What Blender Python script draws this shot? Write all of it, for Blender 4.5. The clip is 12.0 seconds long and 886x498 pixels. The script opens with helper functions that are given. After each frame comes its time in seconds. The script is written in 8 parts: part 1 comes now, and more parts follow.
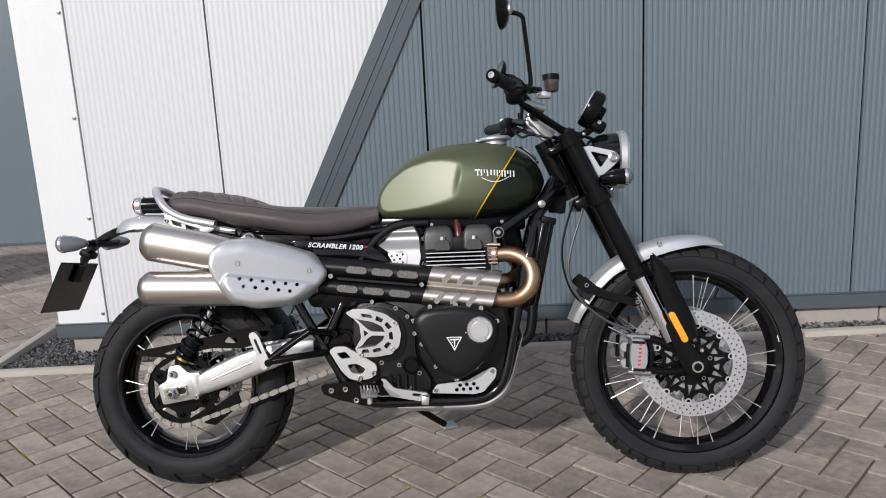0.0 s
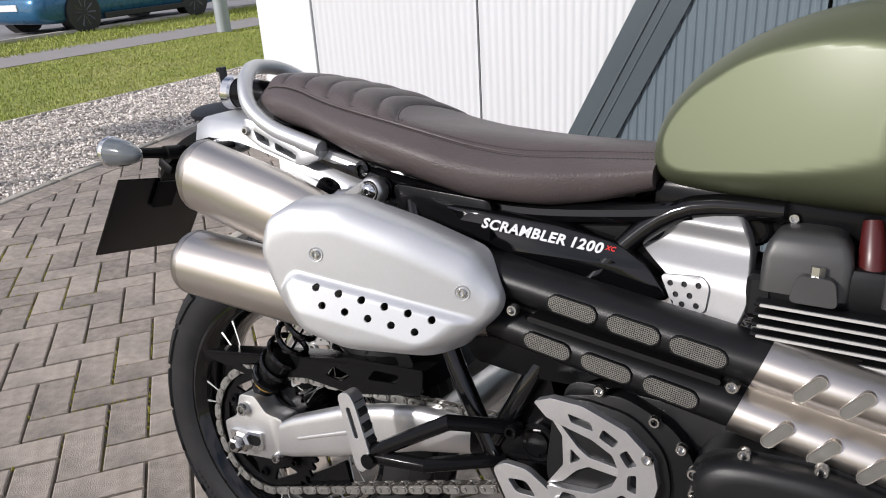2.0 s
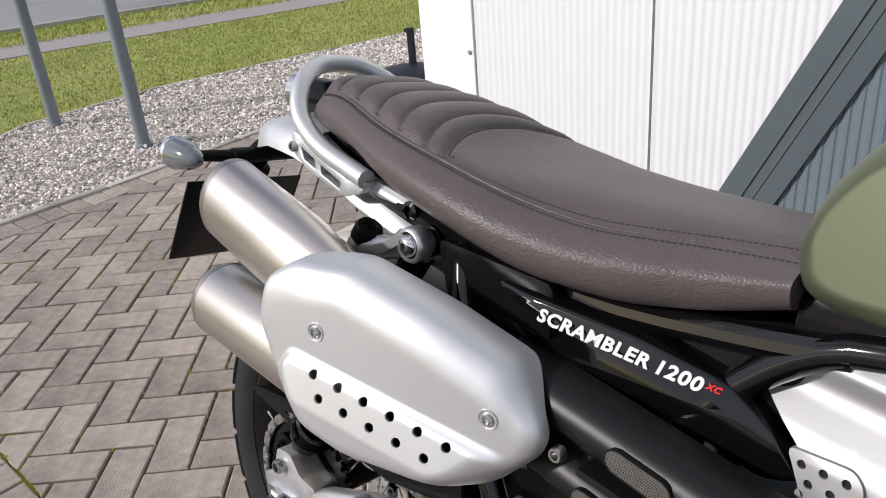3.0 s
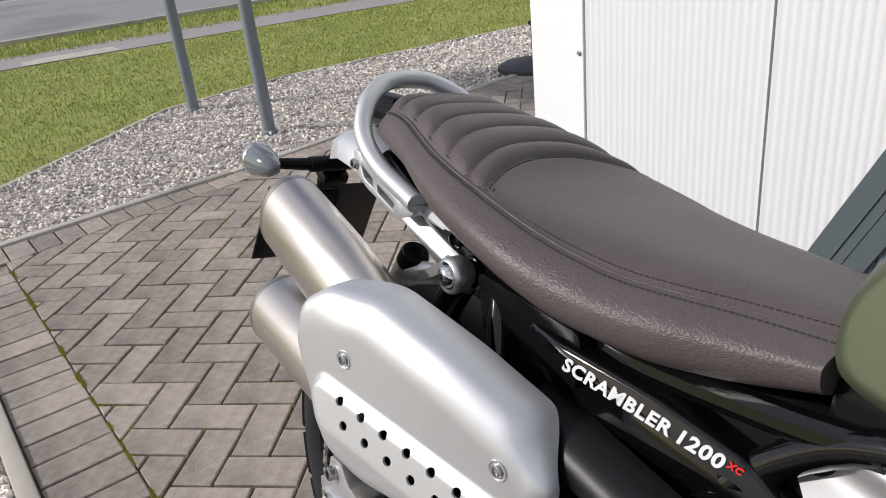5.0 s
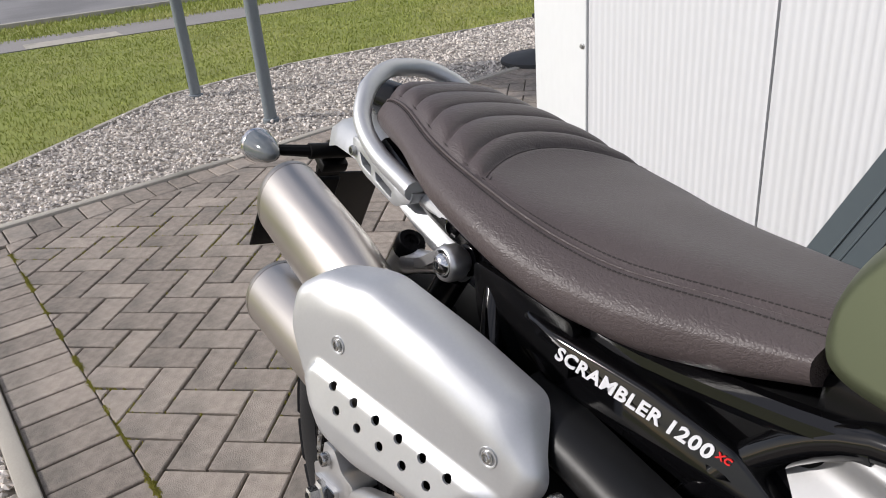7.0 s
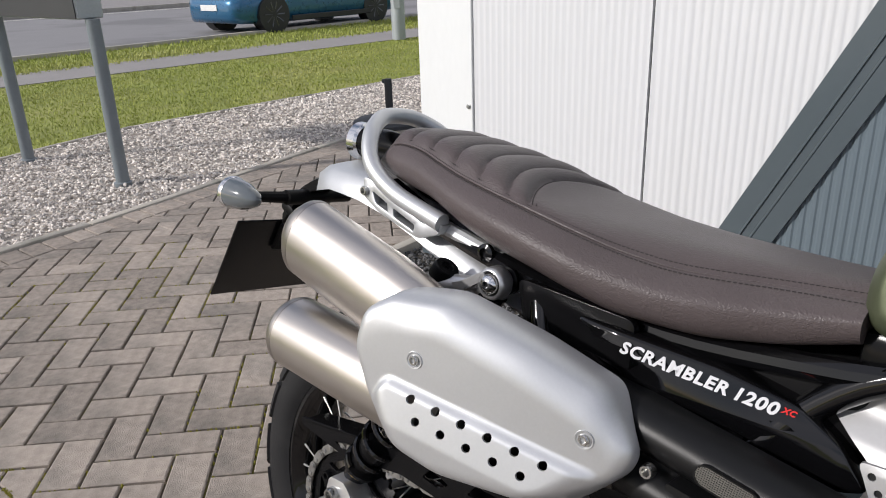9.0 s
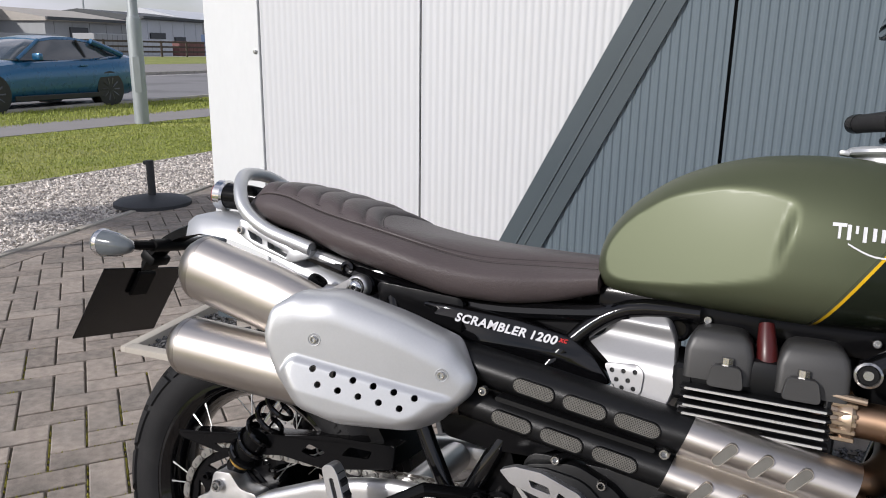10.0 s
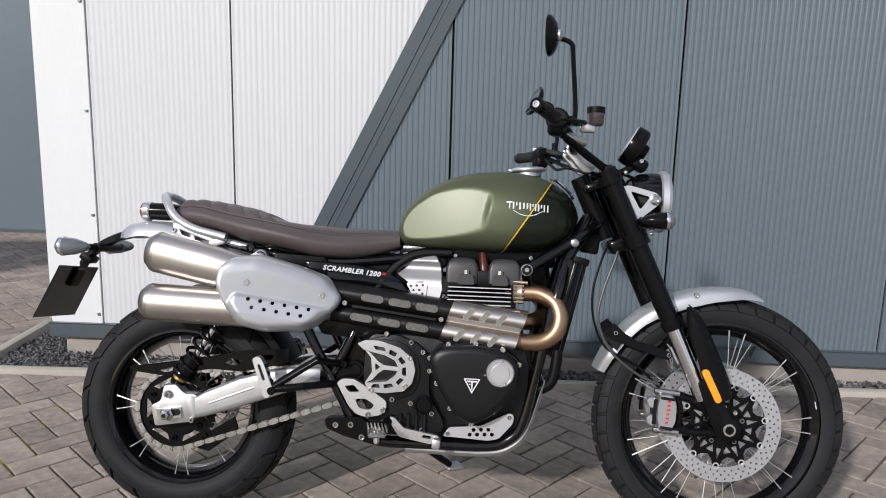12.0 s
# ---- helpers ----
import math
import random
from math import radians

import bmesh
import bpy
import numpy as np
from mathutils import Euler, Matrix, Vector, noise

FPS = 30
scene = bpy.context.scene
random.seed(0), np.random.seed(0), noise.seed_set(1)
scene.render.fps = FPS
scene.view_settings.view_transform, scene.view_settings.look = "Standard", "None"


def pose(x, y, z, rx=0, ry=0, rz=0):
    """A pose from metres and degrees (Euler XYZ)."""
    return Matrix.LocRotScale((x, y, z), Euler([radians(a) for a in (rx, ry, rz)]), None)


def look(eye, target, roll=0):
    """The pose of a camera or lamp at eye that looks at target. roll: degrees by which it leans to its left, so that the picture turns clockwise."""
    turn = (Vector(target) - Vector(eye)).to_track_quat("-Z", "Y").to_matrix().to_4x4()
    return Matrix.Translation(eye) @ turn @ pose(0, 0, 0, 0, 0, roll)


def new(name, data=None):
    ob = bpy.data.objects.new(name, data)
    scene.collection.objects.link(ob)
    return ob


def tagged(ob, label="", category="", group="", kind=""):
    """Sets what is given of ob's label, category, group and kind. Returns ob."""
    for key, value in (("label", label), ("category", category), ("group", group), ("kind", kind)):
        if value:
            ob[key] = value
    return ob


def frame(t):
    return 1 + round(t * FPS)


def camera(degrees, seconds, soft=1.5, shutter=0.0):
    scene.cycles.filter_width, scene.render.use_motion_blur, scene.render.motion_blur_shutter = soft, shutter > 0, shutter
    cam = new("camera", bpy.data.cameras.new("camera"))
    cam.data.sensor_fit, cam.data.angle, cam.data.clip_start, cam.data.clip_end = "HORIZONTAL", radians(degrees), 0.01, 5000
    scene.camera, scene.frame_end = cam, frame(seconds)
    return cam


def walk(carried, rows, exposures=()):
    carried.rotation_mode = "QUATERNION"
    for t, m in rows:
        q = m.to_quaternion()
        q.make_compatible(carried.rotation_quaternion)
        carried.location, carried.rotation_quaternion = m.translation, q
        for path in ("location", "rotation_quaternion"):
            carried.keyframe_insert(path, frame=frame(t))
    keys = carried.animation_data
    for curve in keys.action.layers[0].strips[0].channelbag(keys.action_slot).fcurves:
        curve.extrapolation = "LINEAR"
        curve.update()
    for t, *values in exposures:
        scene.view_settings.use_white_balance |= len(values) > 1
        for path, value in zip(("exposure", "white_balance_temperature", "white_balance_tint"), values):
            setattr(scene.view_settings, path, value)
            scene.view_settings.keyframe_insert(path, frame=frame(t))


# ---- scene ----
cam = camera(61.1, 12.0, soft=1.0)
ROWS = [
    (0, (0.038, 0.195, 1.169), (0.068, 2.153, 0.763), -2.9),
    (0.5, (0.042, 0.56, 1.191), (0.006, 2.508, 0.739), -2.8),
    (1, (0.038, 0.96, 1.178), (-0.145, 2.878, 0.641), -2.8),
    (1.5, (0.064, 1.274, 1.124), (-0.449, 3.096, 0.477), -3.4),
    (2, (0.052, 1.546, 1.092), (-0.803, 3.189, 0.336), -3.6),
    (2.5, (0.025, 1.759, 1.082), (-1.058, 3.231, 0.27), -4.4),
    (3, (0.038, 1.893, 1.101), (-1.234, 3.211, 0.272), -5.0),
    (3.2, (0.058, 1.938, 1.123), (-1.276, 3.177, 0.294), -5.8),
    (4.8, (0.077, 1.989, 1.129), (-1.401, 3.055, 0.305), -6.0),
    (5, (0.076, 1.984, 1.129), (-1.404, 3.045, 0.303), -6.0),
    (5.5, (0.078, 1.985, 1.128), (-1.405, 3.039, 0.297), -5.6),
    (6, (0.079, 1.986, 1.126), (-1.403, 3.036, 0.289), -5.5),
    (6.5, (0.08, 1.989, 1.126), (-1.399, 3.041, 0.284), -5.4),
    (7, (0.081, 1.985, 1.125), (-1.394, 3.04, 0.28), -4.9),
    (7.2, (0.081, 1.985, 1.127), (-1.391, 3.044, 0.283), -4.8),
    (8.8, (0.007, 1.836, 1.133), (-1.279, 3.164, 0.37), -2.7),
    (9, (-0.022, 1.737, 1.132), (-1.217, 3.174, 0.418), -1.9),
    (9.5, (-0.011, 1.542, 1.134), (-0.944, 3.21, 0.545), 0.2),
    (10, (0.025, 1.342, 1.148), (-0.626, 3.163, 0.64), 0.8),
    (10.5, (0.014, 1.118, 1.159), (-0.363, 3.033, 0.722), 1.2),
    (11, (-0.028, 0.855, 1.175), (-0.193, 2.809, 0.781), 1.5),
    (11.5, (-0.009, 0.567, 1.179), (-0.045, 2.531, 0.803), 1.6),
    (12, (-0.025, 0.34, 1.195), (0.004, 2.305, 0.824), 1.5),
]
walk(cam, [(t, look(eye, target, roll)) for t, eye, target, roll in ROWS], [(0, 0.03, 6400, 12), (1.0, 0.06, 6430, 12), (2.5, 0.32, 6500, 12), (5, 0.22, 6550, 11), (7, 0.16, 6550, 11), (8.8, 0.14, 6530, 11), (10, 0.04, 6430, 12), (12, 0.02, 6380, 12)])

# ---- world and sun: bright day with broken cloud ----
SUN_DIR = Vector((-0.504, -0.724, 0.485)).normalized()
world = bpy.data.worlds.new("world")
scene.world = world
world.use_nodes = True
wn, wl = world.node_tree.nodes, world.node_tree.links
wn.clear()
sky = wn.new("ShaderNodeTexSky")
sky.sky_type = "NISHITA"
sky.sun_disc = False
sky.sun_elevation = math.asin(SUN_DIR.z)
sky.sun_rotation = math.atan2(SUN_DIR.x, SUN_DIR.y)
wcoord = wn.new("ShaderNodeTexCoord")
wmap = wn.new("ShaderNodeMapping")
wmap.inputs["Scale"].default_value = (1.0, 1.0, 2.6)
wnoise = wn.new("ShaderNodeTexNoise")
wnoise.inputs["Scale"].default_value = 2.6
wnoise.inputs["Detail"].default_value = 7
wramp = wn.new("ShaderNodeValToRGB")
wramp.color_ramp.elements[0].position = 0.36
wramp.color_ramp.elements[1].position = 0.62
wmix = wn.new("ShaderNodeMix")
wmix.data_type = "RGBA"
wmix.inputs["B"].default_value = (8.7, 8.75, 9.9, 1)
wbg = wn.new("ShaderNodeBackground")
wbg.inputs["Strength"].default_value = 0.085
wout = wn.new("ShaderNodeOutputWorld")
wl.new(wcoord.outputs["Generated"], wmap.inputs["Vector"])
wl.new(wmap.outputs["Vector"], wnoise.inputs["Vector"])
wl.new(wnoise.outputs["Fac"], wramp.inputs["Fac"])
wl.new(wramp.outputs["Color"], wmix.inputs["Factor"])
wl.new(sky.outputs["Color"], wmix.inputs["A"])
wl.new(wmix.outputs["Result"], wbg.inputs["Color"])
wl.new(wbg.outputs["Background"], wout.inputs["Surface"])
sun = new("sun", bpy.data.lights.new("sun", "SUN"))
sun.data.energy = 3.4
sun.data.angle = radians(3.0)
sun.data.color = (1.0, 0.965, 0.93)
sun.matrix_world = look(SUN_DIR * 30, (0, 0, 0))
scene.view_settings.exposure = 0.0

# ---- materials ----
def mat(name, color, rough=0.5, metal=0.0, var=0.12, scale=8.0, fine=90.0, bump=0.0, bump_scale=200.0, coat=0.0, rand=0.0, island=False, tint=None, tint_scale=3.0, tint_pos=(0.5, 0.7), stretch=(1, 1, 1), spec=0.5, rvar=0.1):
    """A principled material: base colour with coarse and fine variation, a second tint in patches, varied gloss and fine relief."""
    m = bpy.data.materials.new(name)
    m.use_nodes = True
    nt = m.node_tree
    n, l = nt.nodes, nt.links
    p = n["Principled BSDF"]
    p.inputs["Metallic"].default_value = metal
    p.inputs["Specular IOR Level"].default_value = spec
    p.inputs["Coat Weight"].default_value = coat
    p.inputs["Coat Roughness"].default_value = 0.06
    tc = n.new("ShaderNodeTexCoord")
    mp = n.new("ShaderNodeMapping")
    mp.inputs["Scale"].default_value = stretch
    l.new(tc.outputs["Object"], mp.inputs["Vector"])

    def noisy(sc, detail=4):
        t = n.new("ShaderNodeTexNoise")
        t.inputs["Scale"].default_value = sc
        t.inputs["Detail"].default_value = detail
        l.new(mp.outputs["Vector"], t.inputs["Vector"])
        return t.outputs["Fac"]

    def math2(op, a, b):
        t = n.new("ShaderNodeMath")
        t.operation = op
        for i, v in enumerate((a, b)):
            if isinstance(v, (int, float)):
                t.inputs[i].default_value = v
            else:
                l.new(v, t.inputs[i])
        return t.outputs[0]

    big, small = noisy(scale), noisy(fine, 3)
    both = math2("ADD", math2("MULTIPLY", big, 0.6), math2("MULTIPLY", small, 0.4))
    value = math2("ADD", math2("MULTIPLY", math2("SUBTRACT", both, 0.5), 4 * var), 1.0)
    if rand:
        if island:
            g = n.new("ShaderNodeNewGeometry")
            r = g.outputs["Random Per Island"]
        else:
            g = n.new("ShaderNodeObjectInfo")
            r = g.outputs["Random"]
        value = math2("ADD", value, math2("MULTIPLY", math2("SUBTRACT", r, 0.5), 2 * rand))
    base = n.new("ShaderNodeRGB")
    base.outputs[0].default_value = (*color, 1)
    col = base.outputs[0]
    if tint:
        ramp = n.new("ShaderNodeValToRGB")
        ramp.color_ramp.elements[0].position, ramp.color_ramp.elements[1].position = tint_pos
        l.new(noisy(tint_scale, 6), ramp.inputs["Fac"])
        mx = n.new("ShaderNodeMix")
        mx.data_type = "RGBA"
        l.new(ramp.outputs["Color"], mx.inputs["Factor"])
        l.new(col, mx.inputs["A"])
        mx.inputs["B"].default_value = (*tint, 1)
        col = mx.outputs["Result"]
    sc = n.new("ShaderNodeVectorMath")
    sc.operation = "SCALE"
    l.new(col, sc.inputs[0])
    l.new(value, sc.inputs["Scale"])
    l.new(sc.outputs["Vector"], p.inputs["Base Color"])
    l.new(math2("ADD", math2("MULTIPLY", math2("SUBTRACT", big, 0.5), 2 * rvar), rough), p.inputs["Roughness"])
    if bump:
        b = n.new("ShaderNodeBump")
        b.inputs["Strength"].default_value = bump
        b.inputs["Distance"].default_value = 0.002
        l.new(noisy(bump_scale, 4), b.inputs["Height"])
        l.new(b.outputs["Normal"], p.inputs["Normal"])
    return m


WHITE_CLAD = mat("white_cladding", (0.600, 0.612, 0.628), 0.42, var=0.03, scale=1.2, fine=30, tint=(0.56, 0.57, 0.565), tint_scale=1.1, tint_pos=(0.52, 0.85), stretch=(1, 1, 0.25))
TRIM_WHITE = mat("white_trim", (0.70, 0.72, 0.72), 0.45, var=0.04, scale=3, fine=60, tint=(0.55, 0.56, 0.55), tint_scale=2.0, tint_pos=(0.55, 0.8), stretch=(1, 1, 0.3))
SLATE_CLAD = mat("slate_cladding", (0.120, 0.154, 0.178), 0.36, var=0.05, scale=1.0, fine=40, stretch=(1, 1, 0.3))
SLATE_TRIM = mat("slate_trim", (0.074, 0.094, 0.106), 0.35, var=0.05, scale=2, fine=50)
JOINT = mat("joint_seal", (0.012, 0.013, 0.014), 0.6)
SCREW = mat("screw_steel", (0.35, 0.36, 0.36), 0.4, metal=0.9)
PLINTH = mat("plinth_stone", (0.33, 0.30, 0.27), 0.85, var=0.12, scale=14, fine=160, bump=0.5, bump_scale=140, rand=0.15, tint=(0.17, 0.16, 0.15), tint_scale=7, tint_pos=(0.5, 0.75))
KERB = mat("kerb_concrete", (0.40, 0.37, 0.32), 0.9, var=0.1, scale=9, fine=220, bump=0.5, bump_scale=260, tint=(0.24, 0.23, 0.19), tint_scale=4, tint_pos=(0.5, 0.8), rand=0.06)
PAVER = mat("paver", (0.315, 0.270, 0.230), 0.84, var=0.42, scale=34, fine=300, bump=1.2, bump_scale=330, rand=0.20, tint=(0.17, 0.155, 0.135), tint_scale=5, tint_pos=(0.45, 0.8), spec=0.35)
PAVER_FAR = mat("paver_far", (0.315, 0.270, 0.230), 0.84, var=0.42, scale=34, fine=300, bump=1.2, bump_scale=330, rand=0.20, island=True, tint=(0.19, 0.175, 0.155), tint_scale=5, tint_pos=(0.45, 0.8), spec=0.35)
SAND = mat("joint_sand", (0.095, 0.080, 0.060), 0.95, var=0.2, scale=40, fine=600, bump=0.6, bump_scale=700, tint=(0.13, 0.12, 0.025), tint_scale=3.2, tint_pos=(0.54, 0.66))
MOSS = mat("moss", (0.22, 0.205, 0.03), 0.95, var=0.3, scale=60, fine=500, bump=0.8, bump_scale=600, rand=0.25, island=True)
GRAVEL = mat("gravel", (0.64, 0.59, 0.54), 0.85, var=0.15, scale=30, fine=300, rand=0.55, island=True, bump=0.3, bump_scale=400)
GRAVEL_BED = mat("gravel_bed", (0.40, 0.365, 0.325), 0.95, var=0.35, scale=45, fine=260, bump=1.0, bump_scale=90)
CHIPS = mat("slate_chips", (0.10, 0.10, 0.10), 0.85, var=0.2, scale=40, fine=300, rand=0.6, island=True)
SOIL = mat("soil", (0.07, 0.062, 0.05), 0.95, var=0.3, scale=30, fine=260, bump=0.8, bump_scale=200)
GRASS = mat("grass_blade", (0.30, 0.34, 0.075), 0.75, var=0.12, scale=1.2, fine=12, rand=0.12, island=True, tint=(0.40, 0.40, 0.13), tint_scale=0.8, tint_pos=(0.48, 0.72), spec=0.3)
TURF = mat("turf", (0.215, 0.245, 0.052), 0.95, var=0.3, scale=2.5, fine=45, bump=0.8, bump_scale=60, tint=(0.29, 0.29, 0.09), tint_scale=0.9, tint_pos=(0.45, 0.75))
ASPHALT = mat("asphalt", (0.225, 0.220, 0.222), 0.9, var=0.1, scale=1.5, fine=150, bump=0.4, bump_scale=260, tint=(0.17, 0.166, 0.168), tint_scale=0.35, tint_pos=(0.5, 0.6))
FOOTPATH = mat("footpath_asphalt", (0.27, 0.255, 0.245), 0.9, var=0.12, scale=2.5, fine=150, bump=0.4, bump_scale=260)
ROAD_PAINT = mat("road_paint", (0.55, 0.53, 0.47), 0.8, var=0.15, scale=6, fine=60)
FENCE_WOOD = mat("fence_wood", (0.085, 0.065, 0.052), 0.85, var=0.2, scale=4, fine=60, rand=0.15)
GALV = mat("galvanised_steel", (0.36, 0.39, 0.40), 0.5, metal=0.35, var=0.1, scale=5, fine=80)
POST_PAINT = mat("post_paint", (0.165, 0.190, 0.205), 0.45, var=0.1, scale=6, fine=80)
SHED_GREY = mat("shed_grey", (0.33, 0.34, 0.345), 0.7, var=0.08, scale=0.3, fine=3, stretch=(1, 1, 0.2))
SHED_PALE = mat("shed_pale", (0.55, 0.57, 0.60), 0.7, var=0.06, scale=0.3, fine=3)
SHED_ROOF = mat("shed_roof", (0.40, 0.37, 0.33), 0.8, var=0.08, scale=0.3, fine=3)
SHED_DARK = mat("shed_dark", (0.06, 0.065, 0.07), 0.6)
BRICK_RED = mat("red_wall", (0.20, 0.10, 0.09), 0.9, var=0.2, scale=1, fine=8)
CONTAINER_BLUE = mat("container_blue", (0.05, 0.09, 0.17), 0.6, var=0.1)
CAST_BASE = mat("cast_base", (0.035, 0.038, 0.042), 0.6, var=0.15, scale=12, fine=150, bump=0.3)

# ---- mesh helpers ----
def mesh_ob(name, bm, material, smooth=35):
    me = bpy.data.meshes.new(name)
    bmesh.ops.recalc_face_normals(bm, faces=bm.faces)
    bm.to_mesh(me)
    bm.free()
    for m in material if isinstance(material, (list, tuple)) else [material]:
        me.materials.append(m)
    if smooth:
        me.shade_smooth()
        me.set_sharp_from_angle(angle=radians(smooth))
    return new(name, me)


def part(name, bm, material, parent, label="", smooth=35):
    ob = mesh_ob(name, bm, material, smooth)
    ob.parent = parent
    return tagged(ob, label)


def thing(name, label, category, m=None, group="", kind=""):
    ob = new(name)
    ob.empty_display_size = 0.05
    if m is not None:
        ob.matrix_world = m
    return tagged(ob, label, category, group, kind)


def spline(pts, steps=6, closed=False):
    """Catmull-Rom points through pts."""
    pts = [Vector(p) for p in pts]
    k, out = len(pts), []
    for i in range(k if closed else k - 1):
        if closed:
            a, b, c, d = pts[i - 1], pts[i], pts[(i + 1) % k], pts[(i + 2) % k]
        else:
            a, b, c, d = pts[max(i - 1, 0)], pts[i], pts[i + 1], pts[min(i + 2, k - 1)]
        for s in range(steps):
            t = s / steps
            out.append(0.5 * ((2 * b) + (c - a) * t + (2 * a - 5 * b + 4 * c - d) * t * t + (3 * b - a - 3 * c + d) * t ** 3))
    if not closed:
        out.append(pts[-1])
    return out


def loft(rings, closed=False, caps=True, bm=None):
    """A skin over rings of equally many points."""
    bm = bm or bmesh.new()
    vs = [[bm.verts.new(p) for p in r] for r in rings]
    k = len(vs[0])
    for i in range(len(vs) if closed else len(vs) - 1):
        a, b = vs[i], vs[(i + 1) % len(vs)]
        for j in range(k):
            bm.faces.new((a[j], a[(j + 1) % k], b[(j + 1) % k], b[j]))
    if caps and not closed:
        bm.faces.new(vs[0][::-1])
        bm.faces.new(vs[-1])
    return bm


def tube(path, r, n=12, closed=False, caps=True, bm=None, steps=0):
    """A round bar along path; r is one radius or one for each point."""
    pts = spline(path, steps, closed) if steps else [Vector(p) for p in path]
    k = len(pts)
    if isinstance(r, (int, float)):
        rs = [r] * k
    else:
        rs = [np.interp(i * (len(r) - 1) / (k - 1), range(len(r)), r) for i in range(k)]
    rings, up = [], None
    for i, p in enumerate(pts):
        a = pts[i - 1] if (i or closed) else p
        b = pts[(i + 1) % k] if (i < k - 1 or closed) else p
        d = (b - a).normalized()
        if up is None:
            up = d.orthogonal().normalized()
        up = (up - d * up.dot(d)).normalized()
        side = d.cross(up)
        rings.append([p + (up * math.cos(2 * math.pi * j / n) + side * math.sin(2 * math.pi * j / n)) * rs[i] for j in range(n)])
    return loft(rings, closed, caps, bm)


def lathe(profile, n=32, m=None, bm=None, closed=False):
    """Turns (radius, height) points round the y axis, then places by m."""
    m = m or Matrix()
    rings = [[m @ Vector((r * math.cos(2 * math.pi * j / n), h, r * math.sin(2 * math.pi * j / n))) for j in range(n)] for r, h in profile]
    return loft(rings, closed, not closed, bm)


def slab(size, m=None, bevel=0.0, seg=1, bm=None):
    """A box of that size round the origin, placed by m."""
    b = bmesh.new()
    bmesh.ops.create_cube(b, size=1, matrix=Matrix.Diagonal((*size, 1)))
    if bevel:
        bmesh.ops.bevel(b, geom=b.edges[:], offset=bevel, segments=seg, affect="EDGES", profile=0.5)
    if m:
        b.transform(m)
    return merge(bm, b)


def merge(bm, b):
    if bm is None:
        return b
    me = bpy.data.meshes.new("tmp")
    b.to_mesh(me)
    b.free()
    bm.from_mesh(me)
    bpy.data.meshes.remove(me)
    return bm


def plate(outer, y0, y1, holes=(), bevel=0.0, seg=1, bm=None, m=None):
    """A flat piece cut from the x-z outline, with holes, from y0 to y1."""
    b = bmesh.new()
    edges = []
    for loop in (outer, *holes):
        vs = [b.verts.new((p[0], y0, p[1])) for p in loop]
        edges += [b.edges.new((vs[i - 1], vs[i])) for i in range(len(vs))]
    bmesh.ops.triangle_fill(b, use_beauty=True, use_dissolve=False, edges=edges)
    rim = [e for e in b.edges if len(e.link_faces) == 1]
    got = bmesh.ops.extrude_face_region(b, geom=b.faces[:])
    moved = [v for v in got["geom"] if isinstance(v, bmesh.types.BMVert)]
    bmesh.ops.translate(b, verts=moved, vec=(0, y1 - y0, 0))
    if bevel:
        sharp = [e for e in b.edges if len(e.link_faces) == 2 and e.calc_face_angle(0) > 0.9 and abs(e.verts[0].co.y - e.verts[1].co.y) < 1e-6]
        bmesh.ops.bevel(b, geom=sharp, offset=bevel, segments=seg, affect="EDGES", profile=0.5, clamp_overlap=True)
    if m:
        b.transform(m)
    return merge(bm, b)


def circle(x, z, r, n=14):
    return [(x + r * math.cos(2 * math.pi * i / n), z + r * math.sin(2 * math.pi * i / n)) for i in range(n)]


def rounded(pts, r, n=4):
    """The outline pts with its corners rounded."""
    out, k = [], len(pts)
    for i in range(k):
        p, a, b = Vector(pts[i]), Vector(pts[i - 1]), Vector(pts[(i + 1) % k])
        ra = min(r, (a - p).length * 0.45)
        rb = min(r, (b - p).length * 0.45)
        s, e = p + (a - p).normalized() * ra, p + (b - p).normalized() * rb
        for j in range(n + 1):
            t = j / n
            out.append(tuple((1 - t) ** 2 * s + 2 * t * (1 - t) * p + t * t * e))
    return out


def slot(x0, z0, x1, z1, r, n=6):
    """The outline of a long hole from one centre to the other."""
    a = math.atan2(z1 - z0, x1 - x0)
    return [(x0 + r * math.cos(a + math.pi / 2 + math.pi * i / n), z0 + r * math.sin(a + math.pi / 2 + math.pi * i / n)) for i in range(n + 1)] + [(x1 + r * math.cos(a - math.pi / 2 + math.pi * i / n), z1 + r * math.sin(a - math.pi / 2 + math.pi * i / n)) for i in range(n + 1)]


def bolt_bm(x, y, z, r=0.007, h=0.005, bm=None, m=None):
    """A socket head that faces -y."""
    mm = (m or Matrix()) @ Matrix.Translation((x, y, z))
    return lathe([(r, 0), (r, -h * 0.7), (r * 0.85, -h), (r * 0.58, -h), (r * 0.52, h * 0.25), (0.0005, h * 0.25)], 12, mm, bm)

# ---- the wall: clad in ribbed metal, white and slate, turned three degrees ----
WALL = pose(-1.58, 3.80, 0, 0, 0, -3)
HEIGHT = 4.2
wall = tagged(mesh_ob("wall_north", slab((7.2, 0.18, HEIGHT), Matrix.Translation((3.35, 0.125, HEIGHT / 2 + 0.09))), JOINT, 0), "ribbed metal wall, white beside slate grey, over a stone plinth", "wall", kind="structure")
wall.matrix_world = WALL


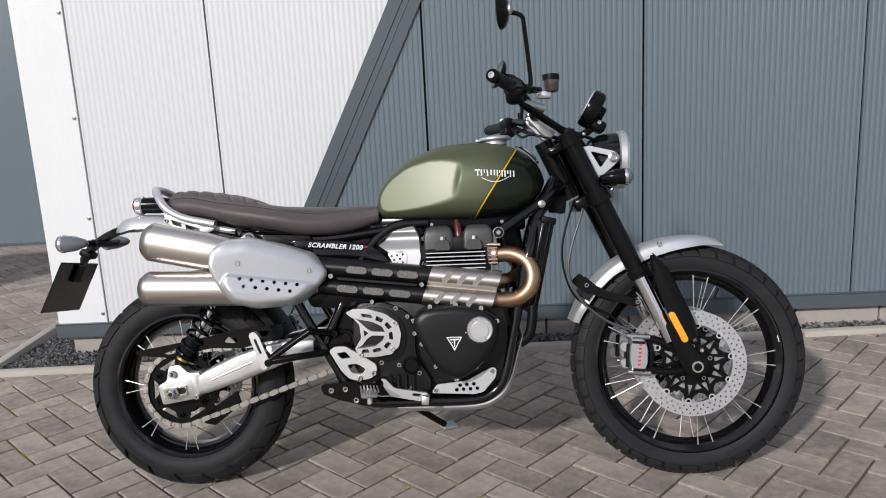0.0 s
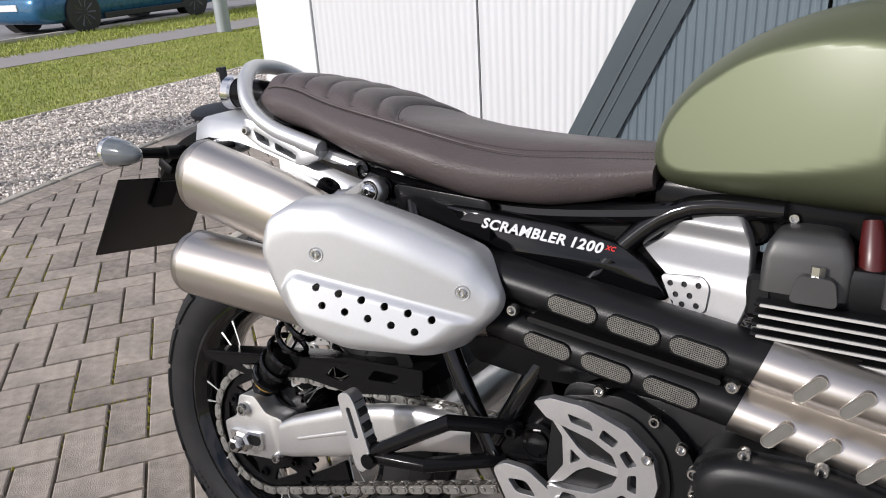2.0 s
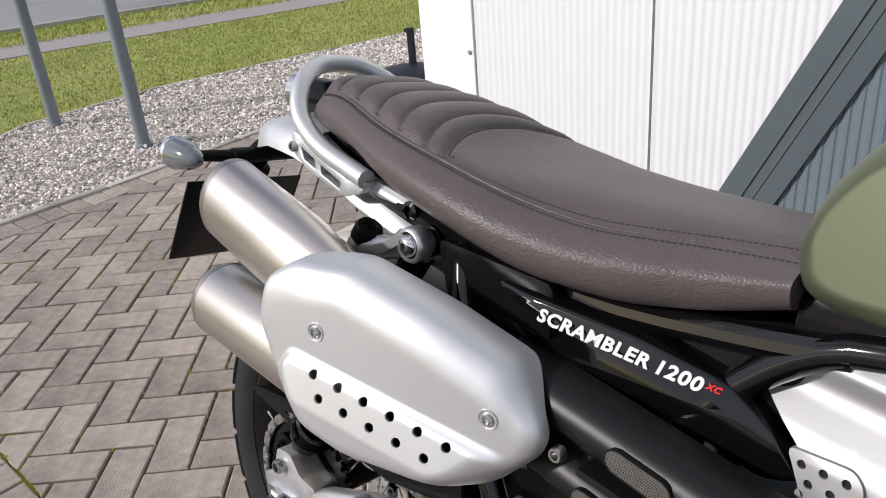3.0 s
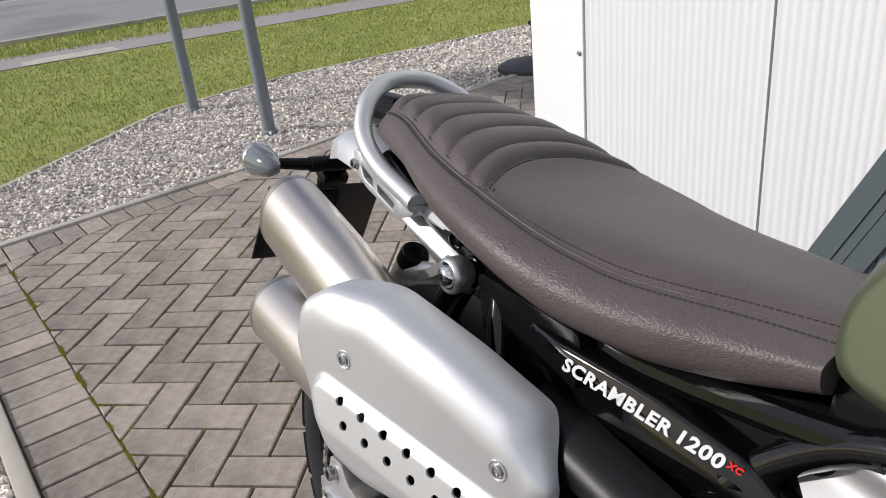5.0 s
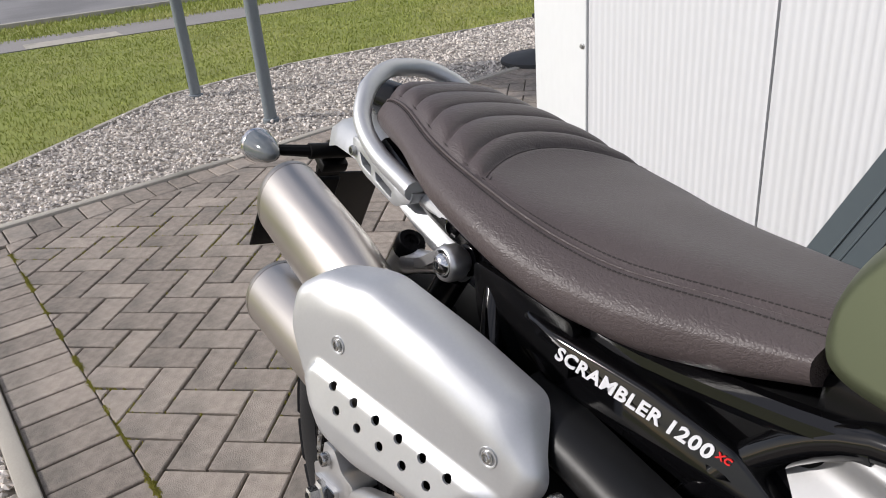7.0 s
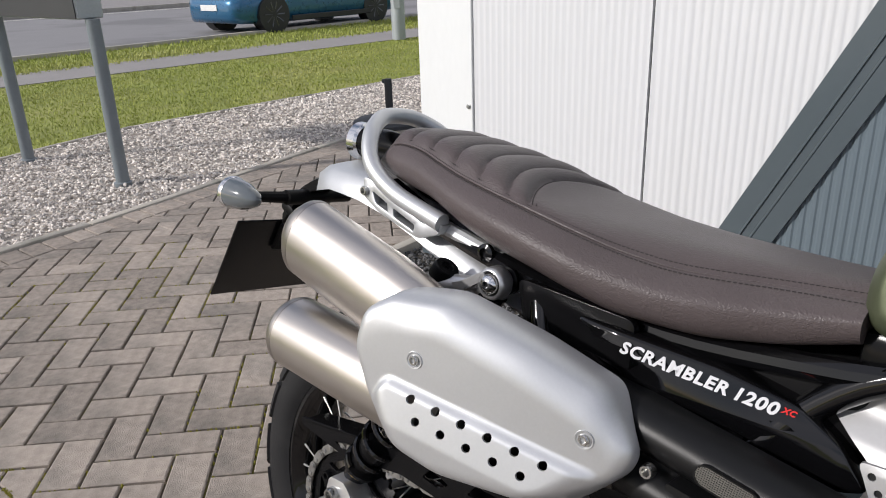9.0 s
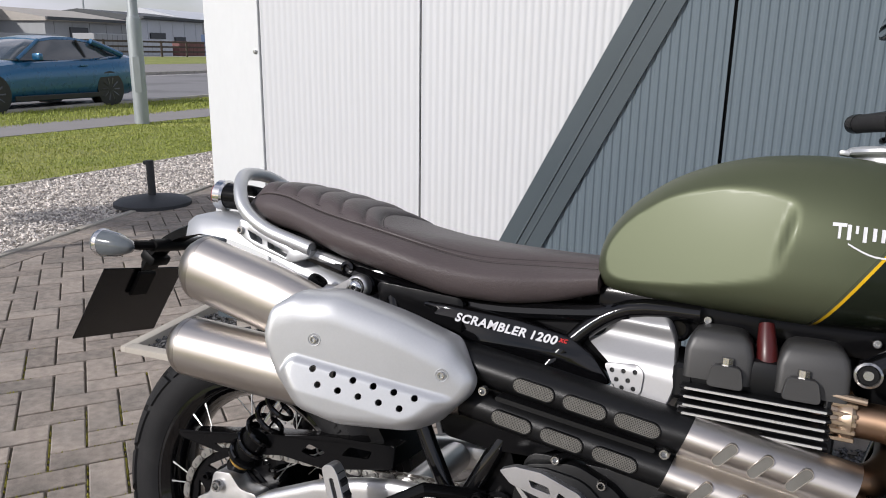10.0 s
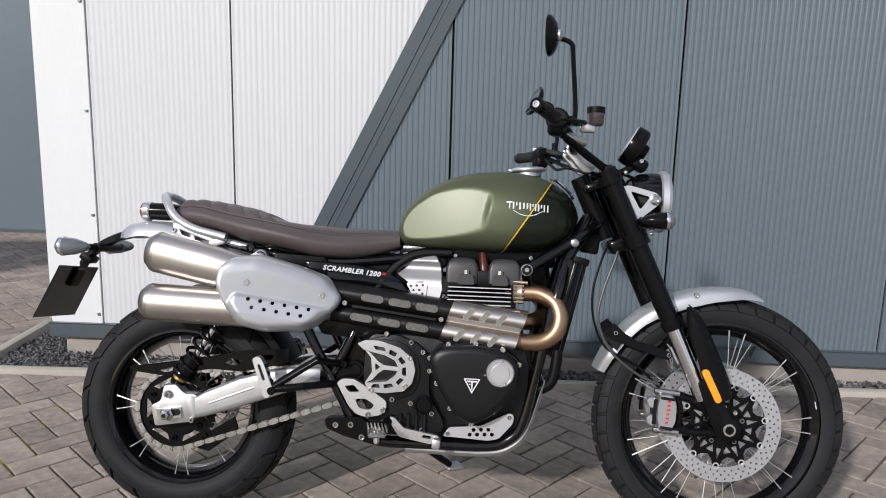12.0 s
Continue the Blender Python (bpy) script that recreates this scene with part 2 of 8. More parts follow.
def ribbed(s0, s1, z0, z1, cut=None, depth=0.0026):
    """Micro-ribbed sheet from s0 to s1 along the wall; cut: (slope, offset, keep) of a slanting edge."""
    bm = bmesh.new()
    pitch = 0.0245
    xs = []
    x = s0
    xs.append((s0, 0.012))
    xs.append((s0, 0.0))
    k = int((s1 - s0) / pitch)
    step = (s1 - s0) / k
    for i in range(k):
        a = s0 + i * step
        xs += [(a + step * 0.30, 0.0), (a + step * 0.48, depth), (a + step * 0.74, depth), (a + step * 0.92, 0.0)]
    xs += [(s1, 0.0), (s1, 0.012)]
    lo = [bm.verts.new((x, y, z0)) for x, y in xs]
    hi = [bm.verts.new((x, y, z1)) for x, y in xs]
    for i in range(len(xs) - 1):
        bm.faces.new((lo[i], lo[i + 1], hi[i + 1], hi[i]))
    if cut:
        slope, off, keep = cut
        no = Vector((1, 0, -slope)).normalized()
        bmesh.ops.bisect_plane(bm, geom=bm.verts[:] + bm.edges[:] + bm.faces[:], plane_co=(off, 0, 0), plane_no=no, clear_outer=keep < 0, clear_inner=keep > 0)
    return bm


Z0 = 0.145
for s0, s1, m, cut in (
    (0.006, 0.645, WHITE_CLAD, None),
    (0.653, 2.70, WHITE_CLAD, (0.505, 0.690, -1)),
    (0.80, 1.623, SLATE_CLAD, (0.505, 0.831, 1)),
    (1.633, 2.617, SLATE_CLAD, (0.505, 0.831, 1)),
    (2.627, 3.602, SLATE_CLAD, (0.505, 0.831, 1)),
    (3.612, 4.625, SLATE_CLAD, None),
    (4.635, 5.63, SLATE_CLAD, None),
    (5.64, 6.63, SLATE_CLAD, None),
):
    part("panel", ribbed(s0, s1, Z0, Z0 + HEIGHT - 0.05, cut, 0.0013 if m is WHITE_CLAD else 0.0026), m, wall, "white ribbed panel" if m is WHITE_CLAD else "slate ribbed panel", 20)
# slanting cover strip with two fine ridges
strip = bmesh.new()
prof = [(0.684, 0.0), (0.684, -0.010), (0.741, -0.010), (0.743, -0.0125), (0.747, -0.0125), (0.749, -0.008), (0.772, -0.008), (0.774, -0.0125), (0.778, -0.0125), (0.780, -0.010), (0.835, -0.010), (0.835, 0.0)]
lo = [strip.verts.new((x + 0.505 * Z0, y, Z0)) for x, y in prof]
hi = [strip.verts.new((x + 0.505 * (Z0 + HEIGHT - 0.06), y, Z0 + HEIGHT - 0.06)) for x, y in prof]
for i in range(len(prof) - 1):
    strip.faces.new((lo[i], lo[i + 1], hi[i + 1], hi[i]))
part("cover_strip", strip, SLATE_TRIM, wall, "slanting slate cover strip with two ridges", 0)
# white corner trim, folded round the corner
cornerbm = plate([(-0.245, 0.09), (0.0005, 0.09), (0.0005, HEIGHT + 0.1), (-0.245, HEIGHT + 0.1)], -0.006, 0.02, bevel=0.002)
cornerbm = slab((0.02, 1.2, HEIGHT), Matrix.Translation((-0.236, 0.62, HEIGHT / 2 + 0.10)), bm=cornerbm)
part("corner_trim", cornerbm, TRIM_WHITE, wall, "flat white corner trim")
for i in range(8):
    bm = lathe([(0.0095, 0.001), (0.0095, -0.002), (0.006, -0.003), (0.006, -0.007), (0.0005, -0.0075)], 10, Matrix.Translation((-0.016, -0.006, 0.191 + 0.4745 * i)))
    part("screw", bm, SCREW, wall)
part("flashing", plate([(0, 0.078), (0, 0.140), (-0.004, 0.147), (0.05, 0.147), (0.05, 0.078)], -0.252, 6.7, m=Matrix(((0, 1, 0, 0), (1, 0, 0, -0.022), (0, 0, 1, 0), (0, 0, 0, 1)))), SLATE_TRIM, wall, "dark folded base flashing", 0)
x = -0.20
k = 0
while x < 6.5:
    w = 0.40 if k else 0.36
    part("plinth_block", slab((w - 0.008, 0.12, 0.15), Matrix.Translation((x + w / 2, 0.075, 0.008)), 0.006), PLINTH, wall)
    x += w
    k += 1

# ---- ground: one sheet to the horizon, gravel bed, turf, paths and road over it ----
ground = tagged(mesh_ob("ground", slab((1600, 1600, 0.2), Matrix.Translation((0, 0, -0.145))), TURF, 0), "rough turf ground reaching to the horizon", "ground", kind="structure")


def sheet(name, pts, z, material, label, category, thick=0.05):
    bm = bmesh.new()
    top = [bm.verts.new((x, y, z)) for x, y in pts]
    low = [bm.verts.new((x, y, z - thick)) for x, y in pts]
    bm.faces.new(top)
    for i in range(len(pts)):
        bm.faces.new((top[i - 1], top[i], low[i], low[i - 1]))
    return tagged(mesh_ob(name, bm, material, 0), label, category, kind="structure")


sheet("gravel_bed", [(-3.46, -6), (6, -6), (6, 1.95), (-3.4, 1.95)], -0.029, GRAVEL_BED, "bed of pale loose gravel beside the pavers", "gravel")
GRASS_EDGE = [(-3.47, 1.20), (-4.42, 2.34), (-5.45, 3.62), (-5.68, 4.75), (-5.46, 8.3), (-5.3, 16.0)]
sheet("gravel_bed_verge", [(-3.46, 2.0), (-3.57, 3.3), (-3.83, 5.0), (-4.36, 9.0), (-4.6, 16.0)] + GRASS_EDGE[::-1], -0.024, GRAVEL_BED, "strip of pale loose gravel between pavers and grass", "gravel")
sheet("footpath", [(-15.6, -60), (-9.45, 4), (-8.58, 13), (-1.0, 90), (-2.5, 90), (-10.0, 13), (-10.55, 4), (-16.9, -60)], -0.035, FOOTPATH, "worn grey asphalt footpath along the verge", "footpath")
sheet("road", [(-12.25, -60), (-12.25, 200), (-24.2, 200), (-24.2, -60)], -0.040, ASPHALT, "grey asphalt road beyond the verge", "road")
sheet("road_line", [(-23.30, -60), (-23.30, 200), (-23.52, 200), (-23.52, -60)], -0.036, ROAD_PAINT, "pale painted line along the road's edge", "road marking", 0.003)


def bank(name, x0, z0, x1, z1, material, label, category):
    """A long strip beside the road that climbs from x0, z0 to x1, z1."""
    bm = plate([(x0, z0), (x1, z1), (x1, -0.2), (x0, -0.2)], -60, 200)
    return tagged(mesh_ob(name, bm, material, 0), label, category, kind="structure")


sheet("path_patch", [(-9.50, 3.42), (-9.41, 4.45), (-9.86, 4.49), (-9.95, 3.46)], -0.031, KERB, "pale concrete patch in the footpath", "paving", 0.004)

bank("far_footpath", -24.33, 0.085, -27.3, 0.33, FOOTPATH, "pale footpath across the road", "footpath")
bank("far_bank", -27.3, 0.335, -40.6, 0.50, TURF, "low green bank up to the fence", "grass")

# ---- kerbs ----
def edging(name, a, b, width, top, parent=None, piece=0.915):
    """A line of concrete edging pieces from a to b."""
    a, b = Vector((*a, 0)), Vector((*b, 0))
    run = (b - a).length
    root = tagged(new(name), "weathered concrete edging kerb", "kerb", kind="structure")
    d = (b - a).normalized()
    n = max(1, round(run / piece))
    for i in range(n):
        c = a + d * (run * (i + 0.5) / n)
        bm = slab((run / n - 0.006, width, 0.16), None, 0.008, 2)
        ob = part("kerb_piece", bm, KERB, root)
        ob.matrix_basis = Matrix.Translation((c.x, c.y, top - 0.08 + random.uniform(-0.003, 0.003))) @ pose(0, 0, 0, 0, 0, math.degrees(math.atan2(d.y, d.x)))
    return root


edging("kerb_1", (-3.40, 1.968), (-1.17, 1.968), 0.045, 0.012)
edging("kerb_1", (-1.195, 1.945), (-1.195, -1.45), 0.045, 0.012)
edging("kerb_2", (-3.425, 1.95), (-3.54, 3.3), 0.05, 0.010)
edging("kerb_2", (-3.54, 3.3), (-3.80, 5.0), 0.05, 0.010)
edging("kerb_2", (-3.80, 5.0), (-4.36, 9.2), 0.05, 0.010)
edging("kerb_3", (-2.06, 3.515), (3.6, 3.415), 0.05, 0.022)
edging("kerb_4", (-2.055, 3.49), (-2.12, 6.7), 0.05, 0.022)
edging("kerb_5", (-2.45, -0.15), (-4.42, 2.34), 0.04, -0.004)
edging("kerb_5", (-4.42, 2.34), (-5.45, 3.62), 0.04, -0.004)
edging("kerb_5", (-5.45, 3.62), (-5.68, 4.75), 0.04, -0.004)
edging("kerb_5", (-5.68, 4.75), (-5.46, 8.3), 0.04, -0.004)
edging("kerb_5", (-5.46, 8.3), (-5.3, 15.6), 0.04, -0.004)
edging("kerb_6", (-24.26, -40), (-24.26, 150), 0.13, 0.09, piece=10)
edging("kerb_6", (-12.18, -40), (-12.18, 150), 0.13, 0.02, piece=10)
sheet("soil_strip", [(-2.06, 3.50), (3.6, 3.43), (3.6, 3.9), (-1.7, 4.1), (-1.7, 6.7), (-2.1, 6.7)], -0.024, SOIL, "bed of dark stone chips along the wall", "gravel")

# ---- paver bed, soldier courses and herringbone at 45 degrees ----
paving = sheet("pavement", [(-3.42, 1.97), (-1.17, 1.97), (-1.17, -1.45), (3.6, -1.45), (3.6, 3.43), (-2.05, 3.50), (-2.08, 6.7), (-2.2, 9), (-4.34, 9), (-3.79, 5), (-3.53, 3.3)], -0.009, SAND, "grey block paving in herringbone with mossy joints", "paving")


def clip(poly, a, b, c):
    """Keeps the part of poly where a x + b y <= c."""
    out = []
    for i in range(len(poly)):
        p, q = poly[i - 1], poly[i]
        dp, dq = a * p[0] + b * p[1] - c, a * q[0] + b * q[1] - c
        if (dp <= 0) != (dq <= 0):
            t = dp / (dp - dq)
            out.append((p[0] + (q[0] - p[0]) * t, p[1] + (q[1] - p[1]) * t))
        if dq <= 0:
            out.append(q)
    return out


def shrink(poly, d):
    """Moves each side of a convex outline inwards by d."""
    cx, cy = sum(p[0] for p in poly) / len(poly), sum(p[1] for p in poly) / len(poly)
    out = poly
    for i in range(len(poly)):
        p, q = poly[i - 1], poly[i]
        nx, ny = q[1] - p[1], p[0] - q[0]
        ln = math.hypot(nx, ny)
        if ln < 1e-6:
            continue
        nx, ny = nx / ln, ny / ln
        if nx * (cx - p[0]) + ny * (cy - p[1]) > 0:
            nx, ny = -nx, -ny
        out = clip(out, nx, ny, nx * p[0] + ny * p[1] - d)
        if len(out) < 3:
            return []
    return out


def stone_bm(poly, bm=None, dz=0.0, tilt=(0, 0)):
    bm = bm or bmesh.new()
    if len(poly) < 3:
        return bm
    inner = shrink(poly, 0.0032)
    if len(inner) != len(poly):
        inner = poly
    rings = [[(x, y, z + dz + tilt[0] * x + tilt[1] * y) for x, y in r] for r, z in ((poly, -0.03), (poly, -0.0022), (inner, 0.0))]
    vs = [[bm.verts.new(p) for p in r] for r in rings]
    k = len(poly)
    for a, b in ((vs[0], vs[1]), (vs[1], vs[2])):
        for j in range(k):
            bm.faces.new((a[j], a[(j + 1) % k], b[(j + 1) % k], b[j]))
    bm.faces.new(vs[2])
    return bm


PITCH, GAP = 0.1012, 0.0075
U0, V0, H2 = 0.3695, 2.6800, math.sqrt(0.5)
REGIONS = [
    [(1, 0, 3.5), (-1, -0.135, 2.92), (0, -1, -2.192), (0.0177, 1, 3.452)],
    [(1, 0, -2.09), (-1, -0.135, 2.92), (0, -1, -3.4895), (0, 1, 8.6)],
]
near, far_bm = [], bmesh.new()
for i in range(-70, 90):
    for j in range(-78, 110):
        k = (i - j) % 4
        if k not in (0, 3):
            continue
        du, dv = (2, 1) if k == 0 else (1, 2)
        u, v = U0 + i * PITCH, V0 + j * PITCH
        g = GAP / 2
        quad = [(a, b) for a, b in ((u + g, v + g), (u + du * PITCH - g, v + g), (u + du * PITCH - g, v + dv * PITCH - g), (u + g, v + dv * PITCH - g))]
        quad = [((a - b) * H2, (a + b) * H2) for a, b in quad]
        cx, cy = sum(p[0] for p in quad) / 4, sum(p[1] for p in quad) / 4
        if not (-4.4 < cx < 3.7 and (1.9 if cx < -1.10 else -1.4) < cy < 8.8):
            continue
        for r in REGIONS:
            poly = quad
            for a, b, c in r:
                if (a, b) == (0, -1) and c > -3 and cx > -1.10:
                    c = 1.40
                poly = clip(poly, a, b, c)
            if len(poly) < 3:
                continue
            area = abs(sum(poly[n - 1][0] * poly[n][1] - poly[n][0] * poly[n - 1][1] for n in range(len(poly)))) / 2
            if area < 0.0004:
                continue
            whole = area > 0.0183
            near.append((whole, k, cx, cy, poly))
# soldier courses along the two outer kerbs
x = -3.19
while x < -1.22:
    near.append((False, 9, x + 0.05, 2.09, [(x + 0.003, 1.996), (x + 0.101, 1.996), (x + 0.101, 2.188), (x + 0.003, 2.188)]))
    x += 0.1045
y = 2.0
while y < 8.4:
    o, q = [float(np.interp(v, [2.0, 3.3, 5.0, 9.2], [-3.400, -3.513, -3.772, -4.332])) for v in (y, y + 0.1045)]
    i0, i1 = -2.925 - 0.135 * y, -2.925 - 0.135 * (y + 0.1045)
    near.append((False, 9, o + 0.09, y + 0.05, [(o, y + 0.003), (i0, y + 0.003), (i1, y + 0.101), (q, y + 0.101)]))
    y += 0.1045

# ---- loose stones ----
def pebbles(name, count, place, size, material, label, category):
    """Many angular stones in one mesh."""
    rng = random.Random(7)
    verts, faces = [], []
    base = [(1, 0, 0), (-1, 0, 0), (0, 1, 0), (0, -1, 0), (0, 0, 1), (0, 0, -1)]
    tri = [(0, 2, 4), (2, 1, 4), (1, 3, 4), (3, 0, 4), (2, 0, 5), (1, 2, 5), (3, 1, 5), (0, 3, 5)]
    for _ in range(count):
        x, y, z, grow = place(rng)
        s = rng.uniform(0.6, 1.25) * size * grow
        m = Euler((rng.uniform(-0.5, 0.5), rng.uniform(-0.5, 0.5), rng.uniform(0, 6.28))).to_matrix()
        k = len(verts)
        sx, sy, sz = s * rng.uniform(0.8, 1.3), s * rng.uniform(0.6, 1.0), s * rng.uniform(0.45, 0.8)
        for b in base:
            p = m @ Vector((b[0] * sx * rng.uniform(0.75, 1.2), b[1] * sy * rng.uniform(0.75, 1.2), b[2] * sz))
            verts.append((x + p.x, y + p.y, z + p.z))
        faces += [tuple(k + q for q in f) for f in tri]
    me = bpy.data.meshes.new(name)
    me.from_pydata(verts, [], faces)
    me.materials.append(material)
    return tagged(new(name, me), label, category, kind="stuff")


def inside(x, y, poly):
    odd = False
    for i in range(len(poly)):
        (x0, y0), (x1, y1) = poly[i - 1], poly[i]
        if (y0 > y) != (y1 > y) and x < (x1 - x0) * (y - y0) / (y1 - y0) + x0:
            odd = not odd
    return odd


VERGE = [(-3.45, -0.4), (-3.46, 2.0), (-3.58, 3.3), (-3.84, 5.0), (-4.39, 9.0), (-4.6, 13.0), (-5.36, 13.0), (-5.44, 8.3), (-5.65, 4.75), (-5.42, 3.62), (-4.40, 2.34), (-2.5, -0.1)]


def on_verge(rng):
    while True:
        x, y = rng.uniform(-5.75, -2.4), 0.2 + 12.5 * rng.random() ** 1.5
        if inside(x, y, VERGE):
            return x, y, -0.018 + rng.random() * 0.016, 1 + 0.05 * max(0, y - 4)


pebbles("gravel", 26000, on_verge, 0.0125, GRAVEL, "loose pale angular gravel stones", "gravel")
pebbles("gravel_edge", 3500, lambda rng: (rng.uniform(-3.2, -1.26), 1.94 - 0.5 * rng.random() ** 1.3, -0.016 + rng.random() * 0.014, 1.0), 0.0125, GRAVEL, "loose pale gravel stones beside the kerb", "gravel")


def by_wall(rng):
    if rng.random() < 0.8:
        x = rng.uniform(-2.02, 3.0)
        lo_y, hi_y = 3.525 - 0.0177 * (x + 2.06) + 0.02, 3.84 - 0.0524 * (x + 1.58)
        return x, rng.uniform(lo_y, hi_y), -0.018 + rng.random() * 0.014, 1.0
    return rng.uniform(-2.03, -1.80), rng.uniform(3.55, 5.2), -0.018 + rng.random() * 0.014, 1.0


pebbles("stone_chips", 9000, by_wall, 0.0095, CHIPS, "dark loose stone chips along the wall", "gravel")


# ---- grass: short blades on the verge, in one mesh ----
def grass(name, count, place, label):
    rng = random.Random(3)
    verts, faces = [], []
    for _ in range(count):
        x, y, z, h, w = place(rng)
        a, lean = rng.uniform(0, 6.28), rng.uniform(0.1, 0.8) * h
        ca, sa = math.cos(a), math.sin(a)
        bx, by = math.cos(a + 1.57) * w, math.sin(a + 1.57) * w
        k = len(verts)
        verts += [(x - bx, y - by, z), (x + bx, y + by, z), (x + ca * lean * 0.4 + bx * 0.7, y + sa * lean * 0.4 + by * 0.7, z + h * 0.6), (x + ca * lean, y + sa * lean, z + h)]
        faces += [(k, k + 1, k + 2), (k, k + 2, k + 3)]
    me = bpy.data.meshes.new(name)
    me.from_pydata(verts, [], faces)
    me.materials.append(GRASS)
    return tagged(new(name, me), label, "grass", kind="stuff")


LAWN = [(-2.5, -0.3), (-4.46, 2.36), (-5.49, 3.64), (-5.72, 4.77), (-5.50, 8.3), (-5.3, 30), (-7.05, 30), (-9.85, -1)]


def on_lawn(rng):
    while True:
        y = -1 + 24 * rng.random() ** 1.5
        x = rng.uniform(-9.85, -2.6)
        if inside(x, y, LAWN):
            return x, y, -0.046, rng.uniform(0.011, 0.027), 0.0028 + 0.0004 * max(0, y)


def on_far_verge(rng):
    y = 1 + 34 * rng.random() ** 1.4
    return rng.uniform(-12.1, -10.3 + 0.06 * (y - 4)), y, -0.046, rng.uniform(0.025, 0.065), 0.004 + 0.0004 * y


grass("grass_lawn", 120000, on_lawn, "short green and yellowed grass on the verge")
grass("grass_verge", 30000, on_far_verge, "longer green grass between footpath and road")


# ---- street furniture and distance ----
DECAL_PALE = mat("plate_white", (0.7, 0.7, 0.68), 0.5)


def sign_post(x, y, lean):
    root = thing("sign_post", "slate grey painted steel post set in the gravel", "post", pose(x, y, -0.03, 0, 0, 0), "posts in the gravel")
    part("pole", tube([(0, 0, 0), (0, 0, 0.935)], 0.038, 16), POST_PAINT, root)
    part("collar", lathe([(0.05, 0), (0.05, 0.03), (0.039, 0.036), (0.0385, 0.0)], 16, pose(0, 0, 0, 90, 0, 0)), POST_PAINT, root)
    return root


sign_post(-5.24, 3.755, 0)
sign_post(-4.14, 3.81, 0)
SIGN_DARK = mat("sign_face", (0.035, 0.036, 0.038), 0.45, var=0.1, scale=3, fine=60)
board = thing("sign_board", "dark box sign with pale lettering bars fixed on two grey posts", "sign", pose(-4.86, 3.815, 0.905))
part("sign_box", slab((1.40, 0.15, 0.95), Matrix.Translation((0, 0, 0.475)), 0.008), GALV, board, "pale metal box")
part("sign_face", slab((1.385, 0.006, 0.94), Matrix.Translation((0, -0.079, 0.475)), 0.001), SIGN_DARK, board, "dark sign face")
for k in range(9):
    part("sign_mark", slab((0.030, 0.002, 0.115), Matrix.Translation((0.59 - 0.075 * k, -0.083, 0.175))), DECAL_PALE, board, "white lettering bar", 0)
    part("sign_mark", slab((0.050, 0.002, 0.025), Matrix.Translation((0.585 - 0.150 * (k // 2), -0.083, 0.265))), DECAL_PALE, board, "white lettering bar", 0)
lamp = thing("street_lamp", "tall galvanised steel street lamp column with a wider base", "street lamp", pose(-8.70, 11.22, -0.04))
part("column", tube([(0, 0, 1.62), (0, 0, 1.70), (0, 0, 8.0)], [0.095, 0.078, 0.05], 18), GALV, lamp, "upper galvanised column")
part("base_compartment", lathe([(0.112, 0), (0.112, 1.55), (0.100, 1.64), (0.08, 1.66)], 18, pose(0, 0, 0, 90, 0, 0)), GALV, lamp, "wider galvanised base")
part("access_door", plate(rounded([(-0.05, 0.5), (0.05, 0.5), (0.05, 1.05), (-0.05, 1.05)], 0.012), -0.118, -0.108, bevel=0.002, m=pose(0, 0, 0, 0, 0, 35)), GALV, lamp)
umb = thing("parasol_base", "black cast parasol base with an upright tube on the pavers", "parasol base", pose(-3.93, 5.86, 0.0))
part("disc", lathe([(0.28, 0), (0.28, -0.025), (0.25, -0.042), (0.12, -0.060), (0.06, -0.075), (0.001, -0.075)], 32, pose(0, 0, 0, -90, 0, 0)), CAST_BASE, umb)
part("upright_tube", tube([(0, 0, 0.06), (0, 0, 0.335)], 0.028, 14), CAST_BASE, umb)
part("knob", slab((0.045, 0.03, 0.030), pose(-0.035, 0, 0.315), 0.008), CAST_BASE, umb)
# dark clad pier of the building beyond the corner
pier = tagged(mesh_ob("wall_pier", slab((1.5, 0.5, 4.6), Matrix.Translation((0.75, 0.25, 2.3)), 0.01), SLATE_CLAD), "dark slate clad pier of the building on the pavers", "wall", kind="structure")
pier.matrix_world = pose(-3.97, 7.02, 0, 0, 0, -3)
part("base_trim", slab((1.56, 0.54, 0.03), Matrix.Translation((0.75, 0.25, 0.015))), SLATE_TRIM, pier, "pale foot trim")
part("edge_trim", slab((0.05, 0.52, 4.6), Matrix.Translation((0.70, 0.24, 2.33))), JOINT, pier, "black joint")
for i in range(8):
    part("screw", lathe([(0.01, 0.001), (0.01, -0.004), (0.0005, -0.006)], 8, Matrix.Translation((0.55, 0, 0.2 + 0.5 * i))), SCREW, pier)


def fence():
    root = thing("rail_fence", "dark weathered wooden post and rail fence across the road", "fence")
    for i in range(34):
        part("post", slab((0.12, 0.14, 1.40), Matrix.Translation((-40.0, 3 + i * 2.9, 0.97)), 0.01), FENCE_WOOD, root)
    for z in (0.86, 1.22, 1.58):
        for i in range(17):
            part("rail", slab((0.05, 5.78, 0.13), Matrix.Translation((-39.92, 3 + 5.8 * i + 2.9, z)), 0.008), FENCE_WOOD, root)
    return root


fence()
sheet("yard", [(-40.6, -60), (-40.6, 200), (-95, 200), (-95, -60)], 0.40, FOOTPATH, "grey yard in front of the sheds", "yard", 0.6)


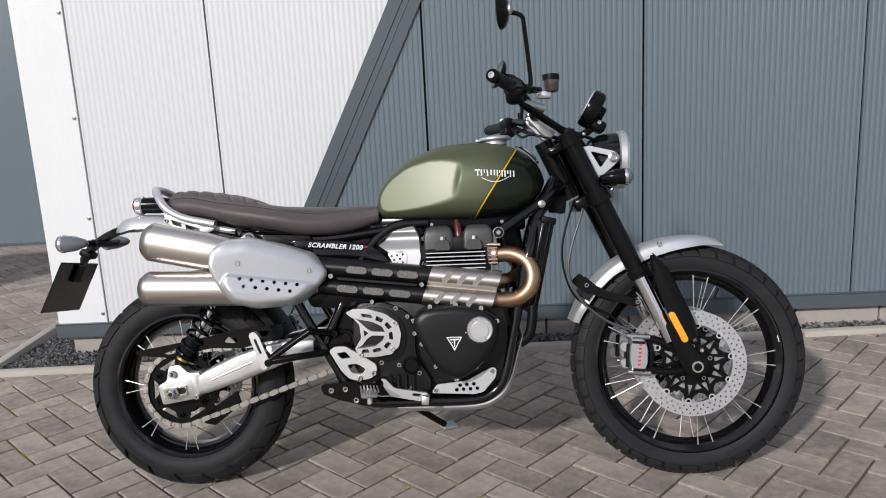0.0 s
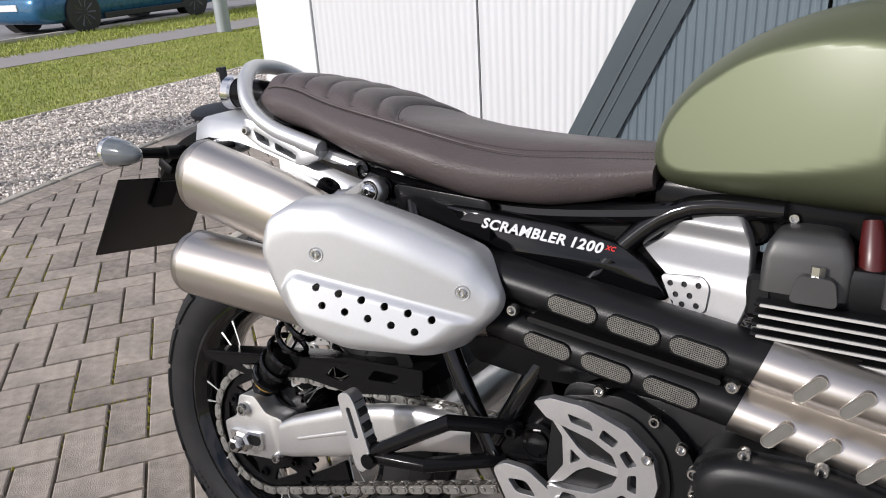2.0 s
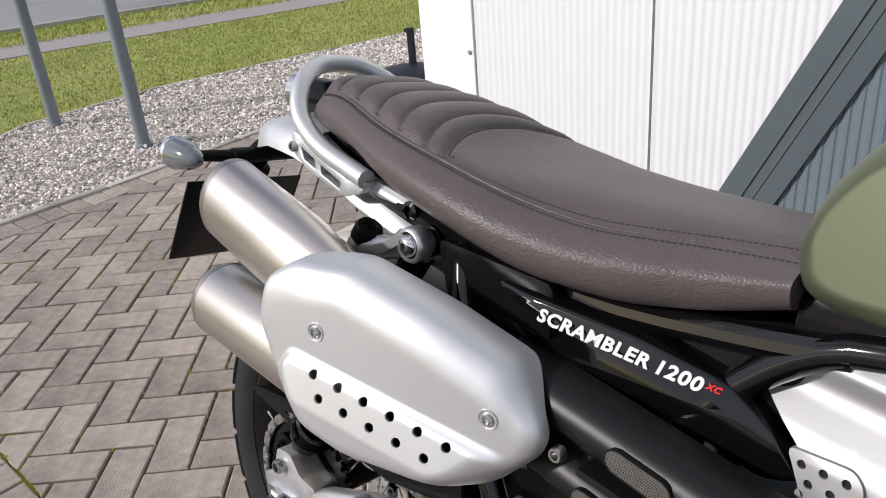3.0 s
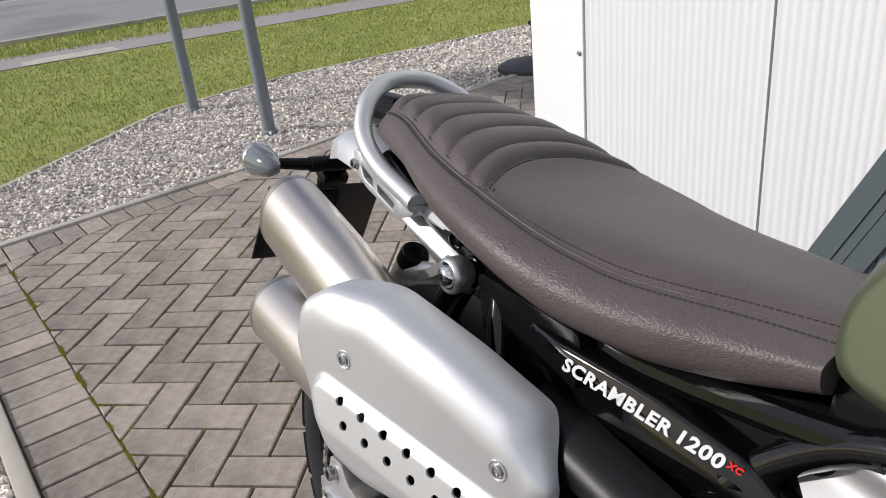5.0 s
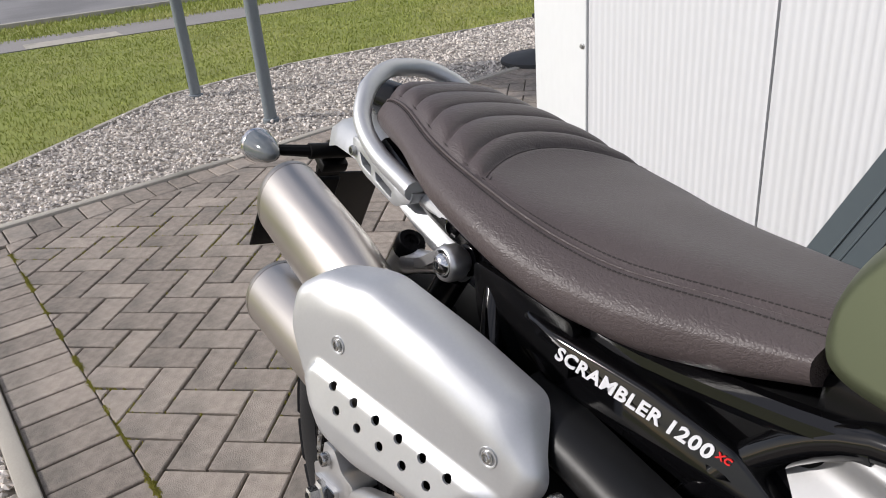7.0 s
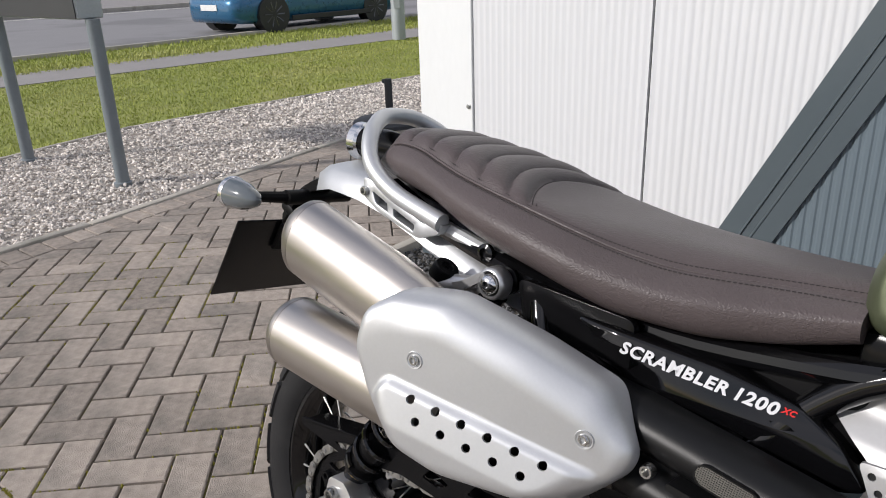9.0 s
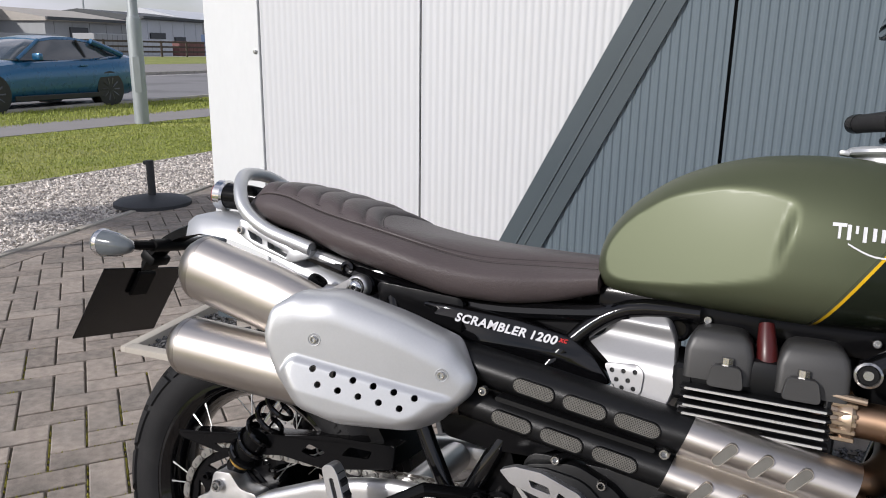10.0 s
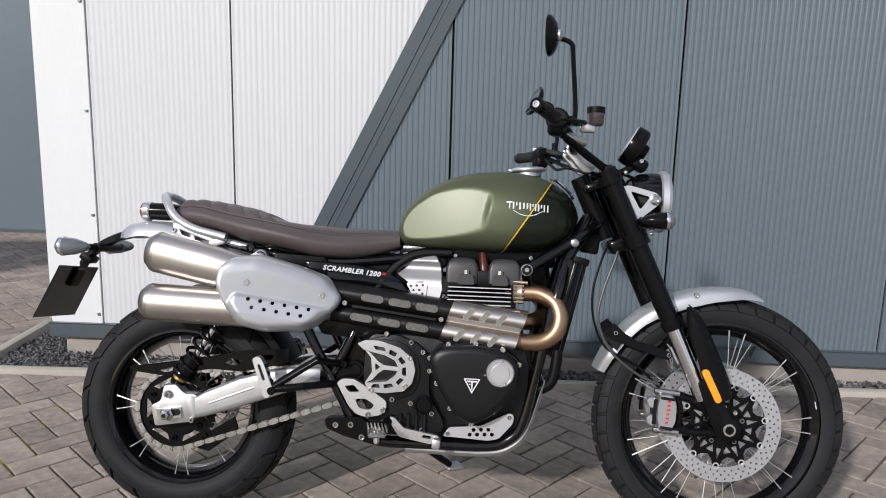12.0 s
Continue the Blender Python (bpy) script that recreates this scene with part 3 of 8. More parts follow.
def shed(x, y0, y1, depth, eave, rise, wall_m, roof_m, label, openings):
    """A gabled shed from y0 to y1 whose long side faces the road; openings: (offset, width, bottom, height)."""
    w = y1 - y0
    root = thing("industrial_shed", label, "warehouse", pose(x, (y0 + y1) / 2, 0.38, 0, 0, 90), "sheds beyond the road")
    part("wall", slab((w, depth, eave), Matrix.Translation((0, depth / 2, eave / 2))), wall_m, root)
    swap = Matrix(((0, 1, 0, 0), (1, 0, 0, 0), (0, 0, 1, 0), (0, 0, 0, 1)))
    part("roof", plate([(-0.5, eave - 0.05), (depth / 2, eave + rise), (depth + 0.5, eave - 0.05), (depth + 0.5, eave - 0.35), (-0.5, eave - 0.35)], -w / 2 - 0.3, w / 2 + 0.3, m=swap), roof_m, root)
    part("gutter", slab((w + 0.6, 0.25, 0.28), Matrix.Translation((0, -0.6, eave - 0.12))), SHED_DARK, root)
    for o, dw, z, dh in openings:
        part("opening", slab((dw, 0.3, dh), Matrix.Translation((o, -0.04, z + dh / 2))), SHED_DARK, root, "dark opening")
    for k in range(int(w // 2.2)):
        part("cladding_rib", slab((0.12, 0.1, eave - 0.4), Matrix.Translation((-w / 2 + 1.1 + 2.2 * k, -0.03, (eave - 0.4) / 2))), wall_m, root)
    return root


shed(-60, 57.6, 68.7, 16, 3.45, 1.1, SHED_GREY, SHED_ROOF, "grey clad shed with a pale roof", [(-1.6, 2.2, 0, 2.6)])
shed(-64, 75.0, 86.3, 18, 4.3, 0.9, SHED_PALE, SHED_DARK, "white clad shed with a dark overhanging roof", [(-3.0, 2.6, 1.8, 0.7), (1.0, 2.0, 1.2, 0.9)])
shed(-70, 92.5, 118.0, 18, 4.5, 1.8, SHED_GREY, SHED_PALE, "tall grey clad shed", [(-6, 4, 0, 3.4), (2, 4, 0, 3.4)])
shed(-66, 30.0, 56.5, 20, 4.6, 1.3, SHED_GREY, SHED_PALE, "long pale grey shed", [(8.0, 4.0, 0, 3.0), (0, 4.0, 0, 3.0), (11.5, 1.2, 2.2, 1.4)])
shed(-68, -40.0, 26.0, 22, 5.0, 1.6, SHED_PALE, SHED_GREY, "long white clad shed", [(20, 5, 0, 3.6), (5, 5, 0, 3.6)])
for y, w, m, h in ((47.5, 6.0, SHED_GREY, 1.7), (56.0, 4.0, SHED_GREY, 1.9), (61.5, 5.0, SHED_PALE, 1.5), (67.0, 4.0, BRICK_RED, 1.4), (73.4, 3.6, CONTAINER_BLUE, 2.2), (78.2, 4.5, SHED_GREY, 2.1)):
    box = thing("yard_container", "weathered metal container standing in the yard", "container", pose(-52, y, 0.40, 0, 0, 90), "containers in the yard")
    part("shell", slab((w, 2.4, h), Matrix.Translation((0, 0, h / 2)), 0.04), m, box)
    for k in range(int(w / 0.6)):
        part("rib", slab((0.12, 0.06, h - 0.2), Matrix.Translation((-w / 2 + 0.35 + 0.6 * k, -1.21, h / 2))), m, box)
for i in range(3):
    mast = thing("yard_mast", "thin grey mast behind the sheds", "mast", pose(-85, 60 + 14 * i, 0))
    part("pole", tube([(0, 0, 0), (0, 0, 11 + i)], [0.16, 0.09], 8), GALV, mast)


# ---- blue car on the near lane ----
CAR_BLUE = mat("car_blue", (0.015, 0.115, 0.235), 0.28, metal=0.4, var=0.04, coat=0.8, rvar=0.03)
CAR_GLASS = mat("car_glass", (0.05, 0.06, 0.065), 0.06, coat=1.0)
CAR_DARK = mat("car_trim", (0.012, 0.012, 0.013), 0.4)
CAR_RIM = mat("car_rim", (0.12, 0.12, 0.125), 0.3, metal=0.8)
CAR_LAMP = mat("car_lamp", (0.75, 0.78, 0.80), 0.1, metal=0.3, coat=1.0)
CAR_TAIL = mat("car_tail_lamp", (0.45, 0.02, 0.02), 0.15, coat=1.0)


def car(m):
    root = thing("car", "metallic blue two-door coupe with dark wheels on the road", "car", m)
    L = [0.0, 0.06, 0.20, 0.60, 1.2, 1.6, 2.4, 3.3, 3.9, 4.3, 4.55, 4.66]
    top = [0.58, 0.68, 0.74, 0.84, 0.92, 0.96, 0.98, 1.00, 1.03, 1.05, 1.03, 0.92]
    low = [0.30, 0.22, 0.19, 0.18, 0.17, 0.17, 0.17, 0.17, 0.18, 0.22, 0.28, 0.40]
    wid = [0.62, 0.74, 0.82, 0.90, 0.92, 0.92, 0.92, 0.93, 0.93, 0.90, 0.84, 0.74]
    rings = []
    for y, t, b, w in zip(L, top, low, wid):
        h = t - b
        side = [(0.86, 0.0), (0.96, 0.10), (0.99, 0.30), (1.0, 0.55), (0.985, 0.74), (0.93, 0.90), (0.80, 0.97), (0.4, 1.0)]
        ring = [(w * a, y, b + h * c) for a, c in side] + [(-w * a, y, b + h * c) for a, c in side[::-1]]
        rings.append(ring)
    part("body", loft(rings), CAR_BLUE, root, "metallic blue body", 40)
    G = [1.45, 1.75, 2.15, 2.55, 3.0, 3.5, 3.95, 4.25]
    gz = [0.95, 1.14, 1.33, 1.385, 1.385, 1.32, 1.17, 1.05]
    gw = [0.70, 0.66, 0.60, 0.58, 0.58, 0.59, 0.62, 0.66]
    rings, roof = [], []
    for y, z, w in zip(G, gz, gw):
        b = 0.93
        wb = 0.80
        ring = [(wb, y, b), (wb * 0.3 + w * 0.7, y, b + (z - b) * 0.75), (w, y, b + (z - b) * 0.94), (w * 0.6, y, z), (0, y, z + 0.008)]
        rings.append(ring + [(-x, yy, zz) for x, yy, zz in ring[-2::-1]])
    part("glasshouse", loft(rings), CAR_GLASS, root, "dark tinted windows", 40)
    rings = []
    for y, z, w in zip(G[1:-1], gz[1:-1], gw[1:-1]):
        ring = [(w * 1.06, y, 0.93 + (z - 0.93) * 0.86), (w * 1.02, y, 0.93 + (z - 0.93) * 0.97), (w * 0.6, y, z + 0.008), (0, y, z + 0.018)]
        rings.append(ring + [(-x, yy, zz) for x, yy, zz in ring[-2::-1]])
    rr = rings[1:]
    part("roof", loft([[(x, y, z) for x, y, z in r] for r in rr]), CAR_BLUE, root, "blue roof", 40)
    for s in (-1, 1):
        part("pillar", tube([(s * 0.78, 1.52, 0.95), (s * 0.64, 2.15, 1.30)], 0.035, 8), CAR_BLUE, root)
        part("pillar", tube([(s * 0.77, 3.15, 0.98), (s * 0.66, 3.05, 1.32)], 0.03, 8), CAR_DARK, root)
        part("pillar", tube([(s * 0.80, 4.15, 1.03), (s * 0.66, 3.45, 1.30)], 0.06, 8), CAR_BLUE, root)
        part("mirror", slab((0.20, 0.10, 0.13), Matrix.Translation((s * 0.98, 1.80, 1.0)), 0.03, 2), CAR_BLUE, root)
        part("sill", slab((0.03, 2.2, 0.10), Matrix.Translation((s * 0.925, 2.35, 0.24)), 0.01), CAR_DARK, root)
        part("headlamp", slab((0.36, 0.10, 0.10), Matrix.Translation((s * 0.60, 0.14, 0.66)) @ pose(0, 0, 0, 0, 0, s * 25), 0.03, 2), CAR_LAMP, root, "clear headlamp")
        part("tail_lamp", slab((0.30, 0.10, 0.12), Matrix.Translation((s * 0.66, 4.56, 0.86)) @ pose(0, 0, 0, 0, 0, -s * 20), 0.03, 2), CAR_TAIL, root, "red tail lamp")
        part("handle", slab((0.02, 0.20, 0.03), Matrix.Translation((s * 0.93, 2.95, 0.82)), 0.006), CAR_BLUE, root)
        for y in (0.82, 3.63):
            mw = Matrix.Translation((s * 0.80, y, 0.335)) @ pose(0, 0, 0, 0, 0, 90)
            part("wheel_arch", lathe([(0.365, -0.128), (0.365, 0.128)], 28, mw), CAR_DARK, root)
            wh = part("wheel", lathe([(0.335, -0.10), (0.335, 0.10), (0.30, 0.115), (0.24, 0.11), (0.24, -0.11), (0.30, -0.115)], 28, mw), CAR_DARK, root, "dark wheel", 40)
            for k in range(10):
                a = 2 * math.pi * k / 10
                part("rim_spoke", tube([mw @ Vector((0.05 * math.cos(a), -s * 0.112, 0.05 * math.sin(a))), mw @ Vector((0.24 * math.cos(a), -s * 0.122, 0.24 * math.sin(a)))], 0.018, 5), CAR_RIM, wh)
    part("grille", slab((0.70, 0.06, 0.14), Matrix.Translation((0, 0.06, 0.60)), 0.03, 2), CAR_DARK, root, "black grille")
    part("lower_grille", slab((1.1, 0.06, 0.12), Matrix.Translation((0, 0.05, 0.38)), 0.03, 2), CAR_DARK, root)
    part("number_plate", slab((0.52, 0.02, 0.11), Matrix.Translation((0, -0.005, 0.49)), 0.004), DECAL_PALE, root, "pale number plate")
    return root


car(pose(-13.02, 10.60, -0.040))

# ---- moss in the joints of the older corner of the pavement ----
rng = random.Random(11)
verts, faces = [], []
for _ in range(26000):
    i, j = rng.randint(-26, 12), rng.randint(-24, 22)
    if rng.random() < 0.30:
        x, y = rng.uniform(-3.1, -1.1), 2.190 + rng.gauss(0, 0.004)
    else:
        k = (i - j) % 4
        u, v = U0 + i * PITCH, V0 + j * PITCH
        if k in (0, 1):
            v += rng.choice((0, PITCH))
            u += rng.random() * PITCH
        else:
            u += rng.choice((0, PITCH))
            v += rng.random() * PITCH
        x, y = (u - v) * H2, (u + v) * H2
    if not (-3.1 < x < 0.9 and 2.18 < y < 3.42):
        continue
    p = noise.noise(Vector((x * 2.3, y * 2.3, 0.3)))
    if y < 2.2:
        p = 1.3 * noise.noise(Vector((x * 9.0, 0.0, 4.1))) - 0.12
    keep = p * 2.2 + 0.44 - 0.22 * max(0.0, x + 2.2) + (0.0 if y > 2.2 else 0.10)
    if rng.random() > keep:
        continue
    s0 = rng.uniform(0.0024, 0.0066)
    k0 = len(verts)
    for q in range(5):
        a = 2 * math.pi * q / 5 + rng.random()
        verts.append((x + s0 * math.cos(a) * rng.uniform(0.7, 1.5), y + s0 * math.sin(a) * rng.uniform(0.7, 1.5), -0.0085))
    verts.append((x, y, rng.uniform(0.0005, 0.004)))
    faces += [(k0 + q, k0 + (q + 1) % 5, k0 + 5) for q in range(5)]
me = bpy.data.meshes.new("moss")
me.from_pydata(verts, [], faces)
me.materials.append(MOSS)
tagged(new("moss", me), "yellow-green moss tufts in the paving joints", "moss", kind="stuff")

# ---- motorcycle: materials ----
RUBBER = mat("tyre_rubber", (0.015, 0.015, 0.016), 0.62, var=0.2, scale=18, fine=240, bump=0.25, bump_scale=500, tint=(0.026, 0.0255, 0.025), tint_scale=9, tint_pos=(0.55, 0.8), spec=0.22)
BLACK_GLOSS = mat("gloss_black_paint", (0.003, 0.003, 0.0035), 0.09, var=0.05, coat=0.3, rvar=0.03, spec=0.35)
BLACK_SATIN = mat("satin_black_paint", (0.005, 0.005, 0.0055), 0.17, var=0.1, scale=14, fine=300, bump=0.03, bump_scale=900, spec=0.13)
BLACK_MATT = mat("matt_black_coating", (0.0065, 0.0067, 0.0072), 0.36, var=0.12, scale=10, fine=400, bump=0.10, bump_scale=1400, spec=0.26)
BLACK_PLASTIC = mat("black_plastic", (0.005, 0.005, 0.0054), 0.42, var=0.1, scale=14, fine=500, bump=0.12, bump_scale=1500, spec=0.11)
ENGINE_GREY = mat("engine_grey", (0.052, 0.0515, 0.051), 0.42, metal=0.35, var=0.1, scale=12, fine=400, bump=0.1, bump_scale=1200)
COVER_SATIN = mat("satin_cover", (0.33, 0.33, 0.335), 0.46, metal=0.6, var=0.05, scale=12, fine=260)
COVER_GREY = mat("cover_casting", (0.50, 0.50, 0.51), 0.38, metal=0.85, var=0.08, scale=14, fine=300, bump=0.06, bump_scale=700)
SILVER = mat("silver_paint", (0.565, 0.575, 0.585), 0.41, metal=0.72, var=0.05, scale=9, fine=300, rvar=0.06)
CAST_ALU = mat("cast_aluminium", (0.57, 0.57, 0.575), 0.36, metal=0.85, var=0.08, scale=12, fine=260, bump=0.08, bump_scale=700)
STEEL = mat("brushed_steel", (0.54, 0.505, 0.47), 0.33, metal=1.0, var=0.035, scale=3, fine=60, stretch=(0.5, 14, 30), rvar=0.03)
# Darker copy of the brushed steel: a dimmer reflection put into the colour.
STEEL_DIM = mat("brushed_steel_dim", (0.40, 0.37, 0.34), 0.33, metal=1.0, var=0.12, scale=7, fine=90)
CHROME = mat("polished_steel", (0.72, 0.72, 0.72), 0.14, metal=1.0, var=0.04)
SPOKE = mat("spoke_steel", (0.62, 0.62, 0.61), 0.32, metal=0.6, var=0.05)
DISC = mat("disc_steel", (0.52, 0.52, 0.525), 0.36, metal=0.65, var=0.08, scale=20, fine=300)
BOLT = mat("bolt_steel", (0.50, 0.495, 0.48), 0.26, metal=1.0, var=0.1)
CHAIN = mat("chain_steel", (0.40, 0.395, 0.38), 0.36, metal=0.95, var=0.2, scale=30)
GAUZE = mat("wire_gauze", (0.20, 0.195, 0.18), 0.45, metal=0.7, var=0.12, scale=60, fine=500)
DECAL = mat("white_decal", (0.66, 0.66, 0.68), 0.4, var=0.03)
RED = mat("red_decal", (0.62, 0.02, 0.02), 0.4)
AMBER = mat("amber_reflector", (0.95, 0.33, 0.01), 0.25, var=0.05, coat=0.5)
RED_LENS = mat("red_lens", (0.22, 0.010, 0.012), 0.18, coat=0.6)
PLUG_RED = mat("red_rubber", (0.06, 0.008, 0.008), 0.35)
RESERVOIR = mat("smoked_reservoir", (0.050, 0.040, 0.042), 0.12, coat=0.6)
CLAMP = mat("bronzed_band", (0.44, 0.34, 0.25), 0.32, metal=0.9, var=0.12, scale=30)
BRASS = mat("brass", (0.65, 0.42, 0.12), 0.3, metal=1.0)
PLATE_BLACK = mat("black_plate", (0.006, 0.006, 0.007), 0.22, var=0.3, scale=10, fine=60)
# Smoked grey, lifted to stand in for sky reflected in the turn signals.
SMOKE_SKY = mat("smoked_lens_sky", (0.10, 0.115, 0.125), 0.12, coat=1.0)
# Grey base stands in for bright sky mirrored by the clock glass.
GLASS_SKY = mat("screen_glass_sky", (0.16, 0.17, 0.175), 0.06, coat=1.0)
HOSE_STEEL = mat("braided_hose", (0.10, 0.10, 0.10), 0.5, metal=0.6, var=0.2, scale=200, fine=900)
LENS_CLEAR = mat("lamp_lens", (0.55, 0.57, 0.58), 0.08, metal=0.6, coat=1.0)
MIRROR = bpy.data.materials.new("mirror_glass")
MIRROR.use_nodes = True
MIRROR.node_tree.nodes["Principled BSDF"].inputs["Metallic"].default_value = 1.0
MIRROR.node_tree.nodes["Principled BSDF"].inputs["Roughness"].default_value = 0.02
MIRROR.node_tree.nodes["Principled BSDF"].inputs["Base Color"].default_value = (0.45, 0.48, 0.50, 1)


def leather():
    m = mat("brown_leather", (0.076, 0.0615, 0.0615), 0.43, var=0.10, scale=7, fine=120, spec=0.33, rvar=0.07)
    n, l = m.node_tree.nodes, m.node_tree.links
    tc = n.new("ShaderNodeTexCoord")
    warp = n.new("ShaderNodeTexNoise")
    warp.inputs["Scale"].default_value = 28
    warp.inputs["Detail"].default_value = 3
    l.new(tc.outputs["Object"], warp.inputs["Vector"])
    bend = n.new("ShaderNodeVectorMath")
    bend.operation = "MULTIPLY_ADD"
    bend.inputs[1].default_value = (0.016, 0.016, 0.016)
    l.new(warp.outputs["Color"], bend.inputs[0])
    l.new(tc.outputs["Object"], bend.inputs[2])
    squash = n.new("ShaderNodeMapping")
    squash.inputs["Scale"].default_value = (0.75, 1.0, 1.0)
    l.new(bend.outputs["Vector"], squash.inputs["Vector"])
    heights = []
    for scale, gain in ((420, 0.55), (190, 0.75)):
        v = n.new("ShaderNodeTexVoronoi")
        v.feature = "DISTANCE_TO_EDGE"
        v.inputs["Scale"].default_value = scale
        l.new(squash.outputs["Vector"], v.inputs["Vector"])
        g = n.new("ShaderNodeMath")
        g.operation = "MULTIPLY"
        g.inputs[1].default_value = gain
        l.new(v.outputs["Distance"], g.inputs[0])
        heights.append(g.outputs[0])
    z = n.new("ShaderNodeTexNoise")
    z.inputs["Scale"].default_value = 60
    z.inputs["Detail"].default_value = 5
    l.new(squash.outputs["Vector"], z.inputs["Vector"])
    a = n.new("ShaderNodeMath")
    a.operation = "ADD"
    l.new(heights[0], a.inputs[0])
    l.new(heights[1], a.inputs[1])
    c = n.new("ShaderNodeMath")
    c.operation = "MULTIPLY_ADD"
    c.inputs[1].default_value = 0.35
    l.new(z.outputs["Fac"], c.inputs[0])
    l.new(a.outputs[0], c.inputs[2])
    b = n.new("ShaderNodeBump")
    b.inputs["Strength"].default_value = 0.52
    b.inputs["Distance"].default_value = 0.0016
    l.new(c.outputs[0], b.inputs["Height"])
    l.new(b.outputs["Normal"], n["Principled BSDF"].inputs["Normal"])
    return m


LEATHER = leather()


def tank_paint():
    """Khaki behind the slanting pinstripe, dark green before it, yellow on it."""
    m = mat("tank_paint", (0.5, 0.5, 0.5), 0.34, var=0.02, coat=0.25, rvar=0.03)
    n, l = m.node_tree.nodes, m.node_tree.links
    p = n["Principled BSDF"]
    tc = n.new("ShaderNodeTexCoord")
    dot = n.new("ShaderNodeVectorMath")
    dot.operation = "DOT_PRODUCT"
    a, b = Vector((1.047, 0, 0.996)), Vector((0.915, 0, 0.795))
    d = (a - b).normalized()
    nor = Vector((d.z, 0, -d.x))
    dot.inputs[1].default_value = nor
    l.new(tc.outputs["Object"], dot.inputs[0])
    sub = n.new("ShaderNodeMath")
    sub.operation = "SUBTRACT"
    sub.inputs[1].default_value = nor.dot(b) - 0.1
    l.new(dot.outputs["Value"], sub.inputs[0])
    ramp = n.new("ShaderNodeValToRGB")
    ramp.color_ramp.interpolation = "CONSTANT"
    e = ramp.color_ramp.elements
    e[0].position, e[0].color = 0.0, (0.086, 0.098, 0.058, 1)
    e[1].position, e[1].color = 0.0982, (0.85, 0.52, 0.02, 1)
    c = e.new(0.1018)
    c.color = (0.014, 0.019, 0.012, 1)
    l.new(sub.outputs[0], ramp.inputs["Fac"])
    flake = n.new("ShaderNodeTexNoise")
    flake.inputs["Scale"].default_value = 2500
    l.new(tc.outputs["Object"], flake.inputs["Vector"])
    mul = n.new("ShaderNodeVectorMath")
    mul.operation = "SCALE"
    ma = n.new("ShaderNodeMath")
    ma.operation = "MULTIPLY_ADD"
    ma.inputs[1].default_value = 0.5
    ma.inputs[2].default_value = 0.75
    l.new(flake.outputs["Fac"], ma.inputs[0])
    l.new(ramp.outputs["Color"], mul.inputs[0])
    l.new(ma.outputs[0], mul.inputs["Scale"])
    l.new(mul.outputs["Vector"], p.inputs["Base Color"])
    r2 = n.new("ShaderNodeValToRGB")
    r2.color_ramp.interpolation = "CONSTANT"
    r2.color_ramp.elements[0].color = (0.50, 0.50, 0.50, 1)
    r2.color_ramp.elements[1].position = 0.0975
    r2.color_ramp.elements[1].color = (0.20, 0.20, 0.20, 1)
    l.new(sub.outputs[0], r2.inputs["Fac"])
    l.new(r2.outputs["Color"], p.inputs["Roughness"])
    p.inputs["Metallic"].default_value = 0.5
    p.inputs["Specular IOR Level"].default_value = 0.25
    p.inputs["Coat Weight"].default_value = 0.06
    p.inputs["Coat Roughness"].default_value = 0.2
    return m


TANK = tank_paint()


def heat_steel():
    """Header pipe, straw to bronze to violet by heat along its length."""
    m = mat("heated_steel", (0.5, 0.4, 0.3), 0.40, metal=1.0, var=0.06, scale=20, rvar=0.05)
    n, l = m.node_tree.nodes, m.node_tree.links
    tc = n.new("ShaderNodeTexCoord")
    s = n.new("ShaderNodeSeparateXYZ")
    l.new(tc.outputs["Object"], s.inputs[0])
    nz = n.new("ShaderNodeTexNoise")
    nz.inputs["Scale"].default_value = 14
    l.new(tc.outputs["Object"], nz.inputs["Vector"])
    mm = n.new("ShaderNodeMath")
    mm.operation = "MULTIPLY_ADD"
    mm.inputs[1].default_value = 0.10
    l.new(nz.outputs["Fac"], mm.inputs[0])
    l.new(s.outputs["X"], mm.inputs[2])
    mr = n.new("ShaderNodeMapRange")
    mr.inputs["From Min"].default_value = 0.98
    mr.inputs["From Max"].default_value = 1.20
    l.new(mm.outputs[0], mr.inputs["Value"])
    ramp = n.new("ShaderNodeValToRGB")
    e = ramp.color_ramp.elements
    e[0].position, e[0].color = 0.0, (0.27, 0.185, 0.135, 1)
    e[1].position, e[1].color = 1.0, (0.50, 0.35, 0.21, 1)
    c = e.new(0.45)
    c.color = (0.33, 0.215, 0.135, 1)
    l.new(mr.outputs["Result"], ramp.inputs["Fac"])
    l.new(ramp.outputs["Color"], n["Principled BSDF"].inputs["Base Color"])
    return m


HEADER = heat_steel()

# ---- motorcycle, leaning on its stand: x forward, y to its left, z up from the rear contact ----
bike = thing("motorcycle", "khaki green scrambler motorcycle on its side stand on block paving", "motorcycle", pose(-0.7510, 2.4090, 0.0025, -10, 0, -4.5))


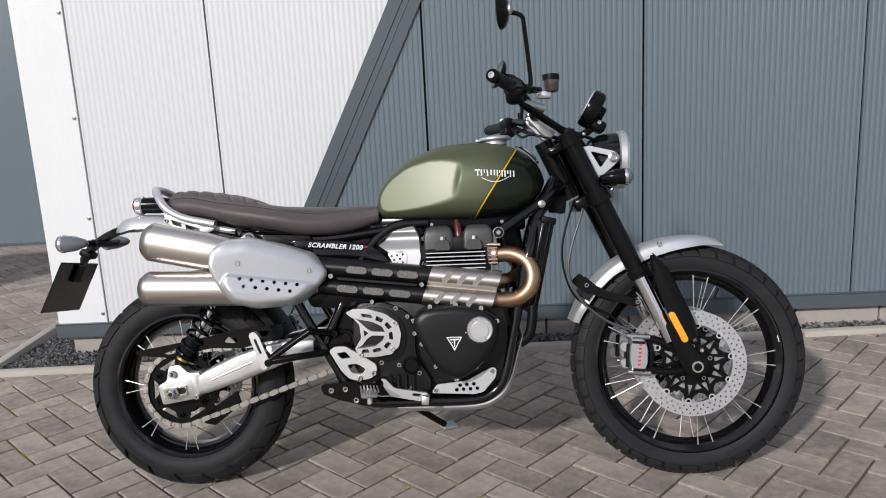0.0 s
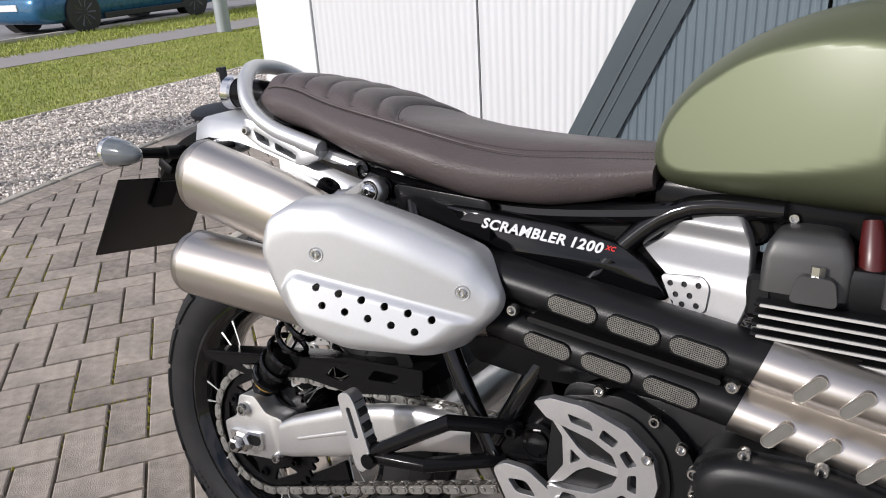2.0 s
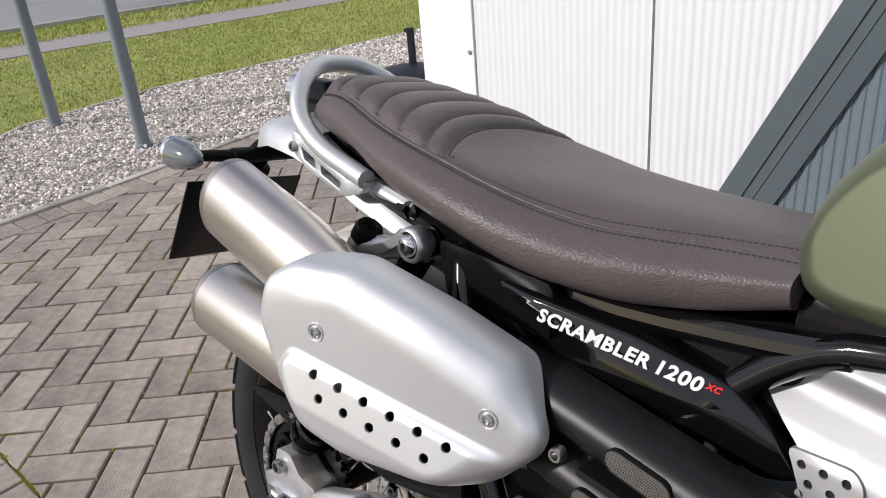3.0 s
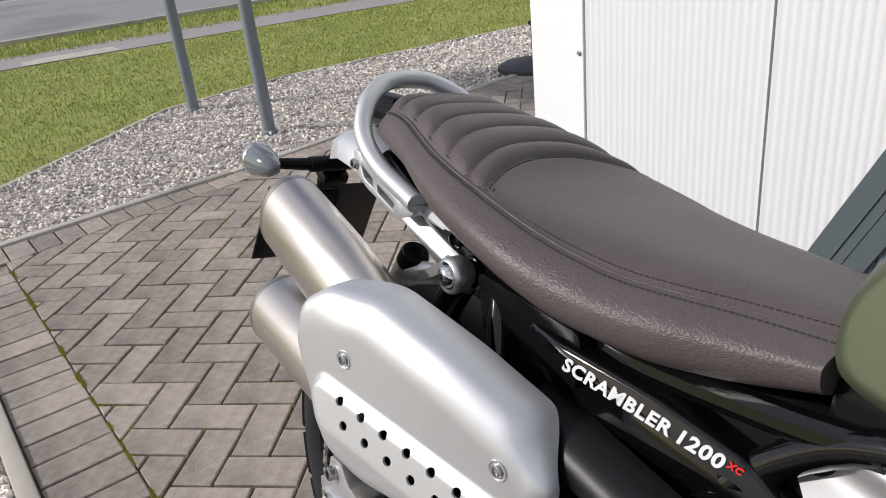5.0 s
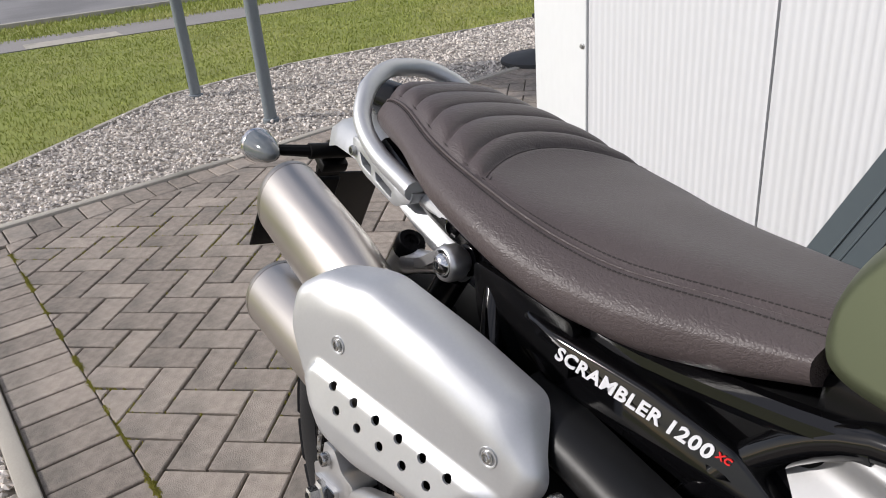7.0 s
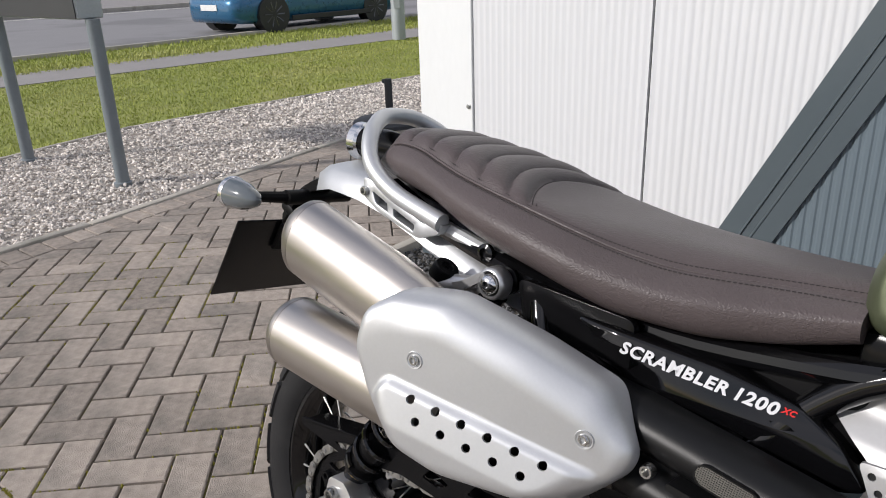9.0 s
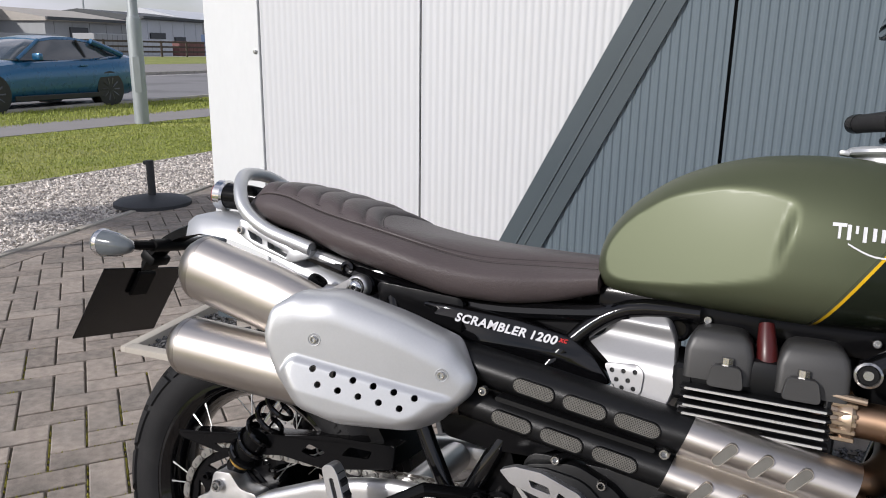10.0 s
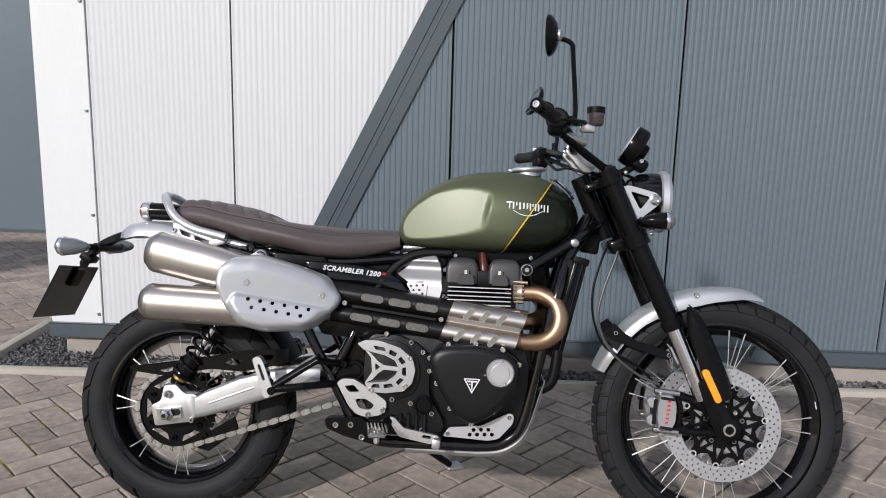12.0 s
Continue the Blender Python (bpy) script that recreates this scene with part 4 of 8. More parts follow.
# ---- wheels ----
def tyre_bm(R, rim, half, knobs, slant, deep, edge):
    """A block-treaded tyre round the y axis: shoulder blocks and staggered centre blocks, parted by grooves."""
    bm = bmesh.new()
    rc = R - half * 0.92
    lats = [-1.37, -1.30, -1.22, -1.12, -1.05, -1.0, -0.985, -0.90, -0.78, -0.66, -0.55, -0.535, -0.485, -0.47, -0.32, -0.16, -0.03, -0.02, 0.02, 0.03, 0.16, 0.32, 0.47, 0.485, 0.535, 0.55, 0.66, 0.78, 0.90, 0.985, 1.0, 1.05, 1.12, 1.22, 1.30, 1.37]
    mid = edge * 0.56
    lats = [(abs(v) * edge if abs(v) <= 1.0 else edge + (abs(v) - 1.0) * (1.37 - edge) / 0.37) * (1 if v > 0 else -1) for v in lats]
    fr = [0.0, 0.02, 0.15, 0.17, 0.36, 0.48, 0.50, 0.62, 0.64, 0.82]
    rings = []
    for i in range(knobs):
        for f in fr:
            ring = []
            for lat in lats:
                ph = lat * math.pi / 2
                al = abs(lat)
                sg = 1 if lat > 0 else -1
                s, c = math.sin(ph), math.cos(ph)
                down = 0.0
                if al > edge * 0.99:
                    down = deep * 0.55
                elif mid * 0.965 > al > mid * 0.86 or al < 0.025:
                    down = deep * 0.8
                elif al >= mid * 0.97:
                    down = deep if 0.01 < f < 0.16 else 0.0
                else:
                    down = deep if 0.49 < f < 0.63 else 0.0
                th = 2 * math.pi * (i + f + slant * al * sg * (1 if al < mid * 0.965 else 0.9)) / knobs
                y = half * s
                r = rc + (R - rc) * c if c > 0 else rc + (rc - rim) * 1.9 * c
                r = max(r - down * max(c, 0.0), rim - 0.006)
                y -= down * s
                ring.append((r * math.cos(th), y, r * math.sin(th)))
            rings.append([bm.verts.new(p) for p in ring])
    k = len(rings)
    for i in range(k):
        a, b = rings[i], rings[(i + 1) % k]
        for j in range(len(lats) - 1):
            bm.faces.new((a[j], a[j + 1], b[j + 1], b[j]))
    return bm


def wheel(name, label, x, z, R, rim, half, knobs, shift, rim_half, hub_r, hub_half, count, deep, edge):
    prof = [(rim + 0.004, rim_half), (rim + 0.004, rim_half - 0.004), (rim - 0.010, rim_half - 0.008), (rim - 0.022, rim_half * 0.45), (rim - 0.030, 0.0), (rim - 0.022, -rim_half * 0.45), (rim - 0.010, -rim_half + 0.008), (rim + 0.004, -rim_half + 0.004), (rim + 0.004, -rim_half), (rim - 0.008, -rim_half - 0.001), (rim - 0.018, -rim_half + 0.006), (rim - 0.034, -rim_half * 0.4), (rim - 0.040, 0.0), (rim - 0.034, rim_half * 0.4), (rim - 0.018, rim_half - 0.006), (rim - 0.008, rim_half + 0.001)]
    w = part(name, lathe(prof, 96, closed=True), BLACK_GLOSS, bike, label)
    w.matrix_basis = pose(x, 0, z)
    part("tyre", tyre_bm(R, rim, half, knobs, shift, deep, edge), RUBBER, w, "black block-treaded rubber tyre", 28)
    part("hub", lathe([(0.014, hub_half), (hub_r * 0.8, hub_half), (hub_r, hub_half - 0.006), (hub_r, hub_half - 0.012), (hub_r * 0.55, hub_half - 0.02), (hub_r * 0.55, -hub_half + 0.02), (hub_r, -hub_half + 0.012), (hub_r, -hub_half + 0.006), (hub_r * 0.8, -hub_half), (0.014, -hub_half)], 32), BLACK_SATIN, w, "black hub")
    # crossed wire spokes, each bright on a shared mesh
    for side in (-1, 1):
        for turn in (-1, 1):
            a0 = 0.0
            a1 = turn * 0.62
            p0 = Vector((hub_r * 0.92 * math.cos(a0), side * (hub_half - 0.009), hub_r * 0.92 * math.sin(a0)))
            rr = rim - 0.022
            p1 = Vector((rr * math.cos(a1 * 0.62), side * rim_half * 0.72, rr * math.sin(a1 * 0.62)))
            bm = tube([p0, p0.lerp(p1, 0.93)], 0.0012, 6)
            bm = tube([p0.lerp(p1, 0.93), p1], 0.0019, 6, bm=bm)
            me = None
            for i in range(count // 4):
                if me is None:
                    first = part("spoke", bm, SPOKE, w)
                    me = first.data
                    ob = first
                else:
                    ob = new("spoke", me)
                    ob.parent = w
                ob.matrix_basis = Matrix.Rotation(2 * math.pi * (i + (0.25 if side > 0 else 0.0)) / (count // 4) + turn * (0.384 - math.pi / (count // 2) / 2 * 1.0), 4, "Y")
    return w


FX, FZ, RX, RZ = 1.545, 0.343, 0.010, 0.313
fw = wheel("front_wheel", "black wire-spoked front wheel", FX, FZ, 0.350, 0.280, 0.046, 38, 0.35, 0.030, 0.034, 0.055, 36, 0.0085, 0.90)
rw = wheel("rear_wheel", "black wire-spoked rear wheel", RX, RZ, 0.321, 0.226, 0.075, 20, 0.9, 0.058, 0.055, 0.075, 32, 0.008, 0.76)
# sidewall lettering too worn to read, as thin raised bars
for w, r, y in ((rw, 0.262, -0.0715), (fw, 0.296, -0.0432)):
    for c in (2.35, 3.6, 0.6):
        bm = bmesh.new()
        for i in range(11):
            a = c + i * 0.045
            slab((0.003, 0.0008, 0.009), Matrix.Rotation(a, 4, "Y") @ Matrix.Translation((0, y, r)), bm=bm)
        part("sidewall_mark", bm, RUBBER, w, "raised marks on the tyre wall", 0)
part("rim_mark", slab((0.020, 0.001, 0.0025), Matrix.Rotation(1.35, 4, "Y") @ Matrix.Translation((0, -0.0315, 0.270)), 0), DECAL, fw, "small pale rim sticker")
part("valve", tube([(0.10, -0.005, 0.213), (0.085, -0.012, 0.185)], [0.004, 0.003], 8), BLACK_SATIN, fw)


def brake_disc(w, r0, r1, y, rows, carrier, label):
    """A drilled disc with its spider."""
    outer = circle(0, 0, r1, 96)
    holes = [circle(0, 0, r0, 72)]
    n = 42
    for i in range(n):
        for k, rr in enumerate(rows):
            a = 2 * math.pi * (i + (k % 2) * 0.5) / n
            holes.append(circle(rr * math.cos(a), rr * math.sin(a), 0.0031, 7))
    d = part("brake_disc", plate(outer, y - 0.0025, y + 0.0025, holes), DISC, w, label, 30)
    lobes = 10
    outline, gaps = [], [circle(0, 0, carrier * 0.62, 32)]
    step = 2 * math.pi / lobes

    def polar(r, a):
        return r * math.cos(a), r * math.sin(a)

    for i in range(lobes):
        a = i * step + 0.17
        outline += [polar(r0 - 0.020, a - 0.16), polar(r0 - 0.001, a - 0.075), polar(r0 - 0.001, a + 0.075), polar(r0 - 0.020, a + 0.16), polar(r0 - 0.028, a + step / 2)]
        gaps.append(rounded([polar(carrier + 0.012, a - 0.12), polar(r0 - 0.019, a), polar(carrier + 0.012, a + 0.12)], 0.003, 2))
        gaps.append(rounded([polar(r0 - 0.037, a + step / 2 - 0.15), polar(carrier + 0.006, a + step / 2), polar(r0 - 0.037, a + step / 2 + 0.15)], 0.003, 2))
    part("disc_spider", plate(outline, y - 0.005, y - 0.0005, gaps, bevel=0.0008), BLACK_SATIN, w, "black lattice disc spider")
    for i in range(lobes):
        a = i * step + 0.17
        part("disc_bobbin", lathe([(0.0095, y + 0.003), (0.0095, y - 0.0065), (0.0058, y - 0.0065), (0.0058, y + 0.003)], 14, Matrix.Translation((*polar(r0 - 0.003, a)[:1], 0, polar(r0 - 0.003, a)[1])), closed=True), SPOKE, w)
    return d


brake_disc(fw, 0.116, 0.157, -0.070, (0.127, 0.138, 0.149), 0.052, "drilled steel brake disc")
brake_disc(fw, 0.116, 0.157, 0.070, (0.127, 0.149), 0.052, "drilled steel brake disc")
for i in range(5):
    a = 2 * math.pi * i / 5 + 0.3
    part("hub_bolt", bolt_bm(0.052 * math.cos(a), -0.074, 0.052 * math.sin(a), 0.007, 0.005), BOLT, fw)
part("axle", lathe([(0.019, -0.10), (0.019, -0.128), (0.016, -0.131), (0.0115, -0.131), (0.0115, -0.112), (0.0005, -0.112)], 24), CHROME, fw, "hollow chrome axle end")
part("speed_ring", lathe([(0.085, -0.060), (0.085, -0.063), (0.062, -0.063), (0.062, -0.060)], 60, closed=True), DISC, fw, "slotted sensor ring")

# ---- rear sprocket, chain, rear disc ----
def sprocket(r, teeth, y, parent, label):
    pts = []
    for i in range(teeth * 4):
        a = 2 * math.pi * i / (teeth * 4)
        rr = r + (0.004 if i % 4 in (1, 2) else -0.004)
        pts.append((rr * math.cos(a), rr * math.sin(a)))
    holes = []
    for i in range(6):
        a = 2 * math.pi * i / 6
        holes.append(rounded([(r * 0.66 * math.cos(a - 0.2), r * 0.66 * math.sin(a - 0.2)), (r * 0.84 * math.cos(a - 0.34), r * 0.84 * math.sin(a - 0.34)), (r * 0.84 * math.cos(a + 0.34), r * 0.84 * math.sin(a + 0.34)), (r * 0.66 * math.cos(a + 0.2), r * 0.66 * math.sin(a + 0.2))], 0.005))
    return part("sprocket", plate(pts, y - 0.003, y + 0.003, holes), BLACK_SATIN, parent, label)


CY = -0.092
SX, SZ, SR = 0.560, 0.425, 0.038
RR = 0.112
sprocket(RR, 42, CY, rw, "black rear sprocket")
path = []
for i in range(61):
    a = math.pi * 0.5 + 0.16 + (math.pi - 0.02) * i / 60
    path.append((RX + RR * math.cos(a), RZ + RR * math.sin(a)))
for i in range(31):
    a = -math.pi * 0.5 + 0.10 + (math.pi) * i / 30
    path.append((SX + SR * math.cos(a), SZ + SR * math.sin(a)))
path.append(path[0])
run = [0.0]
for i in range(1, len(path)):
    run.append(run[-1] + math.dist(path[i - 1], path[i]))
links = int(run[-1] / 0.0159) // 2 * 2
chain, inner_links = bmesh.new(), bmesh.new()


def along(s):
    return np.interp(s, run, [p[0] for p in path]), np.interp(s, run, [p[1] for p in path])


for i in range(links):
    x0, z0 = along(run[-1] * i / links)
    x1, z1 = along(run[-1] * (i + 1) / links)
    o = 0.0085 if i % 2 else 0.0065
    for s in (-1, 1):
        plate(slot(x0, z0, x1, z1, 0.0070 if i % 2 else 0.0064, 4), CY + s * o - 0.0010, CY + s * o + 0.0010, bm=chain if i % 2 else inner_links)
    lathe([(0.0034, CY - 0.0118), (0.0040, CY - 0.0110), (0.0040, CY + 0.0105)], 8, Matrix.Translation((x0, 0, z0)), chain)
chain_ob = part("chain", chain, CHAIN, bike, "oily steel drive chain", 20)
# Inner links coloured darker to stand in for shade in the chain's gaps.
part("chain_core", inner_links, mat("shaded_link_steel", (0.13, 0.12, 0.11), 0.4, metal=0.9, var=0.2, scale=30), chain_ob, "inner links darkened for the shade between plates", 20)
part("cush_drive", lathe([(0.020, -0.060), (0.070, -0.062), (0.078, -0.070), (0.078, -0.084), (0.070, -0.088), (0.020, -0.088)], 36), BLACK_SATIN, rw, "black sprocket carrier")
for i in range(6):
    a = 2 * math.pi * i / 6 + 0.5
    part("sprocket_nut", bolt_bm(0.080 * math.cos(a), -0.095, 0.080 * math.sin(a), 0.008, 0.008), BLACK_SATIN, rw)
brake_disc(rw, 0.098, 0.128, 0.085, (0.107, 0.119), 0.055, "drilled rear brake disc")

# ---- swingarm, shocks, chain guard ----
def rrect(y0, y1, z0, z1, r, x, n=4):
    return [(x, p[0], p[1]) for p in rounded([(y0, z0), (y1, z0), (y1, z1), (y0, z1)], r, n)]


for s in (-1, 1):
    ya, yb = (-0.138, -0.108) if s < 0 else (0.108, 0.152)
    arm = loft([rrect(ya, yb, 0.300, 0.362, 0.014, 0.080), rrect(ya, yb, 0.305, 0.378, 0.016, 0.105), rrect(ya, yb, 0.335, 0.420, 0.018, 0.20), rrect(ya, yb, 0.366, 0.445, 0.020, 0.285), rrect(ya + 0.002, yb, 0.388, 0.456, 0.022, 0.345), rrect(ya + 0.004, yb, 0.406, 0.460, 0.024, 0.42), rrect(ya + 0.008, yb, 0.410, 0.458, 0.022, 0.436)])
    part("arm_root", loft([rrect(ya + 0.004, yb - 0.004, 0.410, 0.460, 0.022, 0.430), rrect(ya + 0.010, yb, 0.425, 0.480, 0.022, 0.530)]), BLACK_SATIN, bike, "black swingarm root")
    sa = part("swingarm", arm, CAST_ALU, bike, "cast silver aluminium swingarm")
    if s < 0:
        part("arm_rib", loft([rrect(-0.1395, -0.134, 0.343, 0.349, 0.0025, 0.120), rrect(-0.1395, -0.134, 0.392, 0.400, 0.0025, 0.245)]), CAST_ALU, sa)
        blk = plate(rounded([(-0.040, 0.330), (-0.026, 0.274), (0.085, 0.292), (0.092, 0.366), (0.055, 0.368), (0.030, 0.392), (-0.004, 0.388), (-0.012, 0.345)], 0.008), -0.150, -0.100, bevel=0.003, seg=2)
        ab = part("axle_block", blk, CAST_ALU, bike, "cast axle block with adjuster")
        ab.matrix_basis = Matrix.Translation((-0.008, 0.016, 0.0))
        part("adjuster_plate", plate(rounded([(-0.022, 0.322), (-0.014, 0.292), (0.052, 0.302), (0.048, 0.332)], 0.003), -0.157, -0.149, bevel=0.001), CHROME, ab, "machined adjuster plate")
        part("axle_nut", lathe([(0.019, -0.155), (0.019, -0.165), (0.013, -0.168), (0.013, -0.182), (0.009, -0.184), (0.0005, -0.184)], 6, Matrix.Translation((0.012, 0, 0.311))), BOLT, ab, "steel axle nut", 0)
        # Raised black disc and plate imitate shade in the axle bore and slot.
        part("axle_bore", lathe([(0.0062, -0.1835), (0.0062, -0.1848), (0.0005, -0.1848)], 14, Matrix.Translation((0.012, 0, 0.311))), BLACK_MATT, ab, "black disc for the shade in the hollow axle")
        part("adjuster_slot", plate(slot(-0.002, 0.312, 0.040, 0.317, 0.009), -0.1578, -0.150), BLACK_MATT, ab, "black plate for the shade in the adjuster slot")
        part("shock_bolt", bolt_bm(0.010, -0.150, 0.366, 0.011, 0.012), BOLT, ab)
        part("clamp_bolt", bolt_bm(0.080, -0.150, 0.296, 0.008, 0.008), BOLT, ab)
part("arm_bridge", tube([(0.36, -0.11, 0.425), (0.36, 0.11, 0.425)], 0.028, 12), CAST_ALU, bike)


def shock(y, near_side):
    a, b = Vector((-0.004, y * 1.16, 0.366)), Vector((0.246, y - 0.007, 0.760))
    d = (b - a).normalized()
    q = d.to_track_quat("Y", "Z").to_matrix().to_4x4()
    m = Matrix.Translation(a) @ q
    ln = (b - a).length
    body = part("shock_absorber", lathe([(0.014, 0.02), (0.020, 0.03), (0.020, 0.05), (0.031, 0.056), (0.033, 0.064), (0.026, 0.068), (0.026, 0.12), (0.020, 0.125), (0.008, 0.127), (0.008, 0.30), (0.022, 0.303), (0.022, 0.36), (0.030, 0.362), (0.030, 0.375), (0.018, 0.38), (0.018, ln - 0.02)], 24, m), BLACK_SATIN, bike, "coil-over rear shock absorber")
    part("damper_rod", lathe([(0.0095, 0.12), (0.0095, 0.31)], 16, m), CHROME, body, "chrome damper rod")
    turns, pts = 8.5, []
    for i in range(int(turns * 18) + 1):
        t = i / (turns * 18)
        e = 2 * math.pi * turns * t
        h = 0.066 + (0.362 - 0.066) * (t ** 1.15)
        pts.append(m @ Vector((0.0285 * math.cos(e), h, 0.0285 * math.sin(e))))
    part("coil_spring", tube(pts, 0.0050, 8), BLACK_GLOSS, body, "black coil spring")
    part("lower_clevis", lathe([(0.016, -0.016), (0.016, 0.030), (0.012, 0.036), (0.001, 0.036)], 14, m), CAST_ALU, body, "silver lower clevis")
    part("preload_ring", lathe([(0.0215, 0.044), (0.0215, 0.055), (0.018, 0.056), (0.018, 0.043)], 20, m, closed=True), BRASS, body, "gold preload ring")
    hd = part("shock_head", lathe([(0.010, -0.022), (0.014, -0.018), (0.014, 0.018), (0.012, 0.022)], 20, Matrix.Translation(b)), CAST_ALU, body, "cast silver shock head")
    top = Vector((0.166, y * 1.30, 0.755))
    rs = lathe([(0.006, 0.0), (0.0165, 0.004), (0.0165, 0.080), (0.012, 0.090), (0.001, 0.090)], 20, Matrix.Translation(top) @ q @ pose(0, 0, 0, 180, 0, 0))
    part("remote_reservoir", rs, CAST_ALU, body, "piggyback damper reservoir")
    part("reservoir_cap", lathe([(0.0175, -0.010), (0.0175, 0.006), (0.0155, 0.009), (0.009, 0.009), (0.008, 0.006), (0.0035, 0.006), (0.003, 0.0035), (0.0005, 0.0035)], 28, Matrix.Translation(top) @ q), BLACK_PLASTIC, body, "black adjuster cap")
    bridge = []
    for k in range(9):
        t = k / 8
        c = top.lerp(b, t) + Vector((0.004, 0, -0.018 + 0.012 * t))
        r = 0.016 - 0.004 * math.sin(math.pi * t)
        bridge.append([(c.x, c.y + r * math.cos(2 * math.pi * e / 14), c.z + r * 1.1 * math.sin(2 * math.pi * e / 14)) for e in range(14)])
    part("bridge_casting", loft(bridge), CAST_ALU, body, "cast silver bridge")
    part("bridge_rib", plate(rounded([(0.165, 0.738), (0.200, 0.752), (0.235, 0.774), (0.240, 0.764), (0.205, 0.741), (0.170, 0.728)], 0.004), y * 1.12 - 0.024, y * 1.12 - 0.014, bevel=0.002), CAST_ALU, body)
    part("rubber_bush", lathe([(r, y * 0.93 + (0.0 if y < 0 else -0.034) + k) for r, k in ((0.012, -0.004), (0.0165, -0.002), (0.0165, 0.004), (0.0125, 0.006), (0.0125, 0.009), (0.0165, 0.011), (0.0165, 0.017), (0.0125, 0.019), (0.0125, 0.022), (0.0165, 0.024), (0.0165, 0.032), (0.008, 0.034))], 28, Matrix.Translation((b.x, 0, b.z))), BLACK_PLASTIC, body, "ribbed black bush", 50)
    if near_side:
        part("mount_boss", lathe([(0.017, y - 0.010), (0.0205, y - 0.015), (0.0205, y - 0.029), (0.0185, y - 0.034), (0.0160, y - 0.035), (0.0152, y - 0.032), (0.0005, y - 0.032)], 32, Matrix.Translation((b.x, 0, b.z))), CAST_ALU, body, "round silver mount boss", 50)
        # Black disc on the boss floor imitates the shade round the bolt.
        part("boss_gap", lathe([(0.0150, y - 0.0318), (0.0150, y - 0.0328), (0.0005, y - 0.0328)], 28, Matrix.Translation((b.x, 0, b.z))), BLACK_MATT, body, "black disc for the shade inside the boss")
        part("mount_bolt", lathe([(0.0128, y - 0.032), (0.0122, y - 0.036), (0.0092, y - 0.0400), (0.0048, y - 0.0418), (0.0040, y - 0.0418), (0.0036, y - 0.0380), (0.0005, y - 0.0380)], 28, Matrix.Translation((b.x, 0, b.z))), CHROME, body, "domed steel mount bolt", 50)
        # Small black disc gives the bolt's socket its shade.
        part("bolt_socket", lathe([(0.0036, y - 0.0378), (0.0036, y - 0.0386), (0.0005, y - 0.0386)], 6, Matrix.Translation((b.x, 0, b.z))), BLACK_MATT, body)
        bel = [(0.013, y - 0.006)]
        for k in range(4):
            bel += [(0.0180, y - 0.003 + k * 0.008), (0.0180, y + 0.001 + k * 0.008), (0.0130, y + 0.0025 + k * 0.008)]
        part("rubber_bellows", lathe(bel + [(0.012, y + 0.034)], 24, Matrix.Translation((b.x, 0, b.z))), BLACK_SATIN, body, "ribbed black rubber sleeve")
        part("mount_lug", plate(rounded([(0.215, 0.780), (0.262, 0.784), (0.282, 0.752), (0.270, 0.725), (0.235, 0.722), (0.215, 0.745)], 0.012), y + 0.026, y + 0.036, bevel=0.003, seg=2), SILVER, body, "silver frame lug")
    return body


shock(-0.088, True)
shock(0.088, False)
part("chain_guard", plate(rounded([(-0.128, 0.432), (-0.122, 0.420), (-0.020, 0.409), (0.110, 0.436), (0.200, 0.432), (0.330, 0.462), (0.332, 0.502), (0.200, 0.492), (0.090, 0.468)], 0.006), -0.104, -0.100, [rounded([(-0.040, 0.424), (-0.018, 0.420), (0.030, 0.436), (0.010, 0.440)], 0.004), rounded([(0.150, 0.452), (0.180, 0.448), (0.200, 0.462), (0.165, 0.470)], 0.005), rounded([(0.232, 0.464), (0.285, 0.470), (0.290, 0.484), (0.245, 0.482)], 0.005)], bevel=0.001), BLACK_SATIN, bike, "black cut-out chain guard")
part("guard_flange", loft([rrect(-0.104, -0.060, 0.426, 0.429, 0.001, -0.12), rrect(-0.104, -0.060, 0.466, 0.470, 0.001, 0.09), rrect(-0.104, -0.060, 0.498, 0.502, 0.001, 0.33)]), BLACK_SATIN, bike)
part("shark_fin", plate(rounded([(0.066, 0.228), (0.072, 0.204), (0.106, 0.197), (0.190, 0.260), (0.177, 0.300)], 0.004), -0.088, -0.080), BLACK_SATIN, bike, "black chain fin")
# hugger under the seat and rear inner mudguard
hug = []
for i in range(15):
    a = radians(25 + 62 * i / 14)
    r = 0.345
    hug.append([(RX + (r + dz) * math.cos(a), y, RZ + (r + dz) * math.sin(a)) for y, dz in ((-0.085, -0.022), (-0.082, 0.0), (-0.04, 0.010), (0.04, 0.010), (0.082, 0.0), (0.085, -0.022), (0.08, -0.024), (0.04, 0.004), (-0.04, 0.004), (-0.08, -0.024))])
part("inner_mudguard", loft(hug), BLACK_PLASTIC, bike, "black inner rear mudguard")

